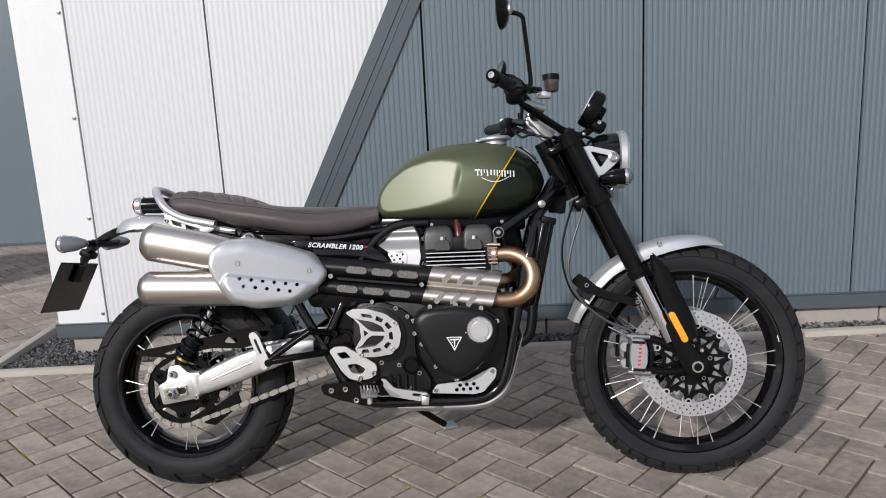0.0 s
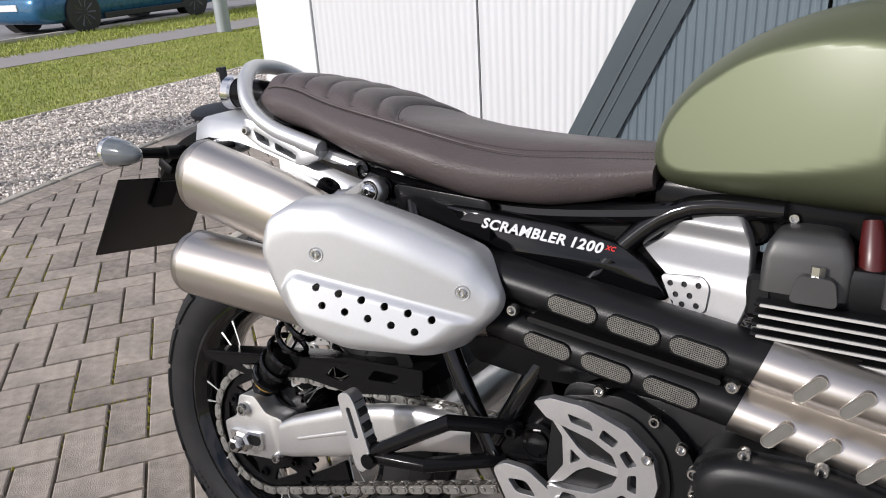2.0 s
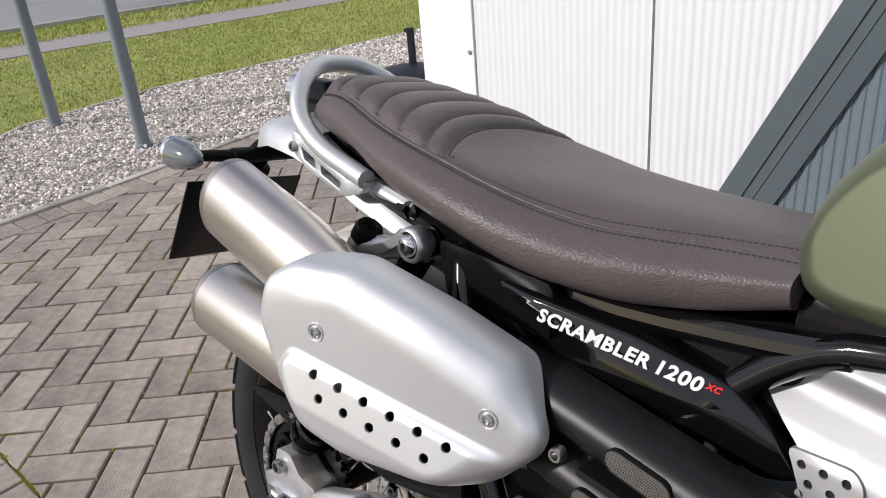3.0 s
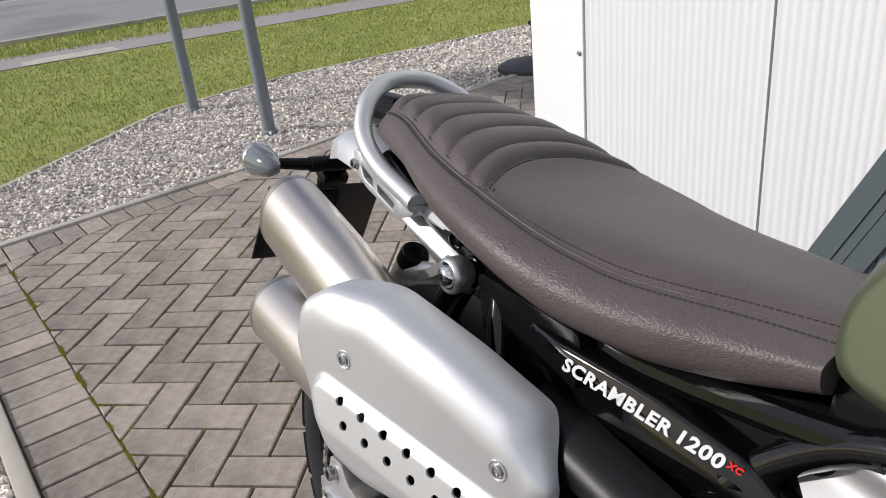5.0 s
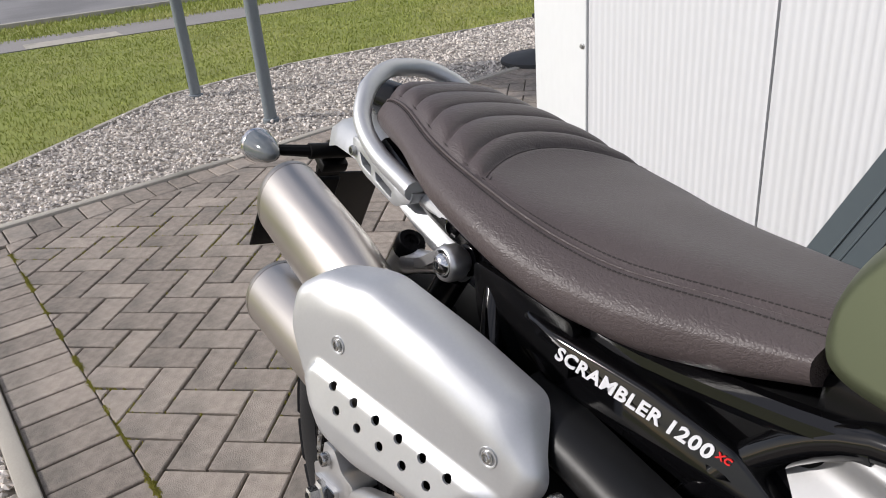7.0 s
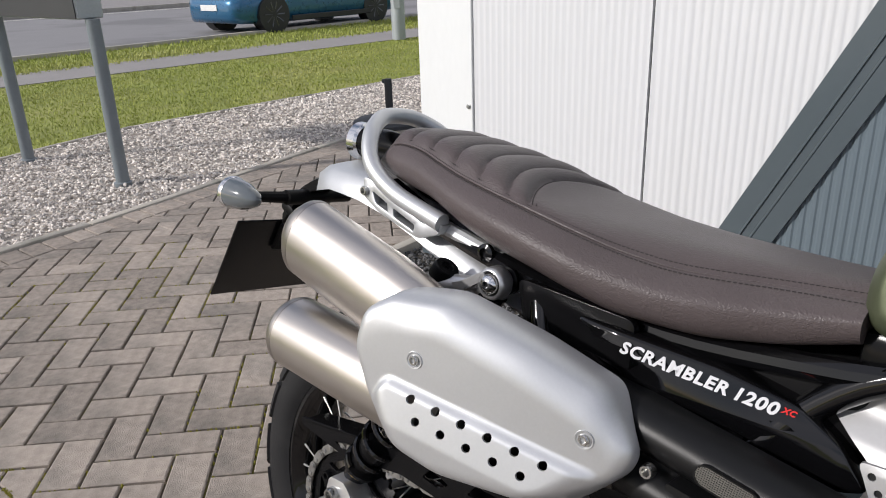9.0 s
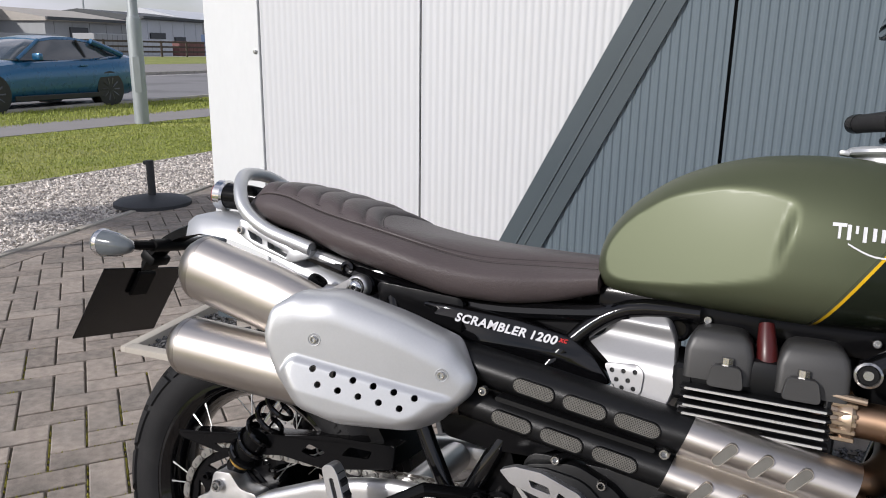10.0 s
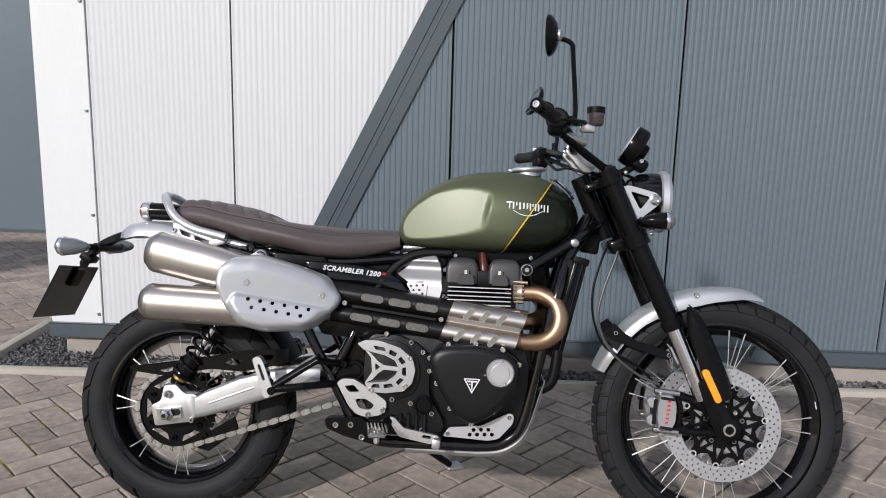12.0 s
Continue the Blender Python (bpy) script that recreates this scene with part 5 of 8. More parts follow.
# ---- frame ----
for s in (-1, 1):
    y = s * 0.125
    part("cradle_tube", tube([(1.165, s * 0.03, 0.905), (1.104, s * 0.085, 0.79), (1.074, y * 0.95, 0.69), (1.046, y, 0.58), (1.020, y, 0.46), (0.990, y, 0.33), (0.955, y, 0.285), (0.900, y, 0.265), (0.75, y, 0.263), (0.60, y, 0.265), (0.545, y, 0.295), (0.505, y, 0.352)], 0.0165, 12, steps=4), BLACK_GLOSS, bike, "gloss black cradle frame tube")
    part("frame_spar", tube([(1.185, s * 0.035, 0.885), (1.10, s * 0.085, 0.825), (0.985, s * 0.115, 0.752)], 0.015, 12, steps=3), BLACK_GLOSS, bike, "gloss black frame spar")
    part("spar_bolt", lathe([(0.0165, -0.010), (0.0165, -0.018), (0.0135, -0.020), (0.0115, -0.016), (0.007, -0.016), (0.006, -0.020), (0.0005, -0.020)], 20, Matrix.Translation((0.988, s * 0.112, 0.752)) @ Matrix.Diagonal((1, -s, 1, 1))), BOLT, bike, "machined spar bolt")
    # Black disc on the recess floor imitates the shade in the bolt.
    part("bolt_recess", lathe([(0.0115, -0.0165), (0.0115, -0.0175), (0.0005, -0.0175)], 20, Matrix.Translation((0.988, s * 0.112, 0.752)) @ Matrix.Diagonal((1, -s, 1, 1))), BLACK_MATT, bike, "black disc for the shade in the bolt recess")
    part("spar_bolt", lathe([(0.011, -0.012), (0.011, -0.018), (0.006, -0.020), (0.0005, -0.020)], 14, Matrix.Translation((1.118, s * 0.085, 0.830)) @ Matrix.Diagonal((1, -s, 1, 1))), BOLT, bike)
    part("seat_rail", tube([(0.68, s * 0.068, 0.778), (0.60, s * 0.070, 0.765), (0.45, s * 0.072, 0.752), (0.28, s * 0.074, 0.765), (0.12, s * 0.066, 0.795), (0.00, s * 0.055, 0.832)], 0.0135, 10, steps=4), BLACK_GLOSS, bike, "gloss black seat rail")
    part("rear_stay", tube([(0.510, y, 0.342), (0.448, y * 1.06, 0.458), (0.391, y * 1.06, 0.563), (0.335, y * 0.92, 0.675), (0.292, y * 0.66, 0.765)], 0.0135, 12, steps=4), BLACK_GLOSS, bike, "gloss black rear stay")
    part("frame_upright", tube([(0.462, y, 0.438), (0.513, y * 0.98, 0.545), (0.560, s * 0.088, 0.66), (0.612, s * 0.072, 0.735), (0.68, s * 0.068, 0.782), (0.78, s * 0.07, 0.790)], 0.0145, 12, steps=4), BLACK_GLOSS, bike, "gloss black frame upright")
    # passenger peg hanger
    yy = s * 0.205
    part("peg_hanger", tube([(0.500, y * 1.02, 0.470), (0.435, yy, 0.492), (0.318, yy, 0.415)], 0.0105, 10), BLACK_SATIN, bike)
    part("peg_hanger", tube([(0.480, y * 1.02, 0.418), (0.400, yy, 0.420), (0.318, yy, 0.408)], 0.0105, 10), BLACK_SATIN, bike)
    peg = part("passenger_peg", plate(rounded([(0.262, 0.490), (0.280, 0.498), (0.292, 0.484), (0.324, 0.404), (0.308, 0.384), (0.296, 0.388)], 0.009), yy - 0.012 * s, yy + 0.012 * s, [slot(0.282, 0.472, 0.296, 0.436, 0.0035)], bevel=0.003), CAST_ALU, bike, "folded silver passenger footpeg")
    part("peg_rubber", plate([(0.292, 0.485)] + [(0.292 + 0.034 * k / 8 + (0.004 if k % 2 else -0.001), 0.480 - 0.080 * k / 8) for k in range(9)] + [(0.306, 0.398), (0.274, 0.478)], yy - 0.009 * s, yy + 0.009 * s), RUBBER, peg, "toothed rubber pad")
    part("peg_pivot", lathe([(0.011, -0.016), (0.011, 0.016)], 14, Matrix.Translation((0.318, yy, 0.406))), BLACK_SATIN, peg)
for x, z, r in ((0.500, 0.475, 0.012), (0.490, 0.415, 0.010)):
    part("frame_bolt", bolt_bm(x, -0.150, z, r * 0.8, 0.008), BLACK_SATIN, bike)
part("steering_head", tube([(1.135, 0, 1.02), (1.215, 0, 0.845)], 0.028, 16), BLACK_SATIN, bike, "black steering head")
part("pivot_plate", plate(rounded([(0.512, 0.548), (0.535, 0.548), (0.562, 0.462), (0.556, 0.415), (0.540, 0.365), (0.505, 0.365), (0.472, 0.434)], 0.012), -0.118, 0.118, bevel=0.004), BLACK_SATIN, bike, "black pivot casting")
part("pivot_cap", lathe([(0.0275, -0.117), (0.0275, -0.127), (0.0245, -0.130), (0.0205, -0.130), (0.0195, -0.124), (0.0160, -0.124), (0.0150, -0.130), (0.0005, -0.1305)], 32, Matrix.Translation((0.527, 0, 0.456))), BLACK_SATIN, bike, "round black pivot cap")
part("under_tray", plate(rounded([(0.415, 0.612), (0.640, 0.590), (0.600, 0.566), (0.572, 0.551), (0.506, 0.547), (0.431, 0.553), (0.418, 0.575)], 0.010), -0.132, 0.100, bevel=0.004, seg=2), BLACK_SATIN, bike, "black tray under the exhaust")
part("tank_tunnel", slab((0.44, 0.13, 0.055), pose(0.850, 0, 0.785), 0.010, 2), BLACK_SATIN, bike, "black frame backbone under the tank")
part("thermostat_housing", slab((0.075, 0.16, 0.085), pose(1.020, 0.02, 0.735, 0, -8, 0), 0.018, 3), BLACK_PLASTIC, bike, "black housing ahead of the cylinder head")
for x, y, z in ((0.700, -0.066, 0.786), (0.790, -0.068, 0.783), (1.000, -0.068, 0.784)):
    part("tunnel_clip", bolt_bm(x, y, z, 0.006, 0.006), BOLT, bike)

# ---- engine ----
case = plate(rounded([(0.560, 0.330), (0.600, 0.285), (0.930, 0.285), (1.000, 0.350), (1.005, 0.520), (0.985, 0.590), (0.780, 0.600), (0.760, 0.560), (0.560, 0.560)], 0.03), -0.135, 0.135, bevel=0.010, seg=2)
engine = part("engine", case, BLACK_MATT, bike, "matt black parallel twin engine")
part("gearbox_cover", plate(rounded([(0.560, 0.545), (0.640, 0.565), (0.705, 0.540), (0.735, 0.500), (0.735, 0.400), (0.780, 0.330), (0.770, 0.295), (0.640, 0.300), (0.580, 0.360)], 0.02), -0.158, -0.130, bevel=0.006, seg=2), BLACK_MATT, engine)
cl = rounded([(0.733, 0.512), (0.755, 0.538), (0.790, 0.546), (0.860, 0.550), (0.925, 0.540), (0.978, 0.505), (0.972, 0.440), (0.935, 0.390), (0.905, 0.362), (0.856, 0.336), (0.806, 0.362), (0.770, 0.420), (0.748, 0.460)], 0.02)
part("clutch_flange", plate([(0.856 + (x - 0.856) * 1.035, 0.445 + (z - 0.445) * 1.035) for x, z in cl], -0.180, -0.130, bevel=0.004), BLACK_MATT, engine)
rings = []
for k, (sc, y) in enumerate(((1.0, -0.178), (1.0, -0.192), (0.975, -0.202), (0.93, -0.208), (0.80, -0.2105), (0.45, -0.2115))):
    rings.append([(0.856 + (x - 0.856) * sc, y, 0.448 + (z - 0.448) * sc) for x, z in cl])
cover = part("clutch_cover", loft(rings), BLACK_MATT, engine, "matt black rounded clutch cover", 50)
part("oil_filler", lathe([(0.037, -0.209), (0.037, -0.217), (0.034, -0.221), (0.031, -0.221), (0.030, -0.218), (0.0005, -0.218)], 40, Matrix.Translation((0.925, 0, 0.482))), CAST_ALU, engine, "round brushed filler cover")
part("filler_disc", lathe([(0.024, -0.2185), (0.0235, -0.2215), (0.0005, -0.2215)], 40, Matrix.Translation((0.925, 0, 0.482))), DISC, engine, "turned steel disc")
for a in (70, 190, 310):
    part("filler_screw", bolt_bm(0.918 + 0.0335 * math.cos(radians(a)), -0.2205, 0.482 + 0.0335 * math.sin(radians(a)), 0.0028, 0.002), BOLT, engine)
for x, z in ((0.785, 0.548), (0.858, 0.552), (0.930, 0.540), (0.974, 0.503), (0.955, 0.428), (0.910, 0.374), (0.853, 0.340), (0.795, 0.378), (0.757, 0.443), (0.737, 0.510)):
    part("cover_bolt", bolt_bm(x, -0.186, z, 0.0075, 0.009), BOLT, engine)
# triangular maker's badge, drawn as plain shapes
tri = [(0.829, 0.464), (0.874, 0.464), (0.852, 0.424)]
inn = [(0.834, 0.4615), (0.869, 0.4615), (0.852, 0.430)]
part("badge", plate(rounded(tri, 0.003, 2), -0.2135, -0.2105, [rounded(inn, 0.002, 2)]), DECAL, engine, "small triangular white badge", 0)
bm = plate([(0.838, 0.4585), (0.866, 0.4585), (0.864, 0.4545), (0.840, 0.4545)], -0.2135, -0.2105)
bm = plate([(0.8500, 0.4550), (0.8540, 0.4550), (0.8535, 0.4350), (0.8505, 0.4350)], -0.2135, -0.2105, bm=bm)
bm = plate([(0.843, 0.4500), (0.848, 0.4500), (0.848, 0.4470), (0.8445, 0.4470)], -0.2135, -0.2105, bm=bm)
part("badge_bars", bm, DECAL, engine, "white bars in the badge", 0)
# sprocket cover: silver skeleton over black
part("sprocket_housing", plate(rounded([(0.560, 0.530), (0.590, 0.552), (0.660, 0.545), (0.700, 0.510), (0.712, 0.460), (0.695, 0.405), (0.640, 0.385), (0.580, 0.395), (0.555, 0.440)], 0.02), -0.165, -0.130, bevel=0.006, seg=2), BLACK_MATT, engine, "black sprocket housing")
sk_out = rounded([(0.538, 0.538), (0.560, 0.548), (0.600, 0.548), (0.655, 0.531), (0.690, 0.503), (0.698, 0.472), (0.690, 0.436), (0.668, 0.414), (0.620, 0.407), (0.575, 0.408), (0.562, 0.432), (0.590, 0.435), (0.622, 0.439), (0.644, 0.456), (0.652, 0.476), (0.642, 0.496), (0.615, 0.509), (0.580, 0.516), (0.556, 0.522)], 0.004)
sk_holes = [rounded([(0.583, 0.534), (0.612, 0.530), (0.617, 0.520), (0.588, 0.524)], 0.003), rounded([(0.628, 0.526), (0.648, 0.516), (0.642, 0.506), (0.624, 0.514)], 0.003), rounded([(0.658, 0.508), (0.672, 0.492), (0.661, 0.486), (0.650, 0.500)], 0.003), rounded([(0.672, 0.480), (0.674, 0.456), (0.663, 0.458), (0.662, 0.476)], 0.003), rounded([(0.668, 0.446), (0.654, 0.430), (0.646, 0.438), (0.657, 0.450)], 0.003), rounded([(0.640, 0.425), (0.616, 0.420), (0.613, 0.430), (0.635, 0.434)], 0.003), rounded([(0.604, 0.420), (0.580, 0.421), (0.585, 0.430), (0.601, 0.430)], 0.003)]
part("sprocket_cover", plate(sk_out, -0.178, -0.164, sk_holes, bevel=0.002), COVER_GREY, engine, "silver skeleton sprocket cover")
part("cover_spider", plate(rounded([(0.555, 0.525), (0.574, 0.513), (0.597, 0.490), (0.612, 0.481), (0.654, 0.478), (0.654, 0.467), (0.612, 0.469), (0.598, 0.460), (0.581, 0.440), (0.560, 0.430), (0.580, 0.462), (0.576, 0.500)], 0.003), -0.171, -0.163, [rounded([(0.588, 0.486), (0.602, 0.476), (0.589, 0.466)], 0.003)], bevel=0.0015), CAST_ALU, engine, "forked silver rib")
for x, z in ((0.683, 0.505), (0.672, 0.428), (0.580, 0.415), (0.615, 0.566), (0.683, 0.545), (0.687, 0.380), (0.636, 0.388), (0.716, 0.520), (0.735, 0.470), (0.720, 0.310), (0.745, 0.355)):
    part("cover_bolt", bolt_bm(x, -0.158 if z > 0.51 or z < 0.40 or x > 0.70 else -0.175, z, 0.0072, 0.008), BOLT, engine)
part("crank_plug", lathe([(0.026, -0.150), (0.026, -0.166), (0.021, -0.170), (0.018, -0.166), (0.0005, -0.166)], 24, Matrix.Translation((0.722, 0, 0.378))), BLACK_SATIN, engine, "round black plug")
for k in range(4):
    part("case_rib", slab((0.010, 0.02, 0.055), Matrix.Translation((0.66 + 0.022 * k, -0.158, 0.325)), 0.003), BLACK_MATT, engine)
# cylinder block, fins, head covers
part("cylinder_block", slab((0.20, 0.25, 0.12), Matrix.Translation((0.862, 0, 0.615)), 0.012, 2), BLACK_MATT, engine)
part("cylinder_head", slab((0.185, 0.24, 0.05), Matrix.Translation((0.866, 0, 0.722)), 0.01, 2), BLACK_MATT, engine)
for k in range(5):
    z = 0.699 - 0.0115 * k
    part("cooling_fin", slab((0.186, 0.286, 0.0042), pose(0.861, 0, z), 0.0015), BLACK_MATT, engine)
    part("fin_edge", plate(slot(0.776, z, 0.946, z, 0.0015, 3), -0.1455, -0.1425), SPOKE, engine, "polished fin edge")
for x0, x1 in ((0.768, 0.856), (0.884, 0.972)):
    for s in (-1, 1):
        rg = []
        for k, (h, ins) in enumerate(((0.710, 0.0), (0.748, 0.0), (0.764, 0.004), (0.774, 0.011), (0.778, 0.020), (0.779, 0.034))):
            rg.append([(p[0], p[1] * s, h) for p in rounded([(x0 + ins, -0.125 + ins * 0.8), (x1 - ins, -0.125 + ins * 0.8), (x1 - ins, -0.02), (x0 + ins, -0.02)], 0.010)])
        part("cam_cover", loft(rg), ENGINE_GREY, engine, "satin grey cam cover", 50)
    xm = (x0 + x1) / 2 + (0.012 if x0 < 0.8 else -0.012)
    part("cover_lug", plate(rounded([(xm - 0.024, 0.706), (xm + 0.024, 0.706), (xm + 0.018, 0.736), (xm - 0.018, 0.736)], 0.008), -0.140, -0.110, bevel=0.003), ENGINE_GREY, engine)
    part("lug_bolt", tube([(xm, -0.130, 0.734), (xm, -0.130, 0.746)], 0.0075, 6), BOLT, engine)
part("plug_cap", tube([(0.876, -0.095, 0.715), (0.872, -0.100, 0.745), (0.866, -0.085, 0.792)], [0.014, 0.015, 0.010], 14, steps=3), PLUG_RED, engine, "dark red plug cap")
part("plug_boot", lathe([(0.016, -0.006), (0.018, 0.0), (0.016, 0.012)], 16, pose(0.877, -0.095, 0.716, 90, 0, 0)), BLACK_PLASTIC, engine)
# throttle body cover
tb = rounded([(0.612, 0.734), (0.640, 0.758), (0.668, 0.780), (0.736, 0.785), (0.752, 0.755), (0.762, 0.690), (0.752, 0.655), (0.690, 0.660), (0.664, 0.700)], 0.012)
def throttle_y(x, z):
    """The cover's face: it leans back towards its top and its rear tip."""
    fold = np.interp(z + np.linspace(-0.004, 0.004, 9), [0.655, 0.700, 0.714, 0.738, 0.745, 0.752, 0.763, 0.767, 0.785], [-0.101, -0.098, -0.093, -0.075, -0.0722, -0.0722, -0.0800, -0.0795, -0.064])
    return -0.25 * (x - 0.69) + float(np.mean(fold))


tbd = []
for i in range(len(tb)):
    n = max(1, int(math.dist(tb[i - 1], tb[i]) / 0.004))
    tbd += [(tb[i - 1][0] + (tb[i][0] - tb[i - 1][0]) * k / n, tb[i - 1][1] + (tb[i][1] - tb[i - 1][1]) * k / n) for k in range(n)]
tbr = []
for sc, d in [(1.0, 0.055), (1.0, 0.008), (0.985, 0.002), (0.965, 0.0)] + [(0.95 - 0.035 * k, -0.001) for k in range(27)]:
    tbr.append([(0.700 + (x - 0.700) * sc, throttle_y(0.700 + (x - 0.700) * sc, 0.716 + (z - 0.716) * sc) + d, 0.716 + (z - 0.716) * sc) for x, z in tbd])
tbc = part("throttle_cover", loft(tbr), COVER_SATIN, bike, "satin silver throttle body cover with folded faces", 30)


def on_cover(bm):
    for v in bm.verts:
        v.co.y += throttle_y(v.co.x, v.co.z)
    return bm


part("cover_recess", on_cover(plate(rounded([(0.655, 0.702), (0.706, 0.709), (0.716, 0.700), (0.714, 0.668), (0.678, 0.664)], 0.007), -0.0045, 0.001, [circle(x - 0.014, z, 0.0036, 10) for x, z in ((0.683, 0.694), (0.700, 0.696), (0.717, 0.698), (0.691, 0.682), (0.708, 0.684), (0.686, 0.671), (0.700, 0.672), (0.717, 0.674))], bevel=0.001)), COVER_SATIN, tbc, "pierced panel with round holes")
# Black backing stands in for the shade inside the pierced panel's holes.
part("recess_back", on_cover(plate(rounded([(0.660, 0.699), (0.706, 0.705), (0.711, 0.670), (0.680, 0.667)], 0.005), -0.0026, -0.0018)), BLACK_MATT, tbc, "black sheet for the shade behind the holes")
part("throttle_linkage", lathe([(0.019, -0.04), (0.019, -0.066), (0.015, -0.070), (0.011, -0.067), (0.0005, -0.067)], 24, Matrix.Translation((0.751, 0, 0.764))), BLACK_SATIN, bike, "black round cap")
part("intake_rubber", tube([(0.725, -0.05, 0.705), (0.785, -0.05, 0.705)], [0.032, 0.030], 20), BLACK_PLASTIC, bike)
part("spacer_clip", slab((0.030, 0.03, 0.05), pose(0.770, -0.105, 0.700), 0.006), BLACK_MATT, bike)
part("air_box", slab((0.34, 0.13, 0.11), pose(0.50, 0, 0.725), 0.03, 3), BLACK_PLASTIC, bike, "black air box")
part("frame_gusset", plate(rounded([(0.272, 0.772), (0.430, 0.764), (0.430, 0.690), (0.345, 0.672), (0.290, 0.712)], 0.012), -0.102, -0.092, bevel=0.003, seg=2), BLACK_SATIN, bike, "satin black frame gusset")
part("battery_box", slab((0.26, 0.16, 0.16), pose(0.40, 0.0, 0.66), 0.02, 2), BLACK_PLASTIC, bike, "black battery box")

# ---- exhaust ----
def can(a, b, r, front, flat, label):
    a, b = Vector(a), Vector(b)
    m = Matrix.Translation(a) @ (b - a).normalized().to_track_quat("Y", "Z").to_matrix().to_4x4() @ Matrix.Diagonal((flat, 1, 1, 1))
    ln = (b - a).length
    c = part("silencer", lathe([(r, 0.030), (r, ln * 0.42), (r * 0.95 + front * 0.05, ln * 0.62), (front * 0.4 + r * 0.6, ln * 0.82), (front, ln)], 48, m), STEEL, bike, label, 60)
    part("end_cone", lathe([(r + 0.0004, 0.032), (r + 0.0004, 0.025), (r - 0.002, 0.019), (r - 0.015, 0.003), (r - 0.017, 0.002), (r - 0.018, 0.012)], 48, m), STEEL_DIM, c, "tapered end cone")
    part("outlet", lathe([(r - 0.016, 0.008), (r - 0.022, 0.010), (r - 0.024, 0.05), (0.001, 0.06)], 32, m), BLACK_MATT, c, "dark outlet")
    part("seam", lathe([(front + 0.002, ln - 0.03), (front + 0.002, ln - 0.026), (front - 0.001, ln - 0.026)], 48, m), STEEL, c)
    return c


can((-0.044, -0.1855, 0.769), (0.262, -0.1950, 0.7060), 0.0555, 0.040, 0.76, "brushed steel upper silencer")
can((-0.053, -0.1940, 0.629), (0.285, -0.1985, 0.619), 0.0505, 0.048, 0.97, "brushed steel lower silencer")
part("silencer_neck", tube([(0.262, -0.196, 0.708), (0.350, -0.170, 0.682), (0.440, -0.145, 0.655)], [0.036, 0.033, 0.030], 20, steps=3), STEEL_DIM, bike, "steel neck behind the shield")
part("link_pipe", tube([(0.28, -0.152, 0.603), (0.36, -0.140, 0.612), (0.45, -0.125, 0.618)], 0.030, 16, steps=3), STEEL_DIM, bike, "steel link pipe")
# pressed silver shield with a stepped lower panel and round holes
SHO = rounded([(0.168, 0.690), (0.176, 0.734), (0.210, 0.762), (0.272, 0.768), (0.368, 0.742), (0.447, 0.713), (0.489, 0.662), (0.484, 0.638), (0.432, 0.582), (0.398, 0.564), (0.290, 0.559), (0.228, 0.576), (0.188, 0.640)], 0.013, 4)
SCX, SCZ = 0.335, 0.660


def shield_y(x):
    return -0.246 + (x - 0.252) * 0.266


HOLES = [(0.258 + 0.0304 * i, 0.652 - 0.0050 * i) for i in range(6)] + [(0.269 + 0.0305 * i, 0.630 - 0.0050 * i) for i in range(5)]


def smooth01(v):
    v = min(1.0, max(0.0, v))
    return v * v * (3 - 2 * v)


def shield_rims(x):
    """The outline's upper and lower edge at x."""
    zs = []
    for i in range(len(SHO)):
        (x0, z0), (x1, z1) = SHO[i - 1], SHO[i]
        if (x0 > x) != (x1 > x):
            zs.append(z0 + (z1 - z0) * (x - x0) / (x1 - x0))
    return (max(zs), min(zs)) if zs else (SCZ, SCZ)


def rolled(d, width, depth):
    """A quarter-round edge: how far it falls back at d from the rim."""
    u = max(0.0, 1 - max(d, 0.0) / width)
    return depth * (1 - math.sqrt(max(0.0, 1 - u * u)))


def shield_point(px_, pz_, sc, lift):
    x, z = SCX + (px_ - SCX) * sc, SCZ + (pz_ - SCZ) * sc
    e = 1 - sc
    hi, lo = shield_rims(x)
    back = rolled(hi - z, 0.046, 0.038 * smooth01((x - 0.165) / 0.085) * smooth01((0.492 - x) / 0.050))
    back += rolled(z - lo, 0.032, 0.034 * smooth01((x - 0.195) / 0.06) * smooth01((0.470 - x) / 0.06))
    back += rolled(e, 0.11, 0.016)
    crease = 0.675 - 0.155 * (x - 0.200) - 9.0 * max(0.0, 0.226 - x) ** 1.5 - 6.0 * max(0.0, x - 0.455) ** 1.5
    under = max(0.0, crease - z)
    pan = (-0.0075 * smooth01(under / 0.014) - 0.20 * min(max(0.0, under - 0.006), 0.045)) * smooth01(e / 0.24)
    return x, shield_y(x) + back + pan + lift, z


def shield_mesh(lift):
    scs = [1 - 0.012 * k for k in range(16)] + [0.80 - 0.025 * k for k in range(31)] + [0.02, 0.002]
    dense = []
    for i in range(len(SHO)):
        a, b = SHO[i - 1], SHO[i]
        n = max(1, int(math.dist(a, b) / 0.003))
        dense += [(a[0] + (b[0] - a[0]) * k / n, a[1] + (b[1] - a[1]) * k / n) for k in range(n)]
    return [[shield_point(x, z, sc, lift) for x, z in dense] for sc in scs]


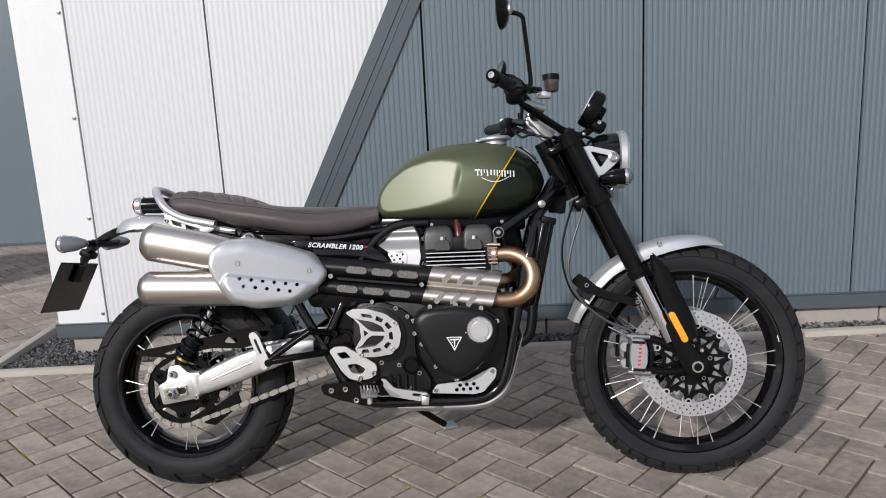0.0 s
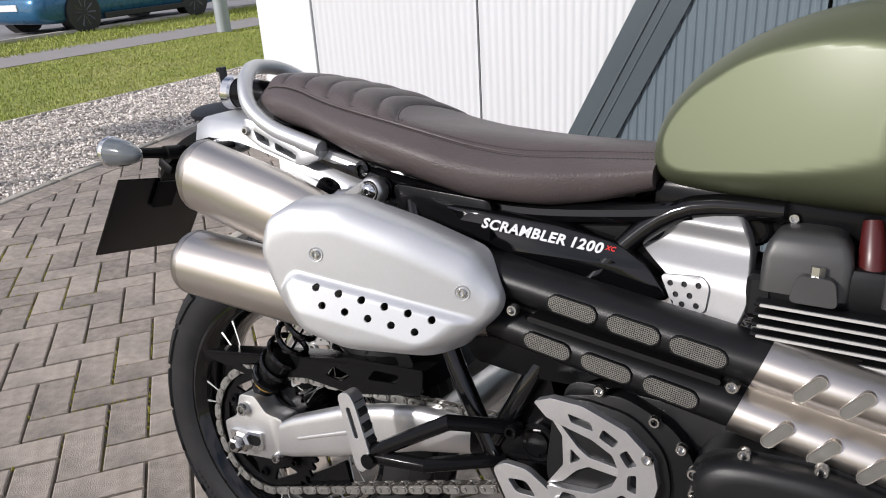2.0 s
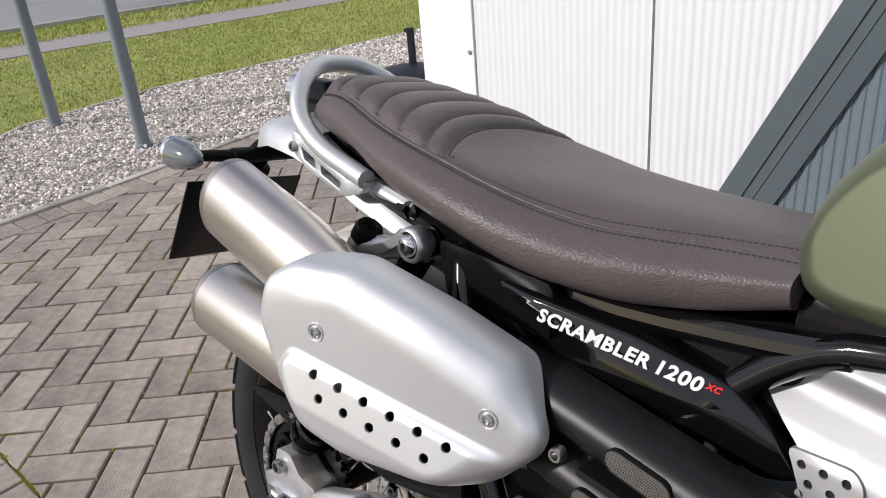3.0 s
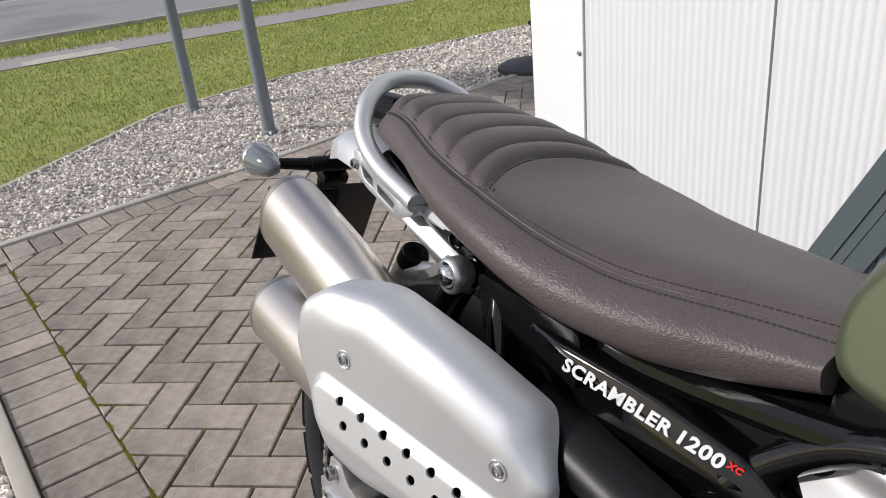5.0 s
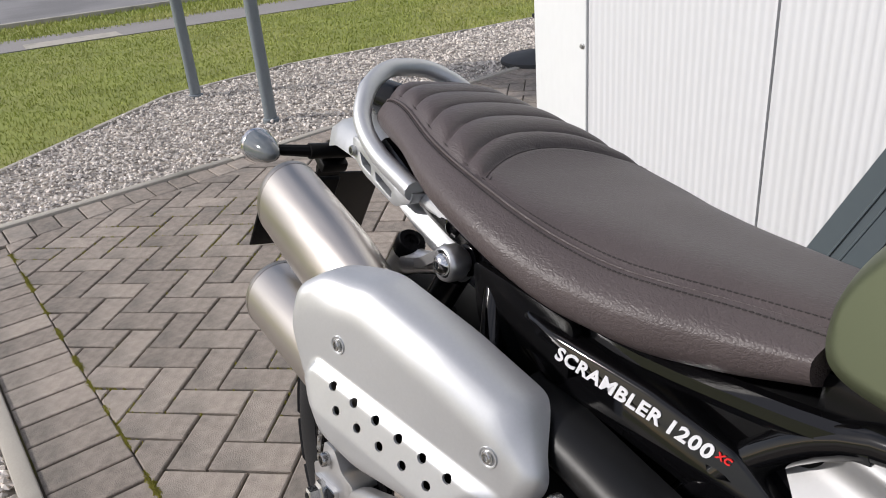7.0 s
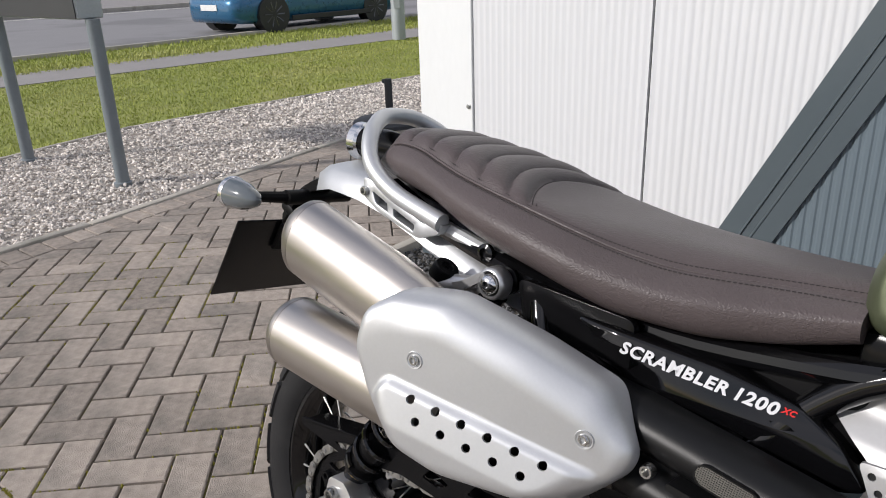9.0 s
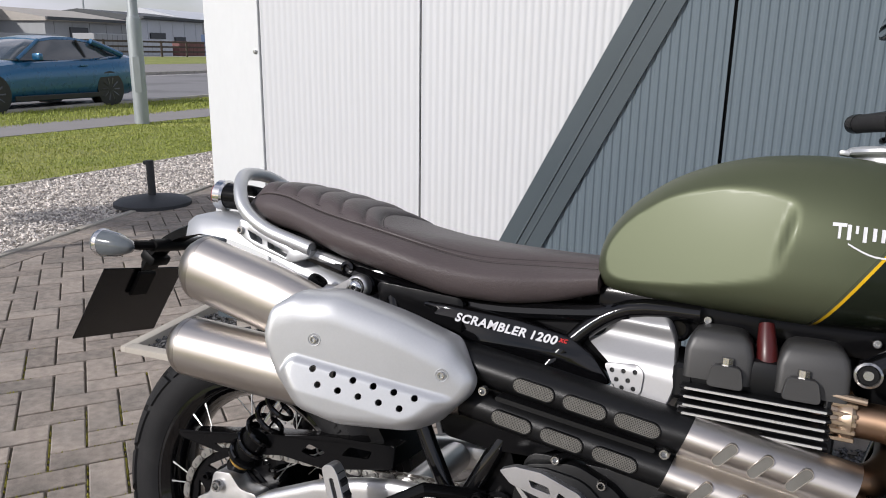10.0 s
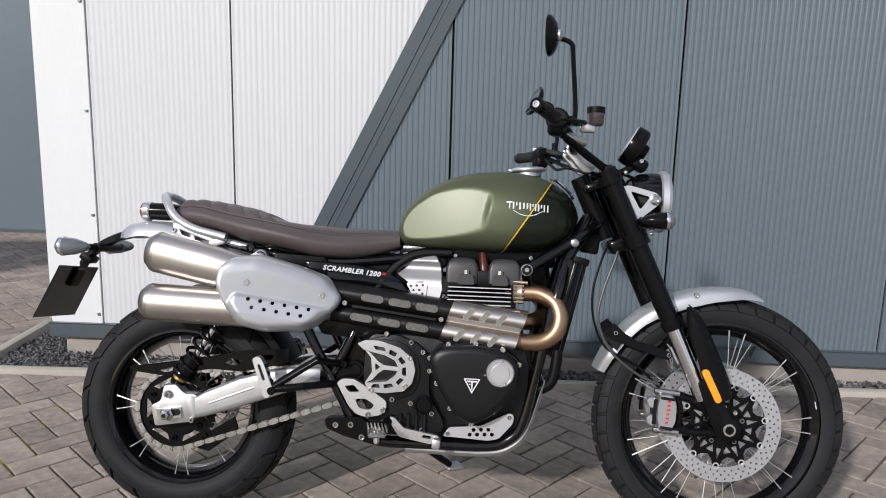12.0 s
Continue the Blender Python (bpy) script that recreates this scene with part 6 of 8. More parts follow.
outer_r, inner_r = shield_mesh(0.0), shield_mesh(0.0022)
shbm = loft(outer_r + inner_r[::-1], closed=True, caps=False)
shield = part("silencer_shield", shbm, SILVER, bike, "pressed satin silver heat shield with round holes", 50)
cut = bmesh.new()
for x, z in HOLES:
    tube([(x, -0.30, z), (x, -0.10, z)], 0.0050, 14, bm=cut)
cutter = mesh_ob("cutter", cut, BLACK_MATT, 0)
cutter.matrix_world = bike.matrix_world
md = shield.modifiers.new("holes", "BOOLEAN")
md.operation, md.object, md.solver = "DIFFERENCE", cutter, "EXACT"
bpy.context.view_layer.update()
pierced = bpy.data.meshes.new_from_object(shield.evaluated_get(bpy.context.evaluated_depsgraph_get()))
shield.modifiers.clear()
shield.data = pierced
bpy.data.objects.remove(cutter)
low = [(0.190, 0.665), (0.478, 0.625), (0.440, 0.595), (0.398, 0.578), (0.290, 0.574), (0.228, 0.590)]
# Black sheet added so the shield's holes look shaded.
part("shield_back", plate([(0.340 + (x - 0.340) * 0.90, 0.617 + (z - 0.617) * 0.85) for x, z in low], -0.004, 0.0, m=Matrix(((1, 0, 0, 0), (0.266, 1, 0, -0.246 - 0.252 * 0.266 + 0.016), (0, 0, 1, 0), (0, 0, 0, 1)))), BLACK_MATT, shield, "black sheet for the shade behind the holes")
for x, z in ((0.252, 0.694), (0.442, 0.664)):
    part("shield_dish", lathe([(0.0105, 0.002), (0.0098, -0.0012), (0.0085, -0.0010), (0.0072, 0.0004), (0.0005, 0.0004)], 28, Matrix.Translation((x, shield_y(x), z)) @ pose(0, 0, 0, 0, 0, 14.9)), SILVER, shield)
    part("shield_bolt", bolt_bm(x, shield_y(x) + 0.0002, z, 0.0060, 0.0034), BOLT, shield, "steel shield bolt")


def mid_shield(x0, x1, w, skew, steps=10):
    """Two joined half-round lobes that cover the twin pipes from x0 to x1."""
    rgs = []
    for i in range(steps + 1):
        t = i / steps
        ring = []
        prof = []
        for a in range(0, 181, 15):
            e = radians(a)
            prof.append((-math.sin(e), 0.027 + 0.027 * math.cos(e)))
        for a in range(15, 181, 15):
            e = radians(a)
            prof.append((-math.sin(e), -0.027 + 0.027 * math.cos(e)))
        for (py, pz) in prof:
            x = x0 + (x1 - x0) * t + skew * (pz / 0.054)
            zc = 0.6425 - (x - 0.47) * 0.118
            yc = -0.112 - (x - 0.47) * 0.055
            py2 = min(py, -0.42 if abs(pz) < 0.012 else 0)
            ring.append((x, yc + py2 * (0.042 + w), zc + pz * (1.06 + w * 18)))
        back = [(p[0], p[1] + 0.004, p[2]) for p in ring[::-1]]
        rgs.append(ring + back)
    return loft(rgs)


ms = part("pipe_shield", mid_shield(0.415, 0.812, 0.0, -0.012), BLACK_MATT, bike, "matt black pipe heat shield", 50)
fs = part("pipe_shield", mid_shield(0.775, 0.975, 0.0035, 0.020), STEEL, bike, "brushed steel pipe heat shield with slots", 50)


def lobe_surface(x, row, w):
    zc = 0.6425 - (x - 0.47) * 0.118 + row * 0.027 * (1.06 + w * 18)
    yc = -0.112 - (x - 0.47) * 0.055
    return yc - (0.042 + w), zc


for row, xs in ((1, (0.572, 0.648, 0.722)), (-1, (0.543, 0.620, 0.697))):
    for x in xs:
        y, z = lobe_surface(x, row, 0.0)
        m = Matrix.Translation((x, y, z)) @ pose(0, 0, 0, 0, 6.7, -3.1)
        part("slot_rim", plate(slot(-0.0215, 0, 0.0215, 0, 0.0112), -0.0022, 0.004, [slot(-0.0215, 0, 0.0215, 0, 0.0098)], m=m), BLACK_MATT, ms)
        bm = plate(slot(-0.0215, 0, 0.0215, 0, 0.0100), -0.0006, 0.003, m=m)
        part("gauze", bm, BLACK_MATT, ms, "dark slot")
        gz = bmesh.new()
        for k in range(26):
            px = -0.030 + 0.0024 * k
            hh = 0.0098 if abs(px) < 0.0215 else math.sqrt(max(0.0, 0.0098 ** 2 - (abs(px) - 0.0215) ** 2))
            if hh > 0.001:
                tube([m @ Vector((px, -0.0009, -hh)), m @ Vector((px, -0.0009, hh))], 0.00062, 4, bm=gz)
        for k in range(9):
            pz = -0.0092 + 0.0023 * k
            hw = 0.0215 + math.sqrt(max(0.0, 0.0098 ** 2 - pz * pz))
            tube([m @ Vector((-hw, -0.0013, pz)), m @ Vector((hw, -0.0013, pz))], 0.00062, 4, bm=gz)
        part("wire_mesh", gz, GAUZE, ms, "pale wire gauze", 0)
for row, xs in ((1, (0.836, 0.879, 0.924)), (-1, (0.812, 0.857, 0.903))):
    for x in xs:
        y, z = lobe_surface(x, row, 0.0035)
        m = Matrix.Translation((x, y, z)) @ pose(0, 0, 0, 0, -50, -3.1)
        part("slot_rim", plate(slot(-0.0125, 0, 0.0125, 0, 0.0072), -0.0012, 0.006, [slot(-0.0125, 0, 0.0125, 0, 0.0063)], m=m), STEEL, fs)
        part("gauze", plate(slot(-0.0125, 0, 0.0125, 0, 0.0066), -0.0002, 0.006, m=m), GAUZE, fs, "pale wire gauze in the slot")
part("shield_rib", plate(slot(0.520, 0.6365, 0.745, 0.6100, 0.0035), -0.163, -0.120), BLACK_MATT, ms, "pressed rib")
for x, z, y in ((0.498, 0.645, -0.160), (0.762, 0.612, -0.166)):
    part("shield_bolt", bolt_bm(x, y, z, 0.0075, 0.010), BOLT, ms, "steel shield bolt")
# header pipes
part("header_pipe", tube([(0.935, -0.095, 0.686), (0.985, -0.100, 0.688), (1.030, -0.106, 0.686), (1.068, -0.118, 0.664), (1.082, -0.130, 0.625), (1.070, -0.138, 0.585), (1.036, -0.140, 0.560), (0.990, -0.140, 0.556), (0.930, -0.138, 0.562)], 0.0235, 24, steps=6), HEADER, bike, "heat-bronzed header pipe", 60)
part("header_pipe", tube([(0.93, 0.09, 0.686), (1.01, 0.09, 0.680), (1.045, 0.06, 0.650), (1.040, -0.03, 0.622), (1.005, -0.095, 0.608), (0.940, -0.120, 0.614)], 0.0225, 24, steps=6), HEADER, bike, "dark bronzed second header pipe", 60)
clp = part("header_clamp", lathe([(0.0275, 0.0), (0.031, 0.004), (0.028, 0.012), (0.031, 0.018), (0.031, 0.028), (0.0275, 0.032)], 28, Matrix.Translation((0.952, -0.0965, 0.6865)) @ Vector((1, -0.1, 0.03)).to_track_quat("Y", "Z").to_matrix().to_4x4()), CLAMP, bike, "bronzed band clamp")
for k in range(5):
    part("clamp_tab", slab((0.030, 0.004, 0.006), pose(0.968, -0.1275 + 0.0018 * (k - 2) ** 2, 0.708 - 0.011 * k), 0.001), CLAMP, clp)
part("clamp_screw", tube([(0.945, -0.120, 0.719), (0.992, -0.124, 0.717)], 0.0045, 10), CLAMP, clp)
part("exhaust_flange", slab((0.012, 0.07, 0.07), pose(0.948, -0.09, 0.686), 0.006, 2), BLACK_MATT, bike)

# ---- tank ----
def eased(x, xs, ys, x0=0.621, x1=1.132):
    """Values between the stations, rounded off between them and exact at both ends."""
    h = min(0.040, 0.6 * (x - x0), 0.6 * (x1 - x))
    return float(np.mean(np.interp(x + h * np.linspace(-1, 1, 15), xs, ys)))


def tank_bm():
    xs = np.linspace(0.0, 1.0, 141)
    bm_rings = []
    for t in xs:
        x = 0.621 + (1.132 - 0.621) * (0.5 - 0.5 * math.cos(math.pi * t)) 
        top = eased(x, [0.621, 0.628, 0.645, 0.672, 0.705, 0.750, 0.814, 0.870, 0.930, 0.990, 1.040, 1.085, 1.112, 1.126, 1.132], [0.850, 0.888, 0.917, 0.949, 0.974, 0.998, 1.018, 1.025, 1.027, 1.022, 1.010, 0.985, 0.958, 0.932, 0.910])
        bot = eased(x, [0.621, 0.628, 0.640, 0.660, 0.72, 0.90, 1.04, 1.085, 1.112, 1.126, 1.132], [0.838, 0.815, 0.803, 0.798, 0.795, 0.790, 0.795, 0.815, 0.845, 0.875, 0.895])
        wid = eased(x, [0.621, 0.628, 0.645, 0.68, 0.74, 0.82, 0.90, 0.98, 1.04, 1.09, 1.12, 1.132], [0.035, 0.070, 0.090, 0.103, 0.116, 0.128, 0.136, 0.138, 0.130, 0.105, 0.070, 0.035])
        ring = []
        n = 112
        zc = bot + (top - bot) * 0.42
        for j in range(n):
            a = 2 * math.pi * j / n
            ca, sa = math.cos(a), math.sin(a)
            p = 2.0 / 2.6
            y = wid * math.copysign(abs(ca) ** p, ca)
            if sa >= 0:
                z = zc + (top - zc) * abs(sa) ** (2.0 / 2.15)
            else:
                z = zc - (zc - bot) * abs(sa) ** (2.0 / 3.4)
            # knee recess: a flat face cut into the round flank, behind a slanting lip
            front = 0.890 - 0.22 * max(0.0, 0.945 - z)
            face = 0.1335 - 0.22 * (0.890 - x) - 0.15 * (z - 0.88)
            over = max(0.0, abs(y) - face)
            lip = min(1.0, max(0.0, (front - x) / 0.014))
            y -= math.copysign(over * (3 * lip * lip - 2 * lip ** 3), y) if abs(y) > 0.03 else 0.0
            ring.append((x, y, z))
        bm_rings.append(ring)
    return loft(bm_rings)


tank = part("fuel_tank", tank_bm(), TANK, bike, "khaki and dark green fuel tank with a yellow pinstripe", 80)
capm = pose(0.989, 0.010, 1.021, -90, 0, 0) @ Matrix.Rotation(radians(-3), 4, "Z")
part("filler_cap", lathe([(0.037, 0.004), (0.037, -0.008), (0.049, -0.011), (0.051, -0.014), (0.050, -0.018), (0.044, -0.022), (0.036, -0.0225), (0.034, -0.021), (0.0005, -0.0215)], 44, capm), SILVER, tank, "silver filler cap")
part("cap_hinge", slab((0.014, 0.020, 0.008), pose(0.937, -0.004, 1.032, 0, 8, 0), 0.003, 2), SILVER, tank)
part("tank_strap", tube([(1.050, -0.010, 1.012), (1.072, -0.012, 1.004), (1.105, -0.012, 0.975), (1.118, -0.012, 0.955)], 0.004, 8, steps=4), CHROME, tank, "chrome tank catch")


def tank_side(x, z):
    """The tank's right flank at x, z."""
    top = eased(x, [0.814, 0.870, 0.930, 0.990, 1.040, 1.085, 1.112], [1.010, 1.020, 1.025, 1.022, 1.010, 0.985, 0.958])
    bot = eased(x, [0.72, 0.90, 1.04, 1.085, 1.112], [0.795, 0.790, 0.795, 0.815, 0.845])
    wid = eased(x, [0.82, 0.90, 0.98, 1.04, 1.09, 1.12], [0.128, 0.136, 0.138, 0.130, 0.105, 0.070])
    zc = bot + (top - bot) * 0.42
    s = max(0.0, min(0.999, (z - zc) / (top - zc))) ** (2.15 / 2.0) if z > zc else 0.0
    return -wid * (1 - s * s) ** (1.0 / 2.6)


# maker's mark on the tank: plain bars and a sweep, not lettered
def on_tank(pts2, lift=0.0012):
    bm = bmesh.new()
    fine = []
    for i in range(len(pts2)):
        a, b = pts2[i - 1], pts2[i]
        for k in range(3):
            fine.append((a[0] + (b[0] - a[0]) * k / 3, a[1] + (b[1] - a[1]) * k / 3))
    vs = [bm.verts.new((x, tank_side(x, z) - lift, z)) for x, z in fine]
    lo = [bm.verts.new((x, tank_side(x, z) + 0.003, z)) for x, z in fine]
    bm.faces.new(vs)
    for i in range(len(vs)):
        bm.faces.new((vs[i - 1], vs[i], lo[i], lo[i - 1]))
    return bm


TB = [(0.926, 0.016, 0.0045), (0.9330, 0.003, 0.019), (0.943, 0.0042, 0.019), (0.952, 0.0032, 0.010), (0.9605, 0.0042, 0.019), (0.971, 0.0042, 0.016), (0.9805, 0.0042, 0.016), (0.989, 0.0038, 0.019), (0.9965, 0.003, 0.008), (1.003, 0.0038, 0.019), (1.011, 0.0042, 0.019), (1.019, 0.0040, 0.010), (1.027, 0.0038, 0.019), (1.0365, 0.0038, 0.019)]
for x, w, h in TB:
    z0 = 0.938 - (x - 0.923) * 0.075
    part("tank_mark", on_tank([(x, z0 - h), (x + w, z0 - h), (x + w, z0), (x, z0)]), DECAL, tank, "white bar of the maker's mark", 0)
arc = [(0.945 + 0.080 * i / 10, 0.914 - 0.014 * math.sin(math.pi * i / 10) + 0.0 * i) for i in range(11)]
part("tank_mark", on_tank(arc + [(x, z - 0.0022) for x, z in arc[::-1]]), DECAL, tank, "white sweep under the maker's mark", 0)

# ---- seat ----
SEAT_END = 0.632


def flowing(x, xs, ys):
    """Values between the stations, rounded off, exact at both ends."""
    h = max(0.0, min(0.022, 0.7 * (x + 0.050), 0.7 * (SEAT_END - x)))
    return float(np.mean(np.interp(x + h * np.linspace(-1, 1, 11), xs, ys)))


def seam_half(x):
    return flowing(x, [-0.050, -0.046, -0.030, 0.0, 0.058, 0.102, 0.151, 0.207, 0.262, 0.344, 0.395, 0.456, 0.507, 0.549, 0.609, 0.632], [0.020, 0.032, 0.046, 0.056, 0.065, 0.074, 0.086, 0.097, 0.103, 0.107, 0.101, 0.0915, 0.080, 0.067, 0.054, 0.050])


def seam_height(x):
    return min(seat_top(x) - 0.004, flowing(x, [-0.050, -0.030, 0.0, 0.058, 0.102, 0.151, 0.207, 0.262, 0.344, 0.395, 0.456, 0.507, 0.567, 0.632], [0.862, 0.882, 0.898, 0.897, 0.886, 0.876, 0.868, 0.860, 0.846, 0.836, 0.829, 0.831, 0.834, 0.837]))


def seat_half(x):
    return seam_half(x) + flowing(x, [-0.050, 0.0, 0.30, SEAT_END], [0.005, 0.0127, 0.0267, 0.0245])


def seat_top(x):
    return flowing(x, [-0.050, -0.046, -0.030, 0.0, 0.06, 0.14, 0.20, 0.268, 0.34, 0.46, 0.56, SEAT_END], [0.868, 0.881, 0.901, 0.9155, 0.9135, 0.9034, 0.8922, 0.8660, 0.8581, 0.8509, 0.8487, 0.8489])


def seat_bottom(x):
    return flowing(x, [-0.050, 0.03, 0.10, 0.19, 0.30, 0.40, 0.50, 0.57, SEAT_END], [0.850, 0.8345, 0.8267, 0.8008, 0.7839, 0.7636, 0.7640, 0.7770, 0.797])


def seat_place(x, y, z):
    """The seat sits a little across the frame and leans with it."""
    ys = seam_half(x)
    return x, y + 0.0190 * (1 + y / max(ys, 0.03)), z - 0.039 * (y + ys)


MID_SEAM = 0.233
GROOVES = (0.0, 0.031, 0.078, 0.125, 0.172, 0.218, 0.262)


def seat_edge(x, v):
    """The top panel's y and z at v from its middle (0) to its seam (1)."""
    ys, zs, top = seam_half(x), seam_height(x), seat_top(x)
    return ys * v, zs + (top - zs) * (1 - abs(v) ** 4.8)


def seat_side(x, f):
    """The side panel's y and z, from the seam (0) round the bulge to the tucked lower edge (1)."""
    ys, zs, w, bot = seam_half(x), seam_height(x), seat_half(x), seat_bottom(x)
    tuck = w * float(np.interp(x, [0.0, SEAT_END], [0.473, 0.80]))
    z = zs - (zs - bot) * f
    if f < 0.45:
        return ys + (w - ys) * math.sin(math.pi / 2 * f / 0.45), z
    return tuck + (w - tuck) * math.sqrt(max(0.0, 1 - ((f - 0.45) / 0.55) ** 2)), z


def seat_bm():
    rings = []
    nv, ns = 26, 20
    for i in range(321):
        x = -0.050 + (SEAT_END + 0.050) * i / 320
        ys = seam_half(x)
        half = []
        for k in range(nv + 1):
            v = k / nv
            y, z = seat_edge(x, v)
            rim = min(1.0, (1 - v) * ys / 0.010)
            g = MID_SEAM + 4.1 * y * y - x
            if 0.0 <= g < GROOVES[-1]:
                q = max(n for n in range(len(GROOVES) - 1) if GROOVES[n] <= g)
                ph = (g - GROOVES[q]) / (GROOVES[q + 1] - GROOVES[q])
                z += 0.0092 * (math.sin(math.pi * ph) ** 0.42 - 0.35) * rim * min(1.0, max(0.0, x + 0.050) / 0.03)
            elif g < 0.0:
                z += 0.003 * rim * max(0.0, 1 + g / 0.10) - (0.0035 * max(0.0, 1 + g / 0.006)) * rim
            if rim < 0.45:
                z -= 0.0030 * (1 - rim / 0.45) * float(np.interp(x, [0.30, 0.56], [1.0, 0.25]))
            half.append((y, z))
        half += [seat_side(x, k / ns) for k in range(1, ns + 1)]
        half.append((half[-1][0] * 0.6, half[-1][1] + 0.002))
        rings.append([seat_place(x, y, z) for y, z in [(-a, b) for a, b in half[:0:-1]] + half])
    return loft(rings)


seat = part("seat", seat_bm(), LEATHER, bike, "ribbed dark brown leather bench seat", 50)
THREAD = mat("seat_thread", (0.018, 0.014, 0.014), 0.7)
for s in (-1, 1):
    for inset, down in ((0.0040, False), (0.0036, True)):
        st = bmesh.new()
        for k in range(123):
            pts = []
            for xx in (0.0051 * k, 0.0051 * k + 0.0034):
                if down:
                    y, z = seat_side(xx, inset / max(0.02, seam_height(xx) - seat_bottom(xx)))
                    y += 0.0002
                else:
                    y, z = seat_edge(xx, 1 - inset / seam_half(xx))
                    z -= 0.0003
                pts.append(seat_place(xx, s * y, z))
            tube(pts, 0.00085, 4, bm=st)
        part("stitching", st, THREAD, seat, "dark thread stitches", 0)
    part("piping", tube([seat_place(x, s * seam_half(x), seam_height(x) - 0.0010) for x in np.linspace(-0.046, 0.628, 110)], [0.0019, 0.0019, 0.0016, 0.0009, 0.0006], 6), LEATHER, seat, "leather piping")
for ahead in (0.004, 0.010):
    st = bmesh.new()
    for k in range(-21, 21):
        pts = []
        for y in (0.0049 * k, 0.0049 * k + 0.0033):
            x = MID_SEAM + ahead + 4.1 * y * y
            v = abs(y) / seam_half(x)
            if v < 0.97:
                pts.append(seat_place(x, y, seat_edge(x, v)[1] + 0.0019))
        if len(pts) == 2:
            tube(pts, 0.00085, 4, bm=st)
    part("stitching", st, THREAD, seat, "dark thread stitches", 0)
part("seat_base", loft([[seat_place(x, y * seat_half(x) * 0.50, z) for y, z in ((-1, seat_bottom(x) + 0.012), (-1, seat_bottom(x) - 0.010), (1, seat_bottom(x) - 0.010), (1, seat_bottom(x) + 0.012))] for x in np.linspace(-0.02, 0.60, 24)]), BLACK_SATIN, seat, "black seat base")

# ---- side panel with lettering ----
def text_bm(body, height, m, thick=0.0006, shear=0.0):
    cu = bpy.data.curves.new("txt", "FONT")
    cu.body = body
    cu.size = height
    cu.shear = shear
    cu.extrude = thick
    cu.offset = height * 0.034
    cu.space_character = 1.10
    cu.space_word = 0.6
    cu.resolution_u = 3
    ob = new("txt", cu)
    me = bpy.data.meshes.new_from_object(ob.evaluated_get(bpy.context.evaluated_depsgraph_get()))
    bm = bmesh.new()
    bm.from_mesh(me)
    bm.transform(m)
    bpy.data.objects.remove(ob)
    bpy.data.meshes.remove(me)
    bpy.data.curves.remove(cu)
    return bm


def panel_out(x):
    """How far the side panel stands out from its middle at x."""
    return 0.116 * (0.52 - x) - 4.6 * max(0.0, 0.42 - x) ** 2


for s in (-1, 1):
    sp = rounded([(0.334, 0.727), (0.340, 0.742), (0.362, 0.754), (0.420, 0.7535), (0.520, 0.746), (0.600, 0.731), (0.640, 0.705), (0.668, 0.668), (0.640, 0.658), (0.56, 0.682), (0.42, 0.706), (0.356, 0.712)], 0.010)
    rg = []
    for sc, y in ((1.0, 0.050), (1.0, 0.088), (0.985, 0.095), (0.95, 0.0995), (0.86, 0.1012)):
        rg.append([(0.515 + (x - 0.515) * (1 - (1 - sc) * 0.25), s * (y + (panel_out(x) if y > 0.06 else 0.0)), 0.708 + (z - 0.708) * sc) for x, z in sp])
    panel = part("side_panel", loft(rg), BLACK_GLOSS, bike, "gloss black side panel with white lettering", 60)
    if s < 0:
        m = Matrix.Translation((0.408, -0.1221, 0.7330)) @ pose(0, 0, 0, 0, 5.6, 3.8) @ pose(0, 0, 0, 90, 0, 0)
        word = text_bm("SCRAMBLER 1200", 0.0190, m, shear=0.24)
        xs = [v.co.x for v in word.verts]
        k = 0.162 / (max(xs) - min(xs))
        x0 = min(xs)
        for v in word.verts:
            front = v.co.y < -0.1221 + math.tan(math.radians(3.8)) * (v.co.x - 0.408)
            v.co.x = 0.422 + (v.co.x - x0) * k
            v.co.y = -0.1014 - panel_out(v.co.x) - (0.0007 if front else 0.0)
            v.co.z -= 0.0018
        part("lettering", word, DECAL, panel, "white lettering", 0)
        m2 = Matrix.Translation((0.5855, -0.0944, 0.7215)) @ pose(0, 0, 0, 0, 5.6, 6.6) @ pose(0, 0, 0, 90, 0, 0)
        part("lettering", text_bm("XC", 0.0082, m2, shear=0.3), RED, panel, "small red lettering", 0)

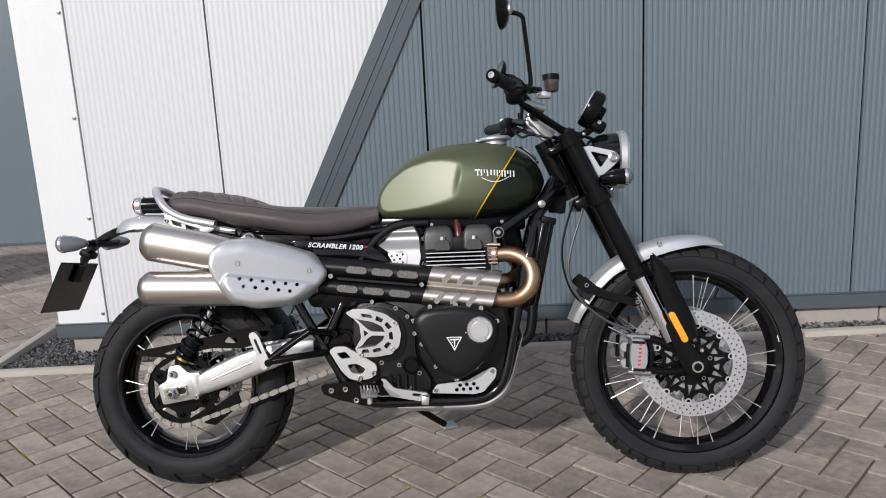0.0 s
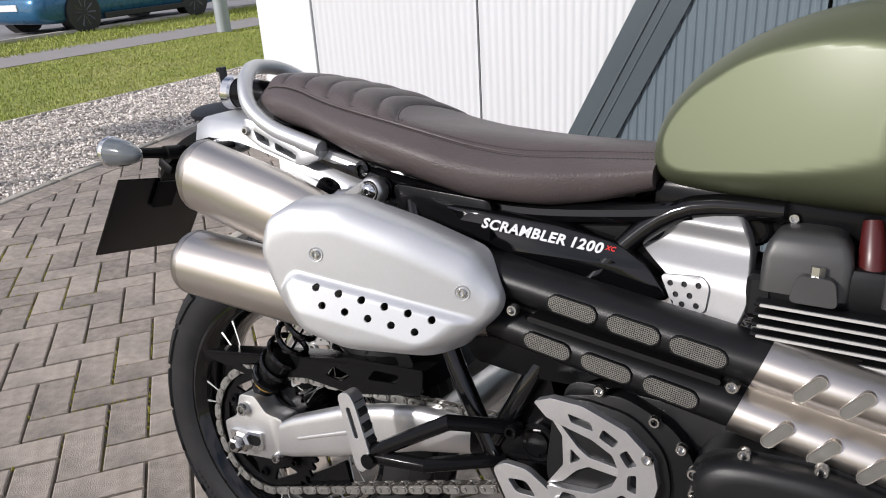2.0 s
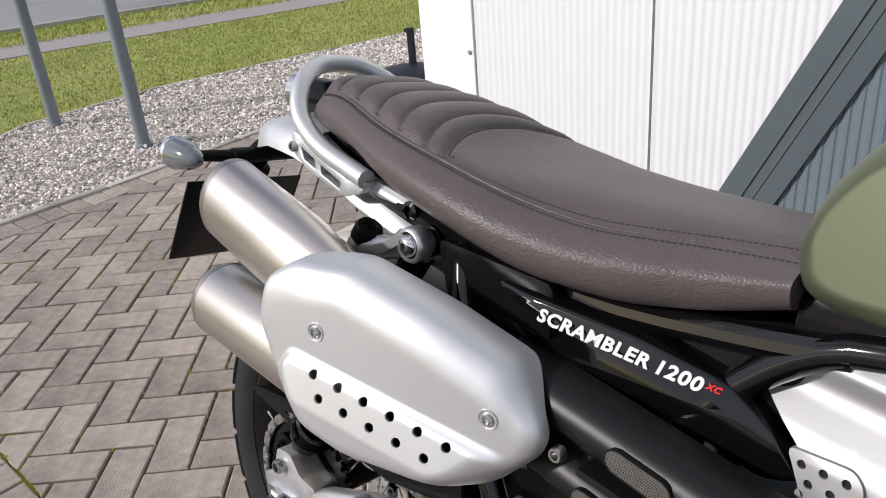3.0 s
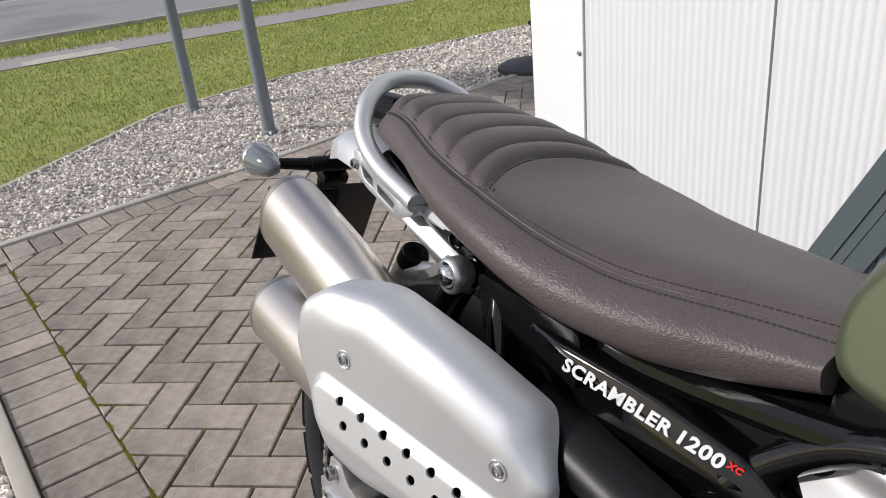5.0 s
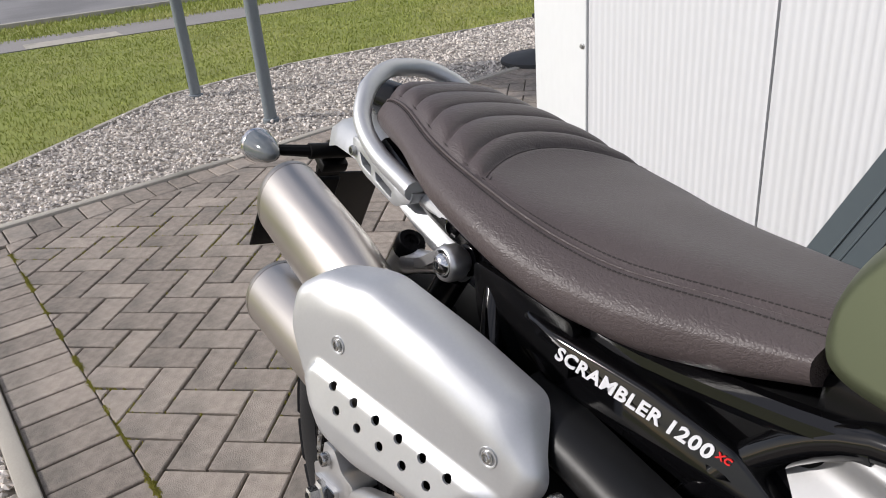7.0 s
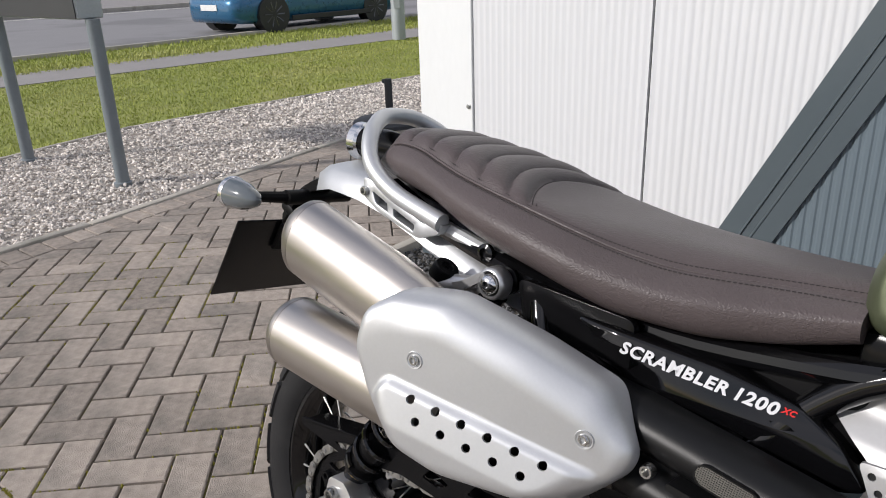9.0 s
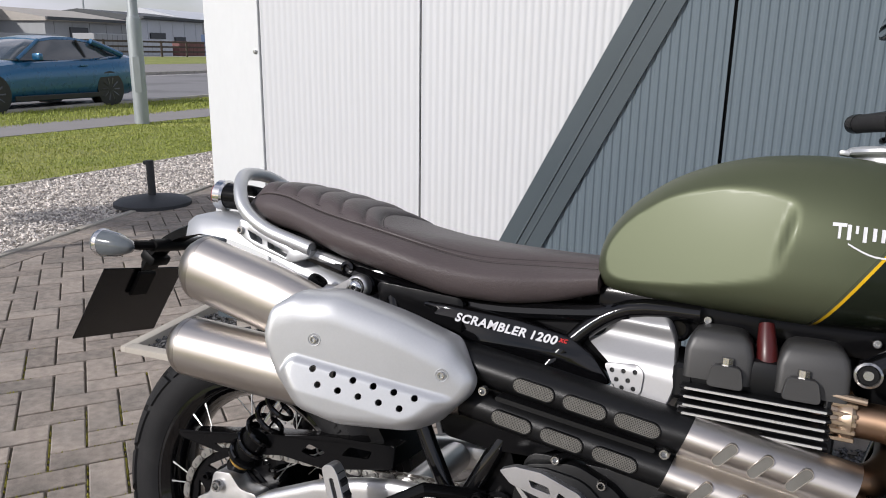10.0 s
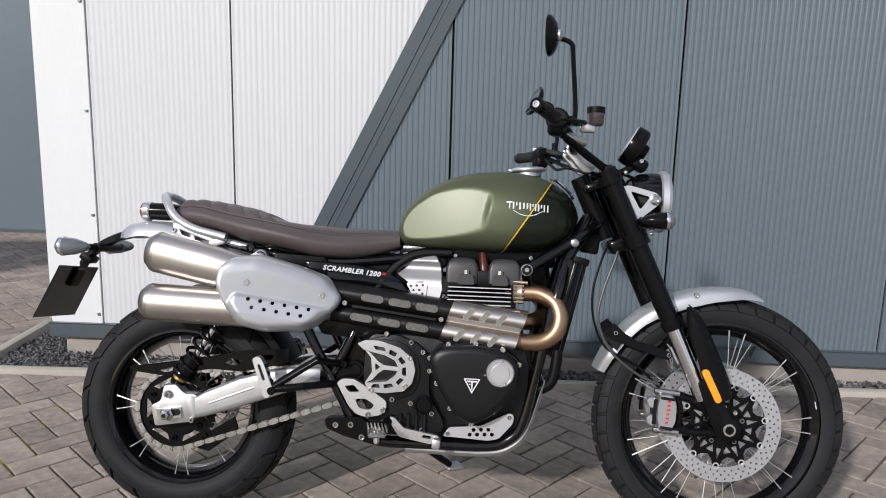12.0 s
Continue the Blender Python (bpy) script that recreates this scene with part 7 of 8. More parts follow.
# ---- grab rail, tail, plate ----
rail = [(0.137, -0.095, 0.809), (0.110, -0.094, 0.815), (0.045, -0.091, 0.830), (0.000, -0.088, 0.851), (-0.028, -0.080, 0.874), (-0.052, -0.058, 0.903), (-0.074, -0.020, 0.922), (-0.080, 0.018, 0.925)]
rail = rail + [(x, 0.036 - y, z - 0.04 * (0.018 - y)) for x, y, z in rail[-2::-1]]
gr = part("grab_rail", tube(rail, 0.0125, 12, steps=5), SILVER, bike, "silver tubular grab rail round the seat's tail")
for s in (-1, 1):
    by = -0.098 if s < 0 else 0.112
    part("rail_bracket", plate(rounded([(-0.018, 0.846), (0.000, 0.842), (0.104, 0.802), (0.142, 0.808), (0.134, 0.793), (0.098, 0.780), (0.018, 0.800), (-0.016, 0.818)], 0.007), by, by + 0.018, [rounded([(0.002, 0.828), (0.034, 0.816), (0.036, 0.804), (0.010, 0.812)], 0.003), rounded([(0.046, 0.812), (0.090, 0.797), (0.088, 0.788), (0.048, 0.800)], 0.003)], bevel=0.003, seg=2), SILVER, gr, "slotted silver bracket")
    part("rail_bolt", bolt_bm(-0.012, by, 0.826, 0.007, 0.006), BOLT, gr)
    part("rail_strut", tube([(0.125, s * 0.076, 0.800), (0.235, s * 0.068, 0.775)], 0.010, 10), SILVER, gr)
    part("strap_hook", lathe([(0.012, 0.0), (0.012, -0.006), (0.007, -0.008), (0.006, -0.003), (0.0005, -0.003)], 16, Matrix.Translation((0.205, s * 0.080, 0.784)) @ Matrix.Diagonal((1, -s, 1, 1))), BLACK_GLOSS, gr, "black strap hook")
fen = []
for i in range(13):
    t = i / 12
    x = 0.27 - 0.485 * t
    z = float(np.interp(x, [-0.215, -0.19, -0.13, -0.04, 0.05, 0.27], [0.812, 0.832, 0.846, 0.842, 0.820, 0.735]))
    w = float(np.interp(x, [-0.215, -0.20, -0.17, -0.05, 0.27], [0.012, 0.040, 0.062, 0.075, 0.078]))
    fen.append([(x, y * w, z + dz) for y, dz in ((-1, -0.040 * min(1, 3 * t + 0.3) * (1 if x > -0.19 else 0.4)), (-0.92, -0.012), (-0.6, 0.0), (0, 0.005), (0.6, 0.0), (0.92, -0.012), (1, -0.040 * (1 if x > -0.19 else 0.4)), (0.9, -0.020), (0.5, -0.005), (0, 0.001), (-0.5, -0.005), (-0.9, -0.020))])
part("rear_mudguard", loft(fen), SILVER, bike, "silver rear mudguard", 60)
tl = Matrix.Translation((-0.075, 0, 0.878)) @ Vector((-1, 0, 0.02)).to_track_quat("Y", "Z").to_matrix().to_4x4()
tail = part("tail_lamp", lathe([(0.012, -0.05), (0.022, -0.04), (0.026, 0.0), (0.025, 0.060)], 28, tl), BLACK_SATIN, bike, "round tail lamp in a black housing")
part("lamp_ring", lathe([(0.0265, 0.048), (0.0300, 0.052), (0.0300, 0.068), (0.026, 0.071), (0.026, 0.048)], 28, tl, closed=True), CHROME, tail, "chrome lamp ring")
part("lens", lathe([(0.0255, 0.064), (0.0250, 0.074), (0.020, 0.078), (0.0005, 0.079)], 28, tl), RED_LENS, tail, "red tail lens")
part("lamp_stalk", slab((0.10, 0.035, 0.030), pose(0.00, 0, 0.862), 0.008, 2), BLACK_SATIN, tail)
hold = [(-0.06, 0.012, 0.814), (-0.13, 0.013, 0.815), (-0.20, 0.014, 0.806), (-0.262, 0.015, 0.783), (-0.310, 0.016, 0.750), (-0.340, 0.017, 0.712)]
hr = []
for i, p in enumerate(spline(hold, 5)):
    w = 0.030 if i < 12 else 0.022
    hr.append([(p.x + dx, p.y + y * w, p.z + dz) for y, dx, dz in ((-1, 0, -0.010), (-1, 0, 0.008), (-0.5, 0, 0.013), (0.5, 0, 0.013), (1, 0, 0.008), (1, 0, -0.010))])
holder = part("plate_holder", loft(hr), BLACK_PLASTIC, bike, "black plastic plate holder arm", 40)
pm = Matrix.Translation((-0.389, 0.018, 0.628)) @ pose(0, 0, 0, -4, 24, 0)
part("number_plate", slab((0.004, 0.228, 0.168), pm, 0.0015), PLATE_BLACK, holder, "blank black number plate")
part("plate_lamp", slab((0.040, 0.05, 0.022), pose(-0.322, 0.016, 0.732, 0, 30, 0), 0.006, 2), BLACK_PLASTIC, holder)
part("plate_back", slab((0.010, 0.05, 0.06), pm @ Matrix.Translation((0.008, 0, 0.05)), 0.004), BLACK_PLASTIC, holder)
part("cross_bar", tube([(-0.268, -0.050, 0.766), (-0.268, 0.085, 0.763)], 0.013, 12), BLACK_PLASTIC, holder)


def indicator(x, y, z, d, r, ln, label):
    """A bullet turn signal: dark shell, at the rear coloured grey for reflected sky, pale rim, lens towards d."""
    m = Matrix.Translation((x, y, z)) @ Vector(d).to_track_quat("Y", "Z").to_matrix().to_4x4()
    b = part("indicator", lathe([(0.003, -ln * 0.62), (r * 0.45, -ln * 0.52), (r * 0.85, -ln * 0.15), (r, ln * 0.25)], 24, m), SMOKE_SKY if x < 0 else BLACK_SATIN, bike, label, 60)
    part("indicator_rim", lathe([(r, ln * 0.22), (r * 1.04, ln * 0.25), (r * 1.04, ln * 0.33), (r * 0.94, ln * 0.34), (r * 0.94, ln * 0.22)], 24, m, closed=True), CHROME, b, "bright rim")
    part("indicator_lens", lathe([(r * 0.96, ln * 0.28), (r * 0.90, ln * 0.42), (r * 0.5, ln * 0.52), (0.0005, ln * 0.54)], 24, m), SMOKE_SKY, b, "smoked lens")
    return b


for s in (-1, 1):
    b = indicator(-0.302, 0.016 + s * 0.132, 0.768, (-1, 0, 0.0), 0.027, 0.085, "smoked bullet turn signal, its grey lifted for reflected sky")
    part("stem", tube([(-0.268, 0.016 + s * 0.05, 0.765), (-0.285, 0.016 + s * 0.120, 0.768)], [0.011, 0.009], 10), BLACK_PLASTIC, b)
    b = indicator(1.335, s * 0.135, 0.898, (1, 0, 0.03), 0.024, 0.080, "clear bullet turn signal")
    part("stem", tube([(1.295, s * 0.095, 0.900), (1.315, s * 0.13, 0.898)], [0.009, 0.008], 10), BLACK_PLASTIC, b)

# ---- fork, yokes, front mudguard ----
FA, FB = Vector((1.187, 0, 1.050)), Vector((1.512, 0, 0.345))
FD = (FB - FA).normalized()


def on_fork(z, y=0.0, dx=0.0):
    t = (z - FA.z) / FD.z
    p = FA + FD * t
    return Vector((p.x + dx, y, z))


for s in (-1, 1):
    y = s * 0.106
    fk = part("fork_leg", tube([on_fork(1.034, y), on_fork(0.86, y), on_fork(0.85, y), on_fork(0.62, y)], [0.0258, 0.0258, 0.0262, 0.0258], 24), BLACK_SATIN, bike, "satin black upside-down fork leg")
    part("fork_cap", tube([on_fork(1.034, y), on_fork(1.042, y)], [0.0235, 0.017], 20), BLACK_GLOSS, fk)
    part("fork_seal", tube([on_fork(0.632, y), on_fork(0.622, y), on_fork(0.606, y)], [0.0275, 0.0280, 0.0255], 24), BLACK_PLASTIC, fk)
    part("stanchion", tube([on_fork(0.612, y), on_fork(0.42, y)], 0.0215, 24), CHROME, fk, "chrome stanchion")
    low = plate(rounded([(1.455, 0.470), (1.490, 0.480), (1.548, 0.380), (1.578, 0.352), (1.570, 0.318), (1.535, 0.308), (1.508, 0.330), (1.480, 0.400)], 0.014), y - 0.024, y + 0.022, bevel=0.006, seg=2)
    part("axle_clamp", low, BLACK_SATIN, fk, "black axle clamp")
    part("pinch_bolt", bolt_bm(1.556, y - 0.024 if s < 0 else y - 0.02, 0.392, 0.007, 0.006), BOLT, fk)
    gd = []
    for t in np.linspace(0, 1, 9):
        c = Vector((1.425, 0, 0.672)).lerp(Vector((1.530, 0, 0.425)), t)
        w = float(np.interp(t, [0, 0.15, 0.3, 0.85, 1.0], [0.006, 0.022, 0.028, 0.032, 0.022]))
        nx, nz = -FD.z, FD.x
        gd.append([(c.x + nx * a * w, y + s * b, c.z + nz * a * w) for a, b in ((-1, 0.020), (-0.9, 0.030), (-0.3, 0.037), (0.5, 0.034), (1, 0.016), (1.05, -0.01), (0.95, -0.012), (0.9, 0.014), (0.4, 0.030), (-0.3, 0.033), (-0.8, 0.026))])
    g = part("fork_guard", loft(gd), BLACK_PLASTIC, fk, "black plastic fork guard", 50)
    a, b2 = (1.473, 0.497), (1.507, 0.427)
    part("reflector", plate(slot(a[0], a[1], b2[0], b2[1], 0.0095), y + s * 0.030, y + s * 0.0405, bevel=0.002, seg=2), AMBER, g, "amber side reflector")
for name, z, th, r, label in (("top_yoke", 1.008, 0.026, 0.033, "black top yoke"), ("bottom_yoke", 0.846, 0.040, 0.035, "black bottom yoke")):
    m = Matrix.Translation(on_fork(z)) @ Matrix.Rotation(math.atan2(FD.x, -FD.z), 4, "Y").inverted()
    bm = slab((0.075, 0.17, th), m @ Matrix.Translation((-0.032, 0, 0)), 0.012, 2)
    for s in (-1, 1):
        tube([m @ Vector((0, s * 0.106, -th / 2)), m @ Vector((0, s * 0.106, th / 2))], r, 20, bm=bm)
    yk = part(name, bm, BLACK_SATIN, bike, label)
    for s in (-1, 1):
        part("yoke_bolt", bolt_bm(0, 0, 0, 0.006, 0.006, m=m @ Matrix.Translation((0.038, s * 0.135 - 0.004 * s, 0)) @ pose(0, 0, 0, 0, 0, 60)), BOLT, yk)
fm = []
for i in range(33):
    t = i / 32
    a = radians(72 + 87 * t)
    r = 0.378 - 0.010 * max(0.0, 1 - t / 0.10) ** 2
    w = 0.062 * min(1.0, 0.45 + 3.2 * t, 0.70 + 3.0 * (1 - t))
    dep = float(np.interp(t, [0, 0.06, 0.2, 0.35, 0.5, 0.65, 1.0], [0.010, 0.022, 0.036, 0.044, 0.044, 0.034, 0.030]))
    ca, sa = math.cos(a), math.sin(a)
    fm.append([(FX + (r + d) * ca, y, FZ + (r + d) * sa) for y, d in ((-w, -dep), (-w * 0.98, -dep * 0.5), (-w * 0.86, -0.007), (-w * 0.45, -0.001), (0, 0.001), (w * 0.45, -0.001), (w * 0.86, -0.007), (w * 0.98, -dep * 0.5), (w, -dep), (w * 0.96, -dep), (w * 0.92, -dep * 0.5), (w * 0.42, -0.005), (0, -0.003), (-w * 0.42, -0.005), (-w * 0.92, -dep * 0.5), (-w * 0.96, -dep))])
fmg = part("front_mudguard", loft(fm), SILVER, bike, "silver front mudguard", 60)
part("guard_bolt", bolt_bm(1.462, -0.060, 0.698, 0.008, 0.006), BOLT, fmg)
for s in (-1, 1):
    part("guard_stay", plate(rounded([(1.212, 0.588), (1.240, 0.612), (1.262, 0.590), (1.300, 0.566), (1.392, 0.540), (1.402, 0.524), (1.386, 0.516), (1.292, 0.546), (1.232, 0.566)], 0.006), s * 0.066, s * 0.072, bevel=0.001), BLACK_PLASTIC, fmg, "black mudguard stay")
    part("guard_bolt", bolt_bm(1.243, -0.072, 0.585, 0.007, 0.005, m=Matrix.Diagonal((1, -s, 1, 1))), BOLT, fmg)
    part("guard_bolt", bolt_bm(1.390, -0.072, 0.530, 0.007, 0.005, m=Matrix.Diagonal((1, -s, 1, 1))), BOLT, fmg)
part("stay_strap", loft([[(FX + (0.384 + d) * math.cos(radians(a)), y, FZ + (0.384 + d) * math.sin(radians(a))) for y, d in ((-0.07, -0.03), (-0.064, 0.0), (0.064, 0.0), (0.07, -0.03), (0.066, -0.03), (0.06, -0.004), (-0.06, -0.004), (-0.066, -0.03))] for a in (139, 143, 147)]), BLACK_PLASTIC, fmg)

# front calipers
for s in (-1, 1):
    y = s * 0.088
    cal = []
    for k, (o, w) in enumerate(((-0.026, 0.90), (-0.018, 1.0), (0.020, 1.0), (0.026, 0.9))):
        cal.append([(1.382 + (x - 1.382) * w, y + o, 0.378 + (z - 0.378) * w) for x, z in rounded([(1.364, 0.432), (1.396, 0.430), (1.410, 0.405), (1.408, 0.350), (1.394, 0.326), (1.364, 0.328), (1.354, 0.360), (1.356, 0.400)], 0.010)])
    cp = part("brake_caliper", loft(cal), COVER_GREY, bike, "radial silver brake caliper", 50)
    for z in (0.402, 0.354):
        part("piston_cap", lathe([(0.015, 0.010), (0.015, -0.014), (0.012, -0.017), (0.0005, -0.017)], 20, Matrix.Translation((1.345, y, z)) @ Matrix.Diagonal((1, -s, 1, 1))), CAST_ALU, cp)
    # Solid black block stands in for the shaded gap behind the pistons.
    part("bridge_gap", slab((0.012, 0.040, 0.070), pose(1.352, y, 0.378, 0, 4, 0), 0.003), BLACK_MATT, cp, "black block for the shade behind the pistons")
    for z in (0.434, 0.327):
        part("caliper_bolt", tube([(1.350, y * 1.06, z), (1.418, y * 1.06, z - 0.006)], 0.0080, 12), BOLT, cp)
    for z in (0.418, 0.338):
        # Black plates laid on the face imitate shaded slots.
        part("caliper_slot", plate(slot(1.368, z, 1.398, z - 0.003, 0.004), y - 0.0268 if s < 0 else y - 0.02, y - 0.015), BLACK_MATT, cp, "black plate for the shade in a casting slot")
    if s < 0:
        for k in range(6):
            part("caliper_mark", slab((0.008, 0.001, 0.0052), pose(1.382 + 0.0012 * k, y - 0.0265, 0.352 + 0.0115 * k, 0, -8, 0)), RED, cp, "red bar of the maker's mark", 0)
    part("caliper_arm", tube([(1.41, y * 0.95, 0.425), (1.47, y * 1.05, 0.405), (1.51, y * 1.1, 0.365)], 0.012, 10, steps=3), BLACK_SATIN, bike, "black caliper bracket")
    part("caliper_arm", tube([(1.41, y * 0.95, 0.330), (1.47, y * 1.05, 0.325), (1.52, y * 1.1, 0.330)], 0.012, 10, steps=3), BLACK_SATIN, bike)
    part("caliper_arm", tube([(1.415, y * 0.95, 0.33), (1.425, y, 0.375), (1.415, y * 0.95, 0.425)], 0.008, 8, steps=3), BLACK_SATIN, bike)

# ---- headlamp, clock, bars ----
hm = Matrix.Translation((1.327, 0, 0.958)) @ Vector((1, 0, -0.03)).to_track_quat("Y", "Z").to_matrix().to_4x4()
hl = part("headlamp", lathe([(0.001, -0.080), (0.03, -0.077), (0.058, -0.060), (0.074, -0.030), (0.080, 0.0), (0.081, 0.030)], 40, hm), BLACK_GLOSS, bike, "round headlamp with a gloss black bowl", 60)
part("headlamp_rim", lathe([(0.081, 0.026), (0.087, 0.030), (0.088, 0.046), (0.083, 0.054), (0.076, 0.054), (0.076, 0.030)], 40, hm, closed=True), SILVER, hl, "silver headlamp rim")
part("lens", lathe([(0.078, 0.045), (0.070, 0.056), (0.04, 0.064), (0.0005, 0.067)], 40, hm), LENS_CLEAR, hl, "clear domed lens")
for s in (-1, 1):
    br = plate(rounded([(1.236, 0.990), (1.262, 0.994), (1.335, 0.975), (1.350, 0.958), (1.338, 0.940), (1.296, 0.905), (1.278, 0.895), (1.272, 0.912)], 0.008), s * 0.090, s * 0.098, [rounded([(1.264, 0.978), (1.318, 0.963), (1.292, 0.928)], 0.008)], bevel=0.002)
    bk = part("headlamp_bracket", br, SILVER, bike, "silver triangular headlamp bracket")
    part("bracket_bolt", lathe([(0.015, -0.098), (0.015, -0.104), (0.009, -0.106), (0.008, -0.101), (0.0005, -0.101)], 20, Matrix.Translation((1.330, 0, 0.957)) @ Matrix.Diagonal((1, -s, 1, 1))), BOLT, bk)
gm = Matrix.Translation((1.284, 0, 1.113)) @ Vector((0.86, -0.07, -0.51)).to_track_quat("Y", "Z").to_matrix().to_4x4()
ck = part("instrument", lathe([(0.047, -0.017), (0.056, -0.015), (0.0585, -0.008), (0.0590, 0.012), (0.0565, 0.020), (0.050, 0.025), (0.024, 0.027), (0.022, 0.040), (0.018, 0.043), (0.001, 0.043)], 48, gm), BLACK_SATIN, bike, "round black instrument clock")
part("clock_glass", lathe([(0.0005, -0.0175), (0.050, -0.0175), (0.050, -0.012)], 36, gm), GLASS_SKY, ck, "dark glass face greyed for the sky it reflects")
part("clock_rim", lathe([(0.0500, -0.0190), (0.0545, -0.0186), (0.0566, -0.0168), (0.0566, -0.0150), (0.0540, -0.0145), (0.0500, -0.0160)], 36, gm, closed=True), SILVER, ck, "thin silver clock rim")
part("clock_bracket", slab((0.05, 0.06, 0.035), pose(1.300, 0, 1.062, 0, 30, 0), 0.012, 3), BLACK_PLASTIC, ck)
part("stay_bolt", bolt_bm(1.302, -0.033, 1.068, 0.007, 0.005), BOLT, ck)
part("clock_stay", tube([(1.300, 0, 1.085), (1.285, 0, 1.055), (1.240, 0, 1.030)], 0.011, 10, steps=3), BLACK_PLASTIC, ck)
bar = [(0.989, -0.385, 1.152), (1.052, -0.250, 1.139), (1.092, -0.150, 1.112), (1.104, -0.090, 1.094), (1.108, -0.05, 1.090)]
bar = bar + [(x, -y, z + 0.085 * y) for x, y, z in bar[::-1]]
hb = part("handlebar", tube(bar, [0.0112, 0.0112, 0.0112, 0.014, 0.0145, 0.0145, 0.014, 0.0112, 0.0112, 0.0112], 14, steps=5), BLACK_SATIN, bike, "wide black handlebar")
for s in (-1, 1):
    rg = plate(rounded([(1.086, 1.086), (1.092, 1.108), (1.118, 1.112), (1.135, 1.094), (1.172, 1.050), (1.160, 1.028), (1.136, 1.030), (1.112, 1.058)], 0.009), s * 0.030, s * 0.062, bevel=0.006, seg=2)
    rs = part("bar_riser", rg, CAST_ALU, bike, "cast silver bar riser")
    part("riser_joint", plate([(1.084, 1.094), (1.118, 1.076), (1.1195, 1.079), (1.0855, 1.097)], s * 0.029, s * 0.063), BLACK_MATT, rs)
    part("riser_bolt", bolt_bm(0, 0, 0, 0.006, 0.006, m=Matrix.Translation((1.110, s * 0.046, 1.114)) @ pose(0, 0, 0, -65, 0, 0)), BOLT, rs)
    a, b = Vector((0.989 if s < 0 else 0.978, s * 0.385, 1.152 if s < 0 else 1.112)), Vector((1.052 if s < 0 else 1.045, s * 0.250, 1.139 if s < 0 else 1.108))
    grip = part("grip", tube([a.lerp(b, 0.03), a.lerp(b, 0.08), a.lerp(b, 0.75), a.lerp(b, 0.80)], [0.0168, 0.0166, 0.0172, 0.0255], 18), RUBBER, hb, "ribbed black rubber grip")
    d = (a - b).normalized()
    m = Matrix.Translation(a) @ d.to_track_quat("Y", "Z").to_matrix().to_4x4()
    part("bar_end", lathe([(0.0175, -0.006), (0.0180, 0.008), (0.0165, 0.016), (0.0125, 0.018), (0.0115, 0.016), (0.0115, 0.018), (0.004, 0.0185), (0.0035, 0.014), (0.0005, 0.014)], 24, m), BLACK_SATIN, hb)
    part("bar_end_screw", lathe([(0.009, 0.0175), (0.0085, 0.0200), (0.004, 0.0202), (0.0035, 0.017), (0.0005, 0.017)], 20, m), CHROME, hb, "bright bar end screw")
    c = a.lerp(b, 0.93)
    sw = tube([a.lerp(b, 0.79), a.lerp(b, 0.81), a.lerp(b, 0.90), a.lerp(b, 1.03), a.lerp(b, 1.06)], [0.024, 0.0285, 0.0290, 0.0250, 0.018], 28)
    sw = slab((0.044, 0.046, 0.042), Matrix.Translation(c + Vector((-0.004, 0, -0.020))) @ Matrix.Rotation(math.atan2(d.x, -d.y * s) * s, 4, "Z"), 0.014, 3, bm=sw)
    sg = part("switchgear", sw, BLACK_PLASTIC, hb, "black switch housing")
    part("switch", slab((0.014, 0.018, 0.010), Matrix.Translation(c + Vector((-0.022, s * 0.004, 0.020))), 0.002), DECAL, sg, "pale switch")
    # levers
    l0 = b + Vector((0.045, -s * 0.01, -0.002))
    part("lever", tube([l0, l0 + Vector((0.012, s * 0.05, -0.006)), a + Vector((0.052, -s * 0.02, -0.026)), a + Vector((0.044, s * 0.005, -0.028))], [0.009, 0.006, 0.0055, 0.007], 10, steps=4), BLACK_SATIN, hb, "black lever")
    # mirrors on bent stalks
    up = 1.0 if s < 0 else 0.76
    e = Vector((1.082, s * 0.262, 1.136))
    top = 1.136 + 0.196 * up
    pts = [e, e + Vector((0.006, 0, 0.03)), Vector((1.074, s * 0.290, top - 0.034)), Vector((1.070, s * 0.296, top - 0.010)), Vector((1.054, s * 0.300, top + 0.000)), Vector((1.022, s * 0.306, top + 0.004))]
    mi = part("mirror", tube(pts, 0.0062, 10, steps=4), BLACK_SATIN, bike, "round mirror on a bent black stalk")
    mm = Matrix.Translation((1.014, s * 0.310, top + 0.008)) @ Vector((-1, 0.22, 0.0) if s < 0 else (-1, -0.27, 0.42)).to_track_quat("Y", "Z").to_matrix().to_4x4()
    part("mirror_shell", lathe([(0.012, -0.021), (0.030, -0.017), (0.0440, -0.009), (0.0500, -0.001), (0.0510, 0.004), (0.0475, 0.006)], 36, mm), BLACK_SATIN, mi, "black mirror shell", 60)
    part("mirror_glass", lathe([(0.0005, 0.0068), (0.0465, 0.0068), (0.0465, 0.003)], 36, mm), MIRROR, mi, "mirror glass", 30)
    part("mirror_boss", lathe([(0.014, 0.0), (0.014, -0.026), (0.008, -0.030), (0.001, -0.030)], 16, mm), DISC if s < 0 else BLACK_SATIN, mi, "pale ball joint")
    part("mirror_clamp", tube([e + Vector((0, 0, -0.010)), e + Vector((0, 0, 0.014))], 0.010, 12), BLACK_SATIN, mi)
rv = part("brake_reservoir", tube([(1.148, -0.200, 1.137), (1.148, -0.200, 1.143), (1.148, -0.200, 1.170)], [0.017, 0.0205, 0.0225], 22), RESERVOIR, bike, "smoked brake fluid reservoir", 60)
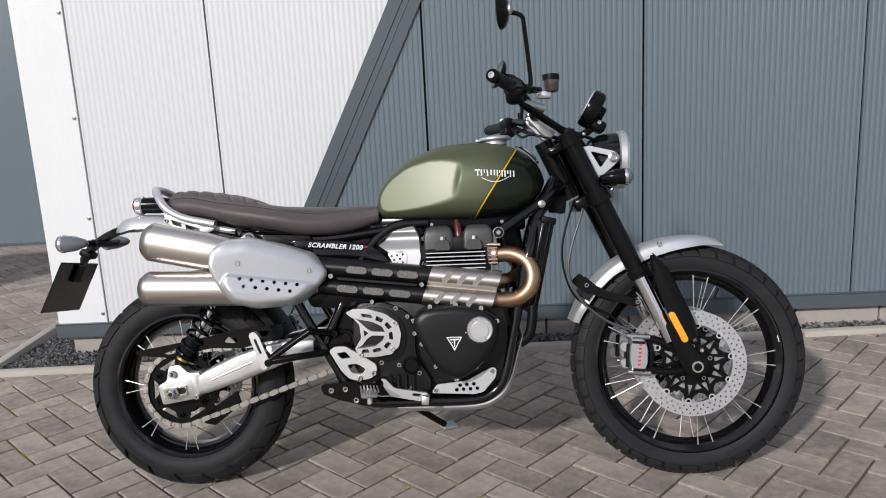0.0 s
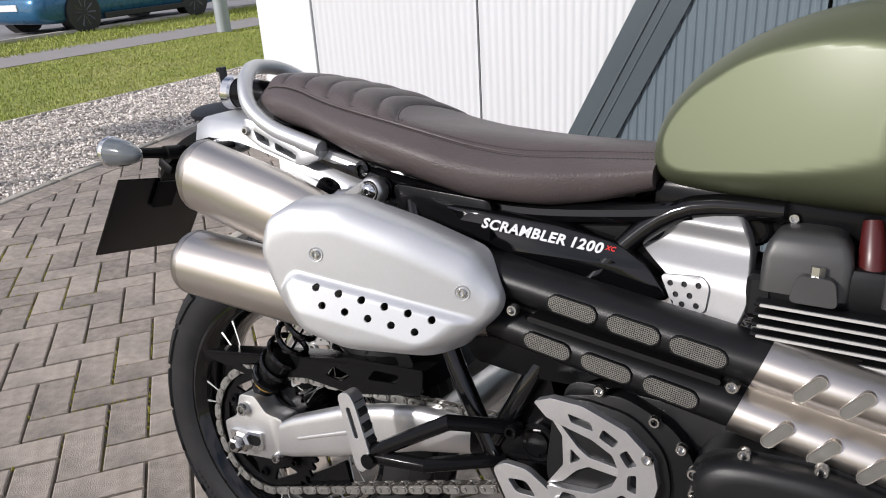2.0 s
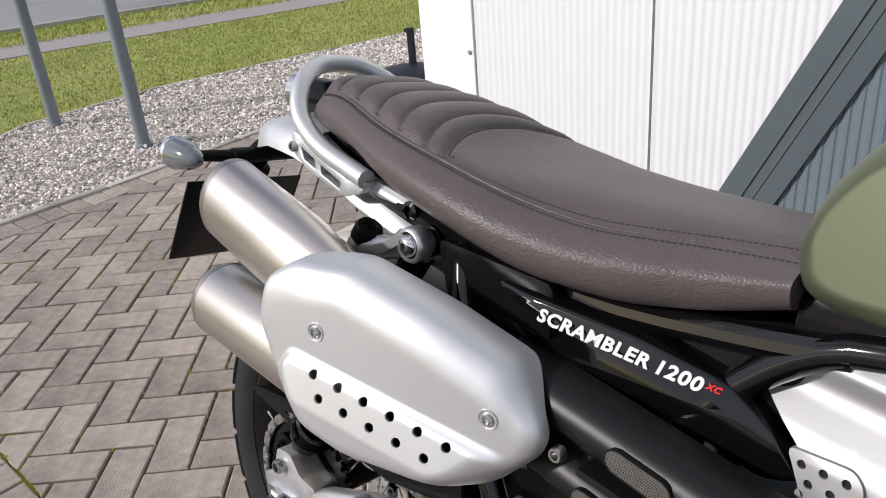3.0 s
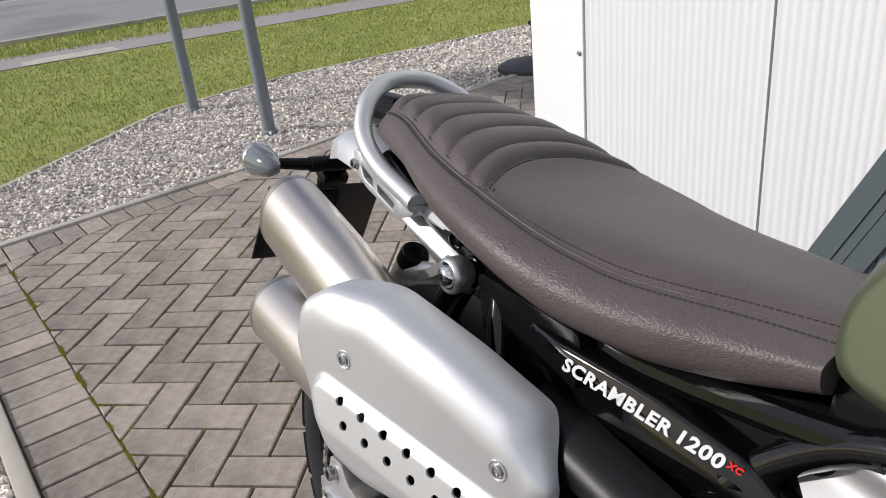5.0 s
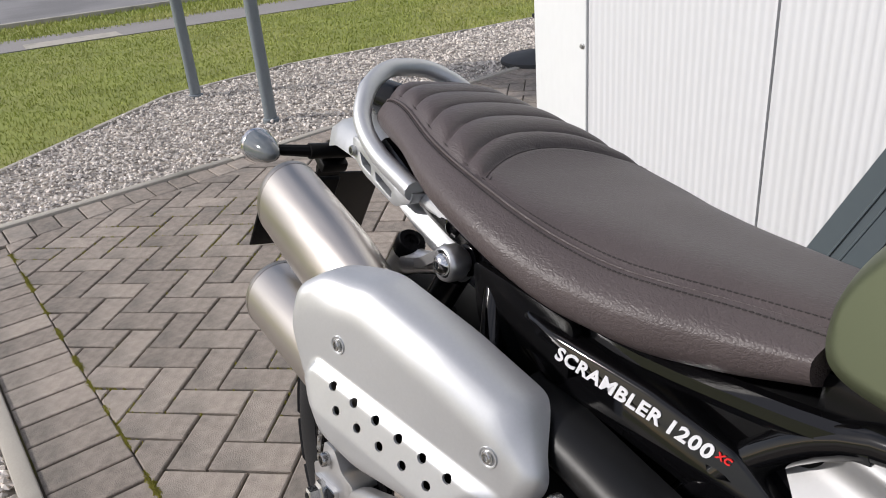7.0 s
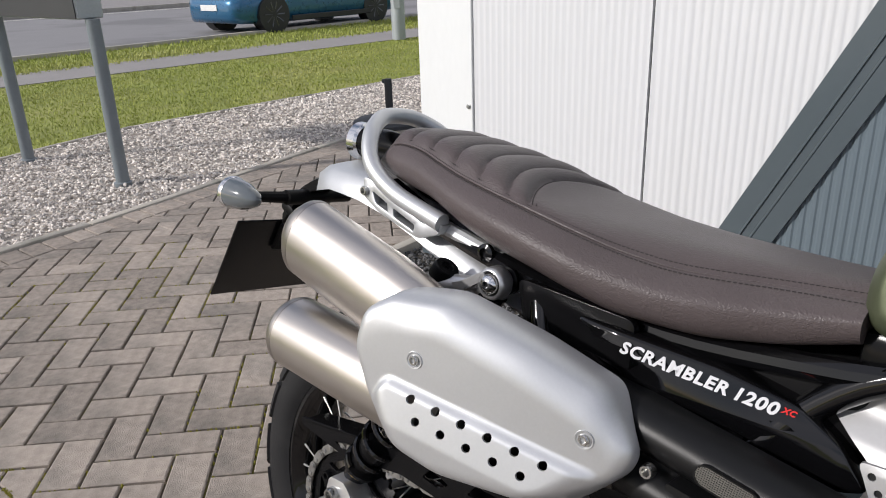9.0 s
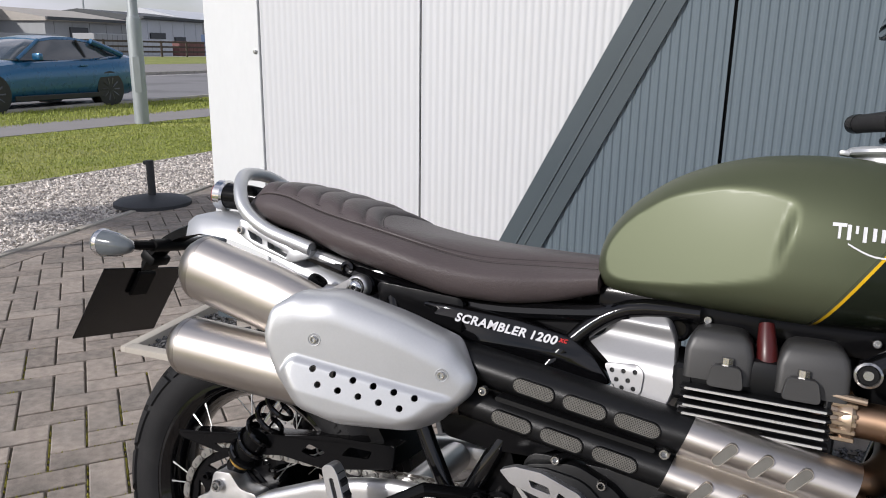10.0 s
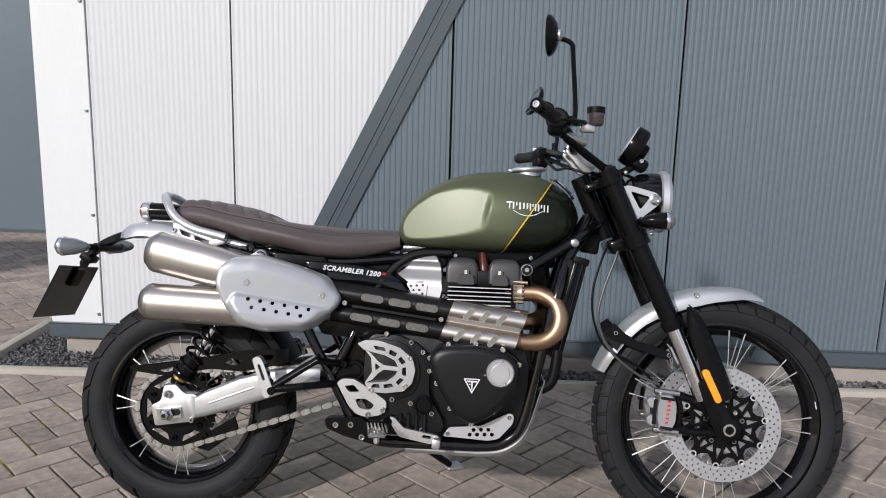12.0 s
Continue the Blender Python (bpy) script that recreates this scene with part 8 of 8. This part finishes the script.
part("reservoir_cap", tube([(1.148, -0.200, 1.169), (1.148, -0.200, 1.185)], [0.0235, 0.0235], 22), BLACK_PLASTIC, rv, "black screw cap")
part("reservoir_bracket", slab((0.040, 0.022, 0.022), pose(1.128, -0.200, 1.130), 0.006, 2), CAST_ALU, rv, "silver bracket")
part("master_cylinder", tube([(1.075, -0.200, 1.108), (1.125, -0.150, 1.100)], 0.013, 12), CAST_ALU, hb, "silver master cylinder")
# cables and hoses
for pts, r, m in (
    ([(1.06, -0.24, 1.105), (1.10, -0.19, 1.088), (1.17, -0.125, 1.050), (1.225, -0.09, 1.020), (1.26, -0.06, 0.98)], 0.0085, BLACK_PLASTIC),
    ([(1.07, -0.22, 1.098), (1.13, -0.15, 1.066), (1.19, -0.11, 1.030), (1.235, -0.07, 0.99)], 0.0075, BLACK_PLASTIC),
    ([(1.08, -0.19, 1.098), (1.15, -0.12, 1.062), (1.225, -0.08, 1.035), (1.28, -0.03, 1.02)], 0.005, BLACK_PLASTIC),
    ([(1.06, 0.24, 1.10), (1.10, 0.15, 1.068), (1.14, 0.06, 1.05), (1.20, 0.04, 1.03)], 0.006, BLACK_PLASTIC),
    ([(1.05, 0.20, 1.09), (1.075, 0.10, 1.050), (1.10, 0.0, 1.045), (1.15, -0.02, 1.03)], 0.004, BLACK_PLASTIC),
    ([(1.245, -0.06, 0.842), (1.235, -0.085, 0.80), (1.200, -0.098, 0.70), (1.190, -0.100, 0.62), (1.225, -0.100, 0.54), (1.30, -0.098, 0.478), (1.362, -0.098, 0.452)], 0.0038, HOSE_STEEL),
    ([(1.220, -0.05, 0.84), (1.195, -0.07, 0.78), (1.175, -0.078, 0.70), (1.180, -0.08, 0.62), (1.215, -0.08, 0.545), (1.30, -0.085, 0.50), (1.365, -0.09, 0.440)], 0.0032, BLACK_PLASTIC),
    ([(1.20, -0.03, 0.90), (1.16, -0.05, 0.85), (1.12, -0.06, 0.80), (1.08, -0.07, 0.76)], 0.006, BLACK_PLASTIC),
    ([(0.30, -0.07, 0.735), (0.38, -0.08, 0.720), (0.46, -0.07, 0.70)], 0.006, BLACK_PLASTIC),
    ([(0.70, -0.165, 0.30), (0.66, -0.160, 0.34), (0.61, -0.150, 0.33), (0.56, -0.13, 0.40)], 0.004, BLACK_PLASTIC),
    ([(1.01, -0.13, 0.60), (1.00, -0.14, 0.54), (1.01, -0.13, 0.48)], 0.006, BLACK_PLASTIC),
):
    part("cable", tube(pts, r, 8, steps=6), m, bike, "braided brake hose" if m is HOSE_STEEL else "")

# ---- radiator, footrests, guards, stand ----
m = Matrix.Translation((1.098, 0, 0.650)) @ pose(0, 0, 0, 0, 13, 0)
rd = part("radiator", slab((0.046, 0.22, 0.27), m @ Matrix.Translation((-0.010, 0, 0)), 0.004), BLACK_MATT, bike, "black radiator behind the front wheel")
for s in (-1, 1):
    part("radiator_tank", slab((0.036, 0.022, 0.275), m @ Matrix.Translation((0.006, s * 0.112, 0)), 0.004, 2), BLACK_SATIN, rd, "black side tank")
    part("tank_rib", slab((0.006, 0.010, 0.262), m @ Matrix.Translation((0.012, s * 0.124, 0)), 0.002), BLACK_GLOSS, rd, "upright rib")
    part("tank_rib", slab((0.005, 0.008, 0.262), m @ Matrix.Translation((-0.004, s * 0.124, 0)), 0.002), BLACK_GLOSS, rd, "upright rib")
    part("tank_cap", slab((0.044, 0.034, 0.020), m @ Matrix.Translation((0.006, s * 0.112, 0.136)), 0.005, 2), BLACK_PLASTIC, rd)
for k in range(28):
    part("radiator_fin", slab((0.032, 0.20, 0.0012), m @ Matrix.Translation((0.002, 0, -0.125 + 0.0092 * k))), BLACK_SATIN, rd)
part("radiator_hose", tube([(1.080, -0.115, 0.535), (1.076, -0.12, 0.49), (1.060, -0.12, 0.44), (1.0, -0.10, 0.41)], 0.015, 14, steps=4), BLACK_PLASTIC, bike, "black coolant hose")
part("horn", slab((0.050, 0.05, 0.060), pose(1.172, 0.0, 0.832, 0, 8, 0), 0.008, 2), BLACK_PLASTIC, bike, "black relay box")
hg = plate(rounded([(0.484, 0.428), (0.500, 0.440), (0.532, 0.440), (0.580, 0.412), (0.622, 0.384), (0.622, 0.362), (0.606, 0.345), (0.570, 0.338), (0.540, 0.345), (0.518, 0.368)], 0.008), -0.172, -0.160, [rounded([(0.506, 0.420), (0.532, 0.424), (0.548, 0.406), (0.520, 0.404)], 0.006), rounded([(0.536, 0.386), (0.565, 0.388), (0.590, 0.372), (0.578, 0.358), (0.548, 0.362)], 0.007)], bevel=0.002)
heel = part("heel_guard", hg, CAST_ALU, bike, "silver cut-out heel guard")
for x, z in ((0.573, 0.346), (0.614, 0.360)):
    part("guard_bolt", bolt_bm(x, -0.172, z, 0.008, 0.006), BOLT, heel)
part("footrest_carrier", plate(rounded([(0.450, 0.325), (0.545, 0.333), (0.600, 0.300), (0.606, 0.270), (0.590, 0.258), (0.505, 0.278), (0.455, 0.298)], 0.010), -0.150, -0.120, bevel=0.004), BLACK_SATIN, bike, "black footrest carrier")
for x, z in ((0.482, 0.308), (0.524, 0.311), (0.555, 0.278)):
    part("carrier_bolt", bolt_bm(x, -0.150, z, 0.009, 0.006), BOLT, bike)
for s in (-1, 1):
    fp = part("footrest", tube([(0.640, s * 0.150, 0.335), (0.618, s * 0.200, 0.326)], [0.014, 0.012], 10), BLACK_SATIN, bike, "serrated steel rider footrest")
    teeth = bmesh.new()
    slab((0.046, 0.070, 0.014), pose(0.606, s * 0.232, 0.314, 0, 0, -12 * s), 0.004, 1, teeth)
    for k in range(6):
        slab((0.004, 0.072, 0.008), pose(0.584 + 0.0095 * k, s * 0.232, 0.327, 0, 0, -12 * s), 0.001, 1, teeth)
    part("peg_teeth", teeth, CHAIN, fp, "serrated silver tread")
    part("peg_spring", slab((0.014, 0.02, 0.035), pose(0.602, s * 0.196, 0.292), 0.004), CAST_ALU, fp)
bp = part("brake_pedal", plate(rounded([(0.632, 0.345), (0.648, 0.342), (0.672, 0.316), (0.740, 0.304), (0.768, 0.300), (0.768, 0.282), (0.745, 0.276), (0.700, 0.284), (0.660, 0.292), (0.640, 0.320)], 0.007), -0.180, -0.168, [rounded([(0.725, 0.300), (0.748, 0.297), (0.745, 0.290), (0.722, 0.293)], 0.003)], bevel=0.002), CAST_ALU, bike, "silver brake pedal")
part("pedal_tip", slab((0.022, 0.036, 0.026), pose(0.762, -0.188, 0.283, 0, 8, 0), 0.004, 2), CAST_ALU, bp, "serrated pedal tip")
al = plate(rounded([(0.776, 0.292), (0.792, 0.317), (0.880, 0.326), (0.930, 0.352), (0.955, 0.364), (0.968, 0.358), (0.965, 0.335), (0.928, 0.292), (0.900, 0.286)], 0.008), -0.150, -0.145, [circle(x, z, 0.0055, 10) for x, z in ((0.860, 0.313), (0.880, 0.315), (0.900, 0.316), (0.850, 0.300), (0.870, 0.301), (0.890, 0.302), (0.910, 0.303))], bevel=0.001)
bash = part("engine_guard", al, SILVER, bike, "pierced silver engine guard plate")
for x, z in ((0.790, 0.300), (0.955, 0.352)):
    part("guard_bolt", bolt_bm(x, -0.150, z, 0.006, 0.005), BOLT, bash)
sk = []
for p in spline([(0.672, 0, 0.238), (0.75, 0, 0.236), (0.90, 0, 0.237), (0.965, 0, 0.258), (1.005, 0, 0.305), (1.035, 0, 0.40), (1.048, 0, 0.44)], 4):
    sk.append([(p.x, -0.135, p.z + 0.010), (p.x + 0.004, -0.120, p.z - 0.003), (p.x + 0.005, 0.120, p.z - 0.003), (p.x, 0.135, p.z + 0.010), (p.x - 0.001, 0.132, p.z + 0.014), (p.x, 0.118, p.z + 0.002), (p.x, -0.118, p.z + 0.002), (p.x - 0.001, -0.132, p.z + 0.014)])
part("skid_plate", loft(sk), SILVER, bike, "silver skid plate under the engine", 50)
part("side_stand", tube([(0.60, 0.125, 0.285), (0.66, 0.20, 0.19), (0.778, 0.318, 0.076)], [0.013, 0.012, 0.011], 12, steps=3), BLACK_SATIN, bike, "black side stand")
part("stand_foot", slab((0.060, 0.050, 0.010), Matrix.Translation((0.790, 0.337, 0.0665)) @ pose(0, 0, 0, 10, 0, 30), 0.003), CAST_ALU, bike, "steel stand foot")
part("sump", slab((0.24, 0.18, 0.05), pose(0.82, 0, 0.272), 0.012, 2), BLACK_MATT, bike)

# ---- pieces of the pavement, last ----
STONES = {}
named = 0
for whole, k, cx, cy, poly in near:
    close = -2.75 < cx < 1.15 and (2.15 if cx > -1.2 else 1.9) < cy < 2.9
    dz = random.uniform(-0.0016, 0.0016)
    if close and named < 300:
        named += 1
        if whole:
            if k not in STONES:
                me = bpy.data.meshes.new("paver")
                b = stone_bm([(px - cx, py - cy) for px, py in poly])
                b.to_mesh(me)
                b.free()
                me.materials.append(PAVER)
                STONES[k] = me
            me = STONES[k]
        else:
            me = bpy.data.meshes.new("paver")
            b = stone_bm([(px - cx, py - cy) for px, py in poly])
            b.to_mesh(me)
            b.free()
            me.materials.append(PAVER)
        ob = new("paver", me)
        ob.parent = paving
        ob.matrix_basis = pose(cx, cy, dz, random.uniform(-0.5, 0.5), random.uniform(-0.5, 0.5), random.uniform(-0.4, 0.4))
    else:
        stone_bm(poly, far_bm, dz)
rest = part("pavers_rest", far_bm, PAVER_FAR, paving, smooth=0)
rest["kind"] = "stuff"
